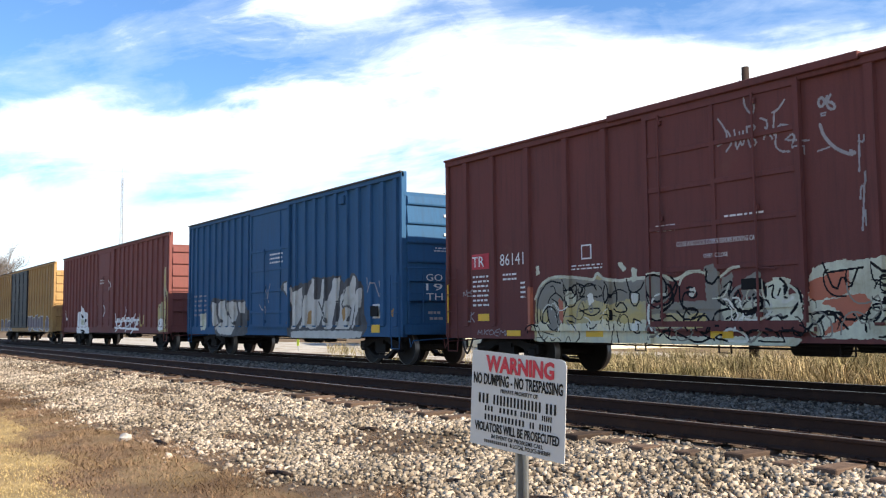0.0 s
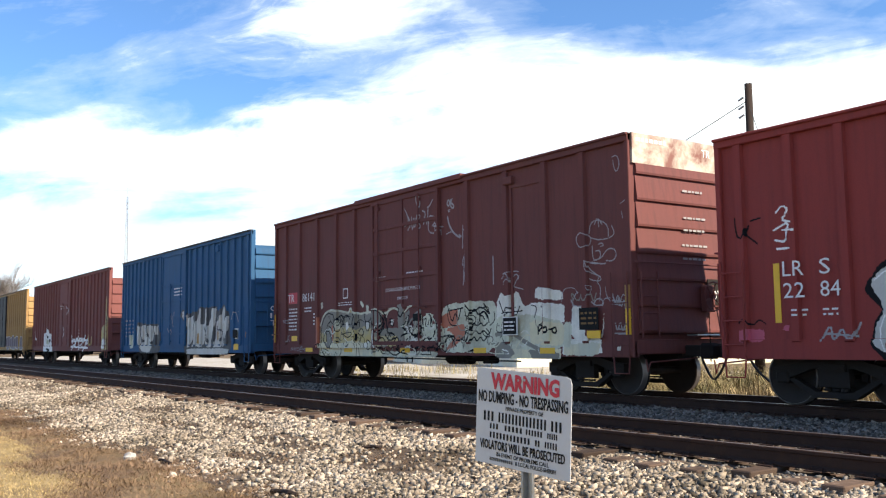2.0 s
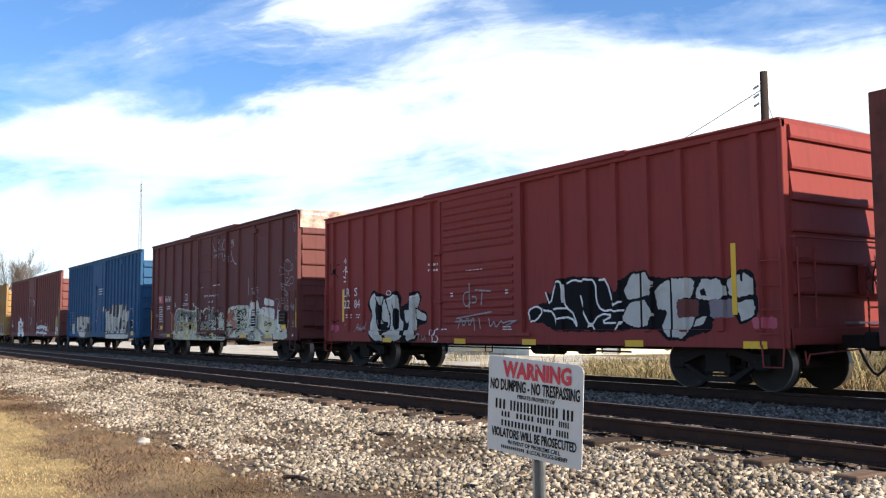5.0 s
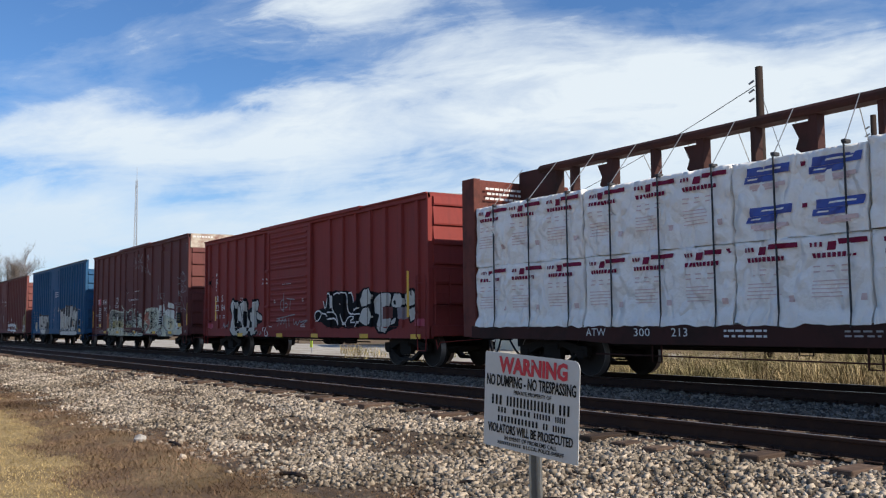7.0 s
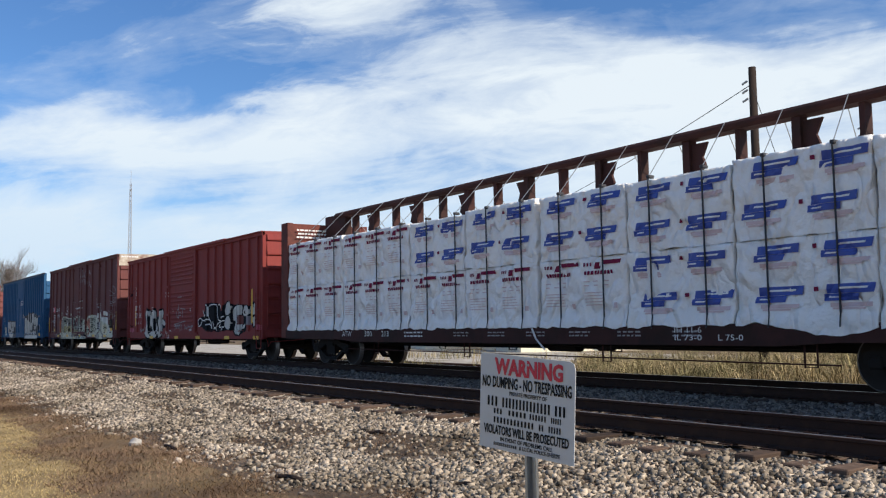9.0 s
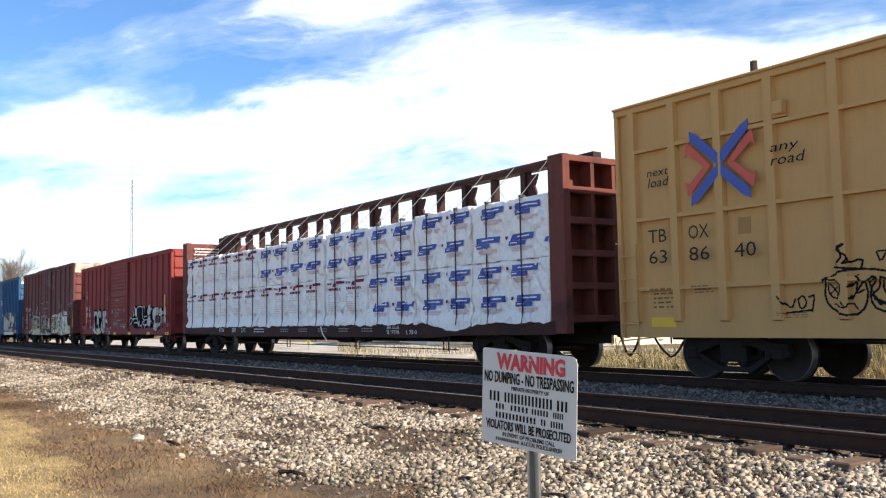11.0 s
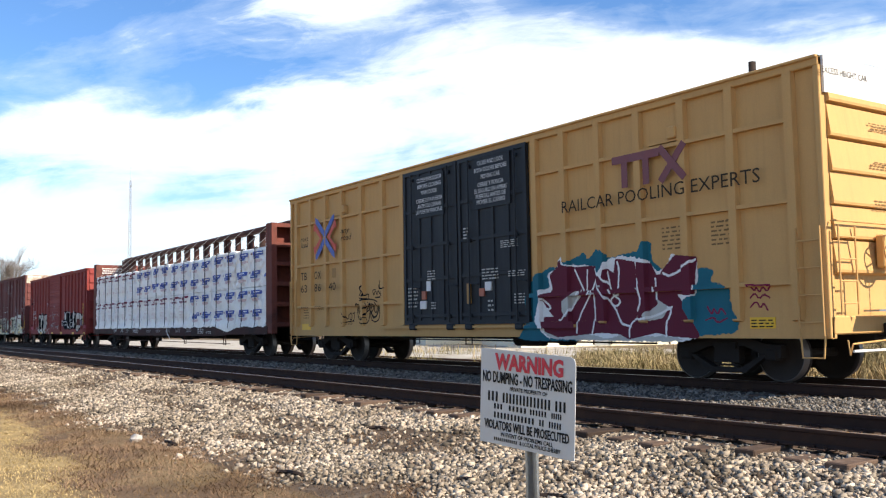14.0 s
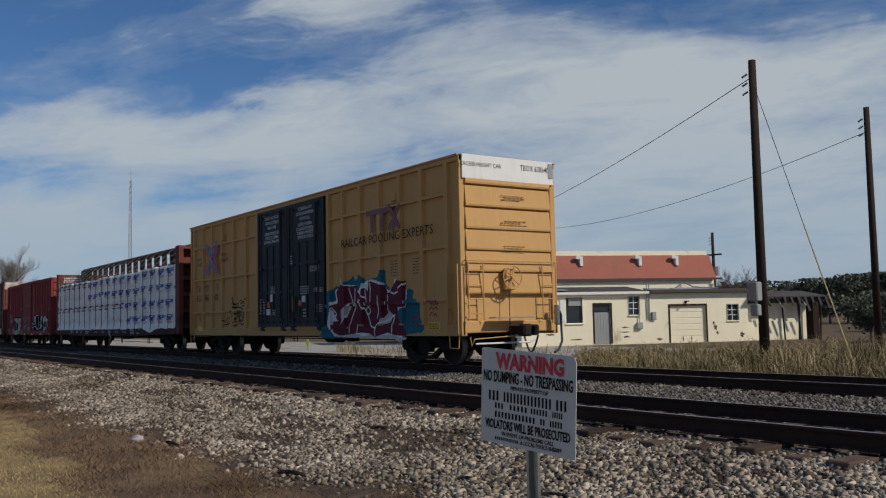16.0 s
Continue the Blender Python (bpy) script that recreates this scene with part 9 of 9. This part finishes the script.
c.line(way("-6.32,0.83 -5.44,1.36 -4.58,1.61"), .04, 1)
c.line(way("-5.40,0.75 -4.40,1.18"), .04, 1)
c.fill("-0.80,3.56 -0.43,3.58 -0.39,2.75 -0.01,2.26 0.23,2.25 0.30,0.85 -1.54,0.80 -1.60,1.98 -0.85,2.04", 3)
c.fill("-1.52,1.33 -0.82,1.40 -0.74,0.93 -1.41,0.85", 1)
c.line(way("-0.38,2.51 -0.22,1.71 -0.43,1.01"), .05, 4)
c.line(way("-1.34,1.89 -1.07,1.57 -1.36,1.17"), .05, 4)
c.line(way("-4.00,1.60 -3.83,1.09"), .06, 3)
c.line(way("-3.58,1.51 -3.64,1.18"), .06, 3)
c.line(way("-18.11,1.99 -17.96,1.45"), .03, 1)
c.line(way("-9.27,3.36 -8.75,3.15 -9.06,2.88"), .03, 1)
c.line(way("-10.05,2.15 -9.68,1.86 -10.07,1.58"), .03, 1)
c.emit(dull_red_car, surf, {1: "tag_white", 3: "tag_straw", 4: "tag_black", 5: "tag_mint"}, (-12.5, -2.6), ("white hooded figure in spray paint", "white scrawled graffiti", "yellowish sprayed patch"))
small_print(dull_red_car, surf, -10.8, -10.0, 3.2, 3.5, 2, "letter_white", 83)

# weathered tan box car
surf = side_surface([-0.3 - k * 0.8 for k in range(10)] + [-14.2 - k * 0.8 for k in range(6)], 0.2, [(-13.6, -8.0)])
c = Canvas(-18.6, -0.2, 0.76, 2.2, 0.03, 51)
c.piece("SERO", -7.8, -1.0, 0.78, 1.7, 0.2, 1, 4, 0.06, 0.1)
c.piece("SEK", -18.0, -13.7, 0.78, 1.6, 0.2, 1, 4, 0.06, 0.1)
c.emit(tan_car, surf, {1: "tag_mauve", 4: "tag_silver"}, (-9.0,), ("dull mauve graffiti",))

# flat car lettering
surf = lambda x, z: np.full(np.shape(x), -HALF)
for text, x0, x1 in (("ATW", -19.05, -18.5), ("300", -17.76, -17.36), ("213", -16.85, -16.48)):
    side_text(beam_car, surf, text, x0, 0.85, 0.15, "letter_white", x1)
small_print(beam_car, surf, -15.7, -14.85, 0.82, 1.0, 2, "letter_white", 91)
for text, x0, x1, z in (("IH 11-6", -6.7, -6.1, 0.92), ("IL 73-0", -6.7, -6.1, 0.79), ("L 75-0", -5.75, -5.25, 0.79)):
    side_text(beam_car, surf, text, x0, z, 0.10, "letter_white", x1)
for k in range(6):
    small_print(beam_car, surf, -13.5 + k * 1.35, -12.9 + k * 1.35, 0.84, 0.98, 2, "chalk", 92 + k)
end_print(beam_car, -22.9 + 0.18, -1.2, 0.2, 4.0, 4.35, 3, "letter_white", 97)


# ---------------------------------------------------------------- motion
def train_at(t):
    return float(np.interp(t, [r[0] for r in TRAIN], [r[1] for r in TRAIN]))


def motions():
    for car, offset in CARS:
        walk(car, [(t, pose(s + offset, FAR_TRACK, 0)) for t, s in TRAIN])
    times = [k * 0.125 for k in range(129)]
    for w, x in WHEELSETS:
        walk(w, [(t, pose(x, 0, WHEEL, 0, math.degrees((train_at(t) - train_at(0)) / WHEEL), 0)) for t in times])


motions()
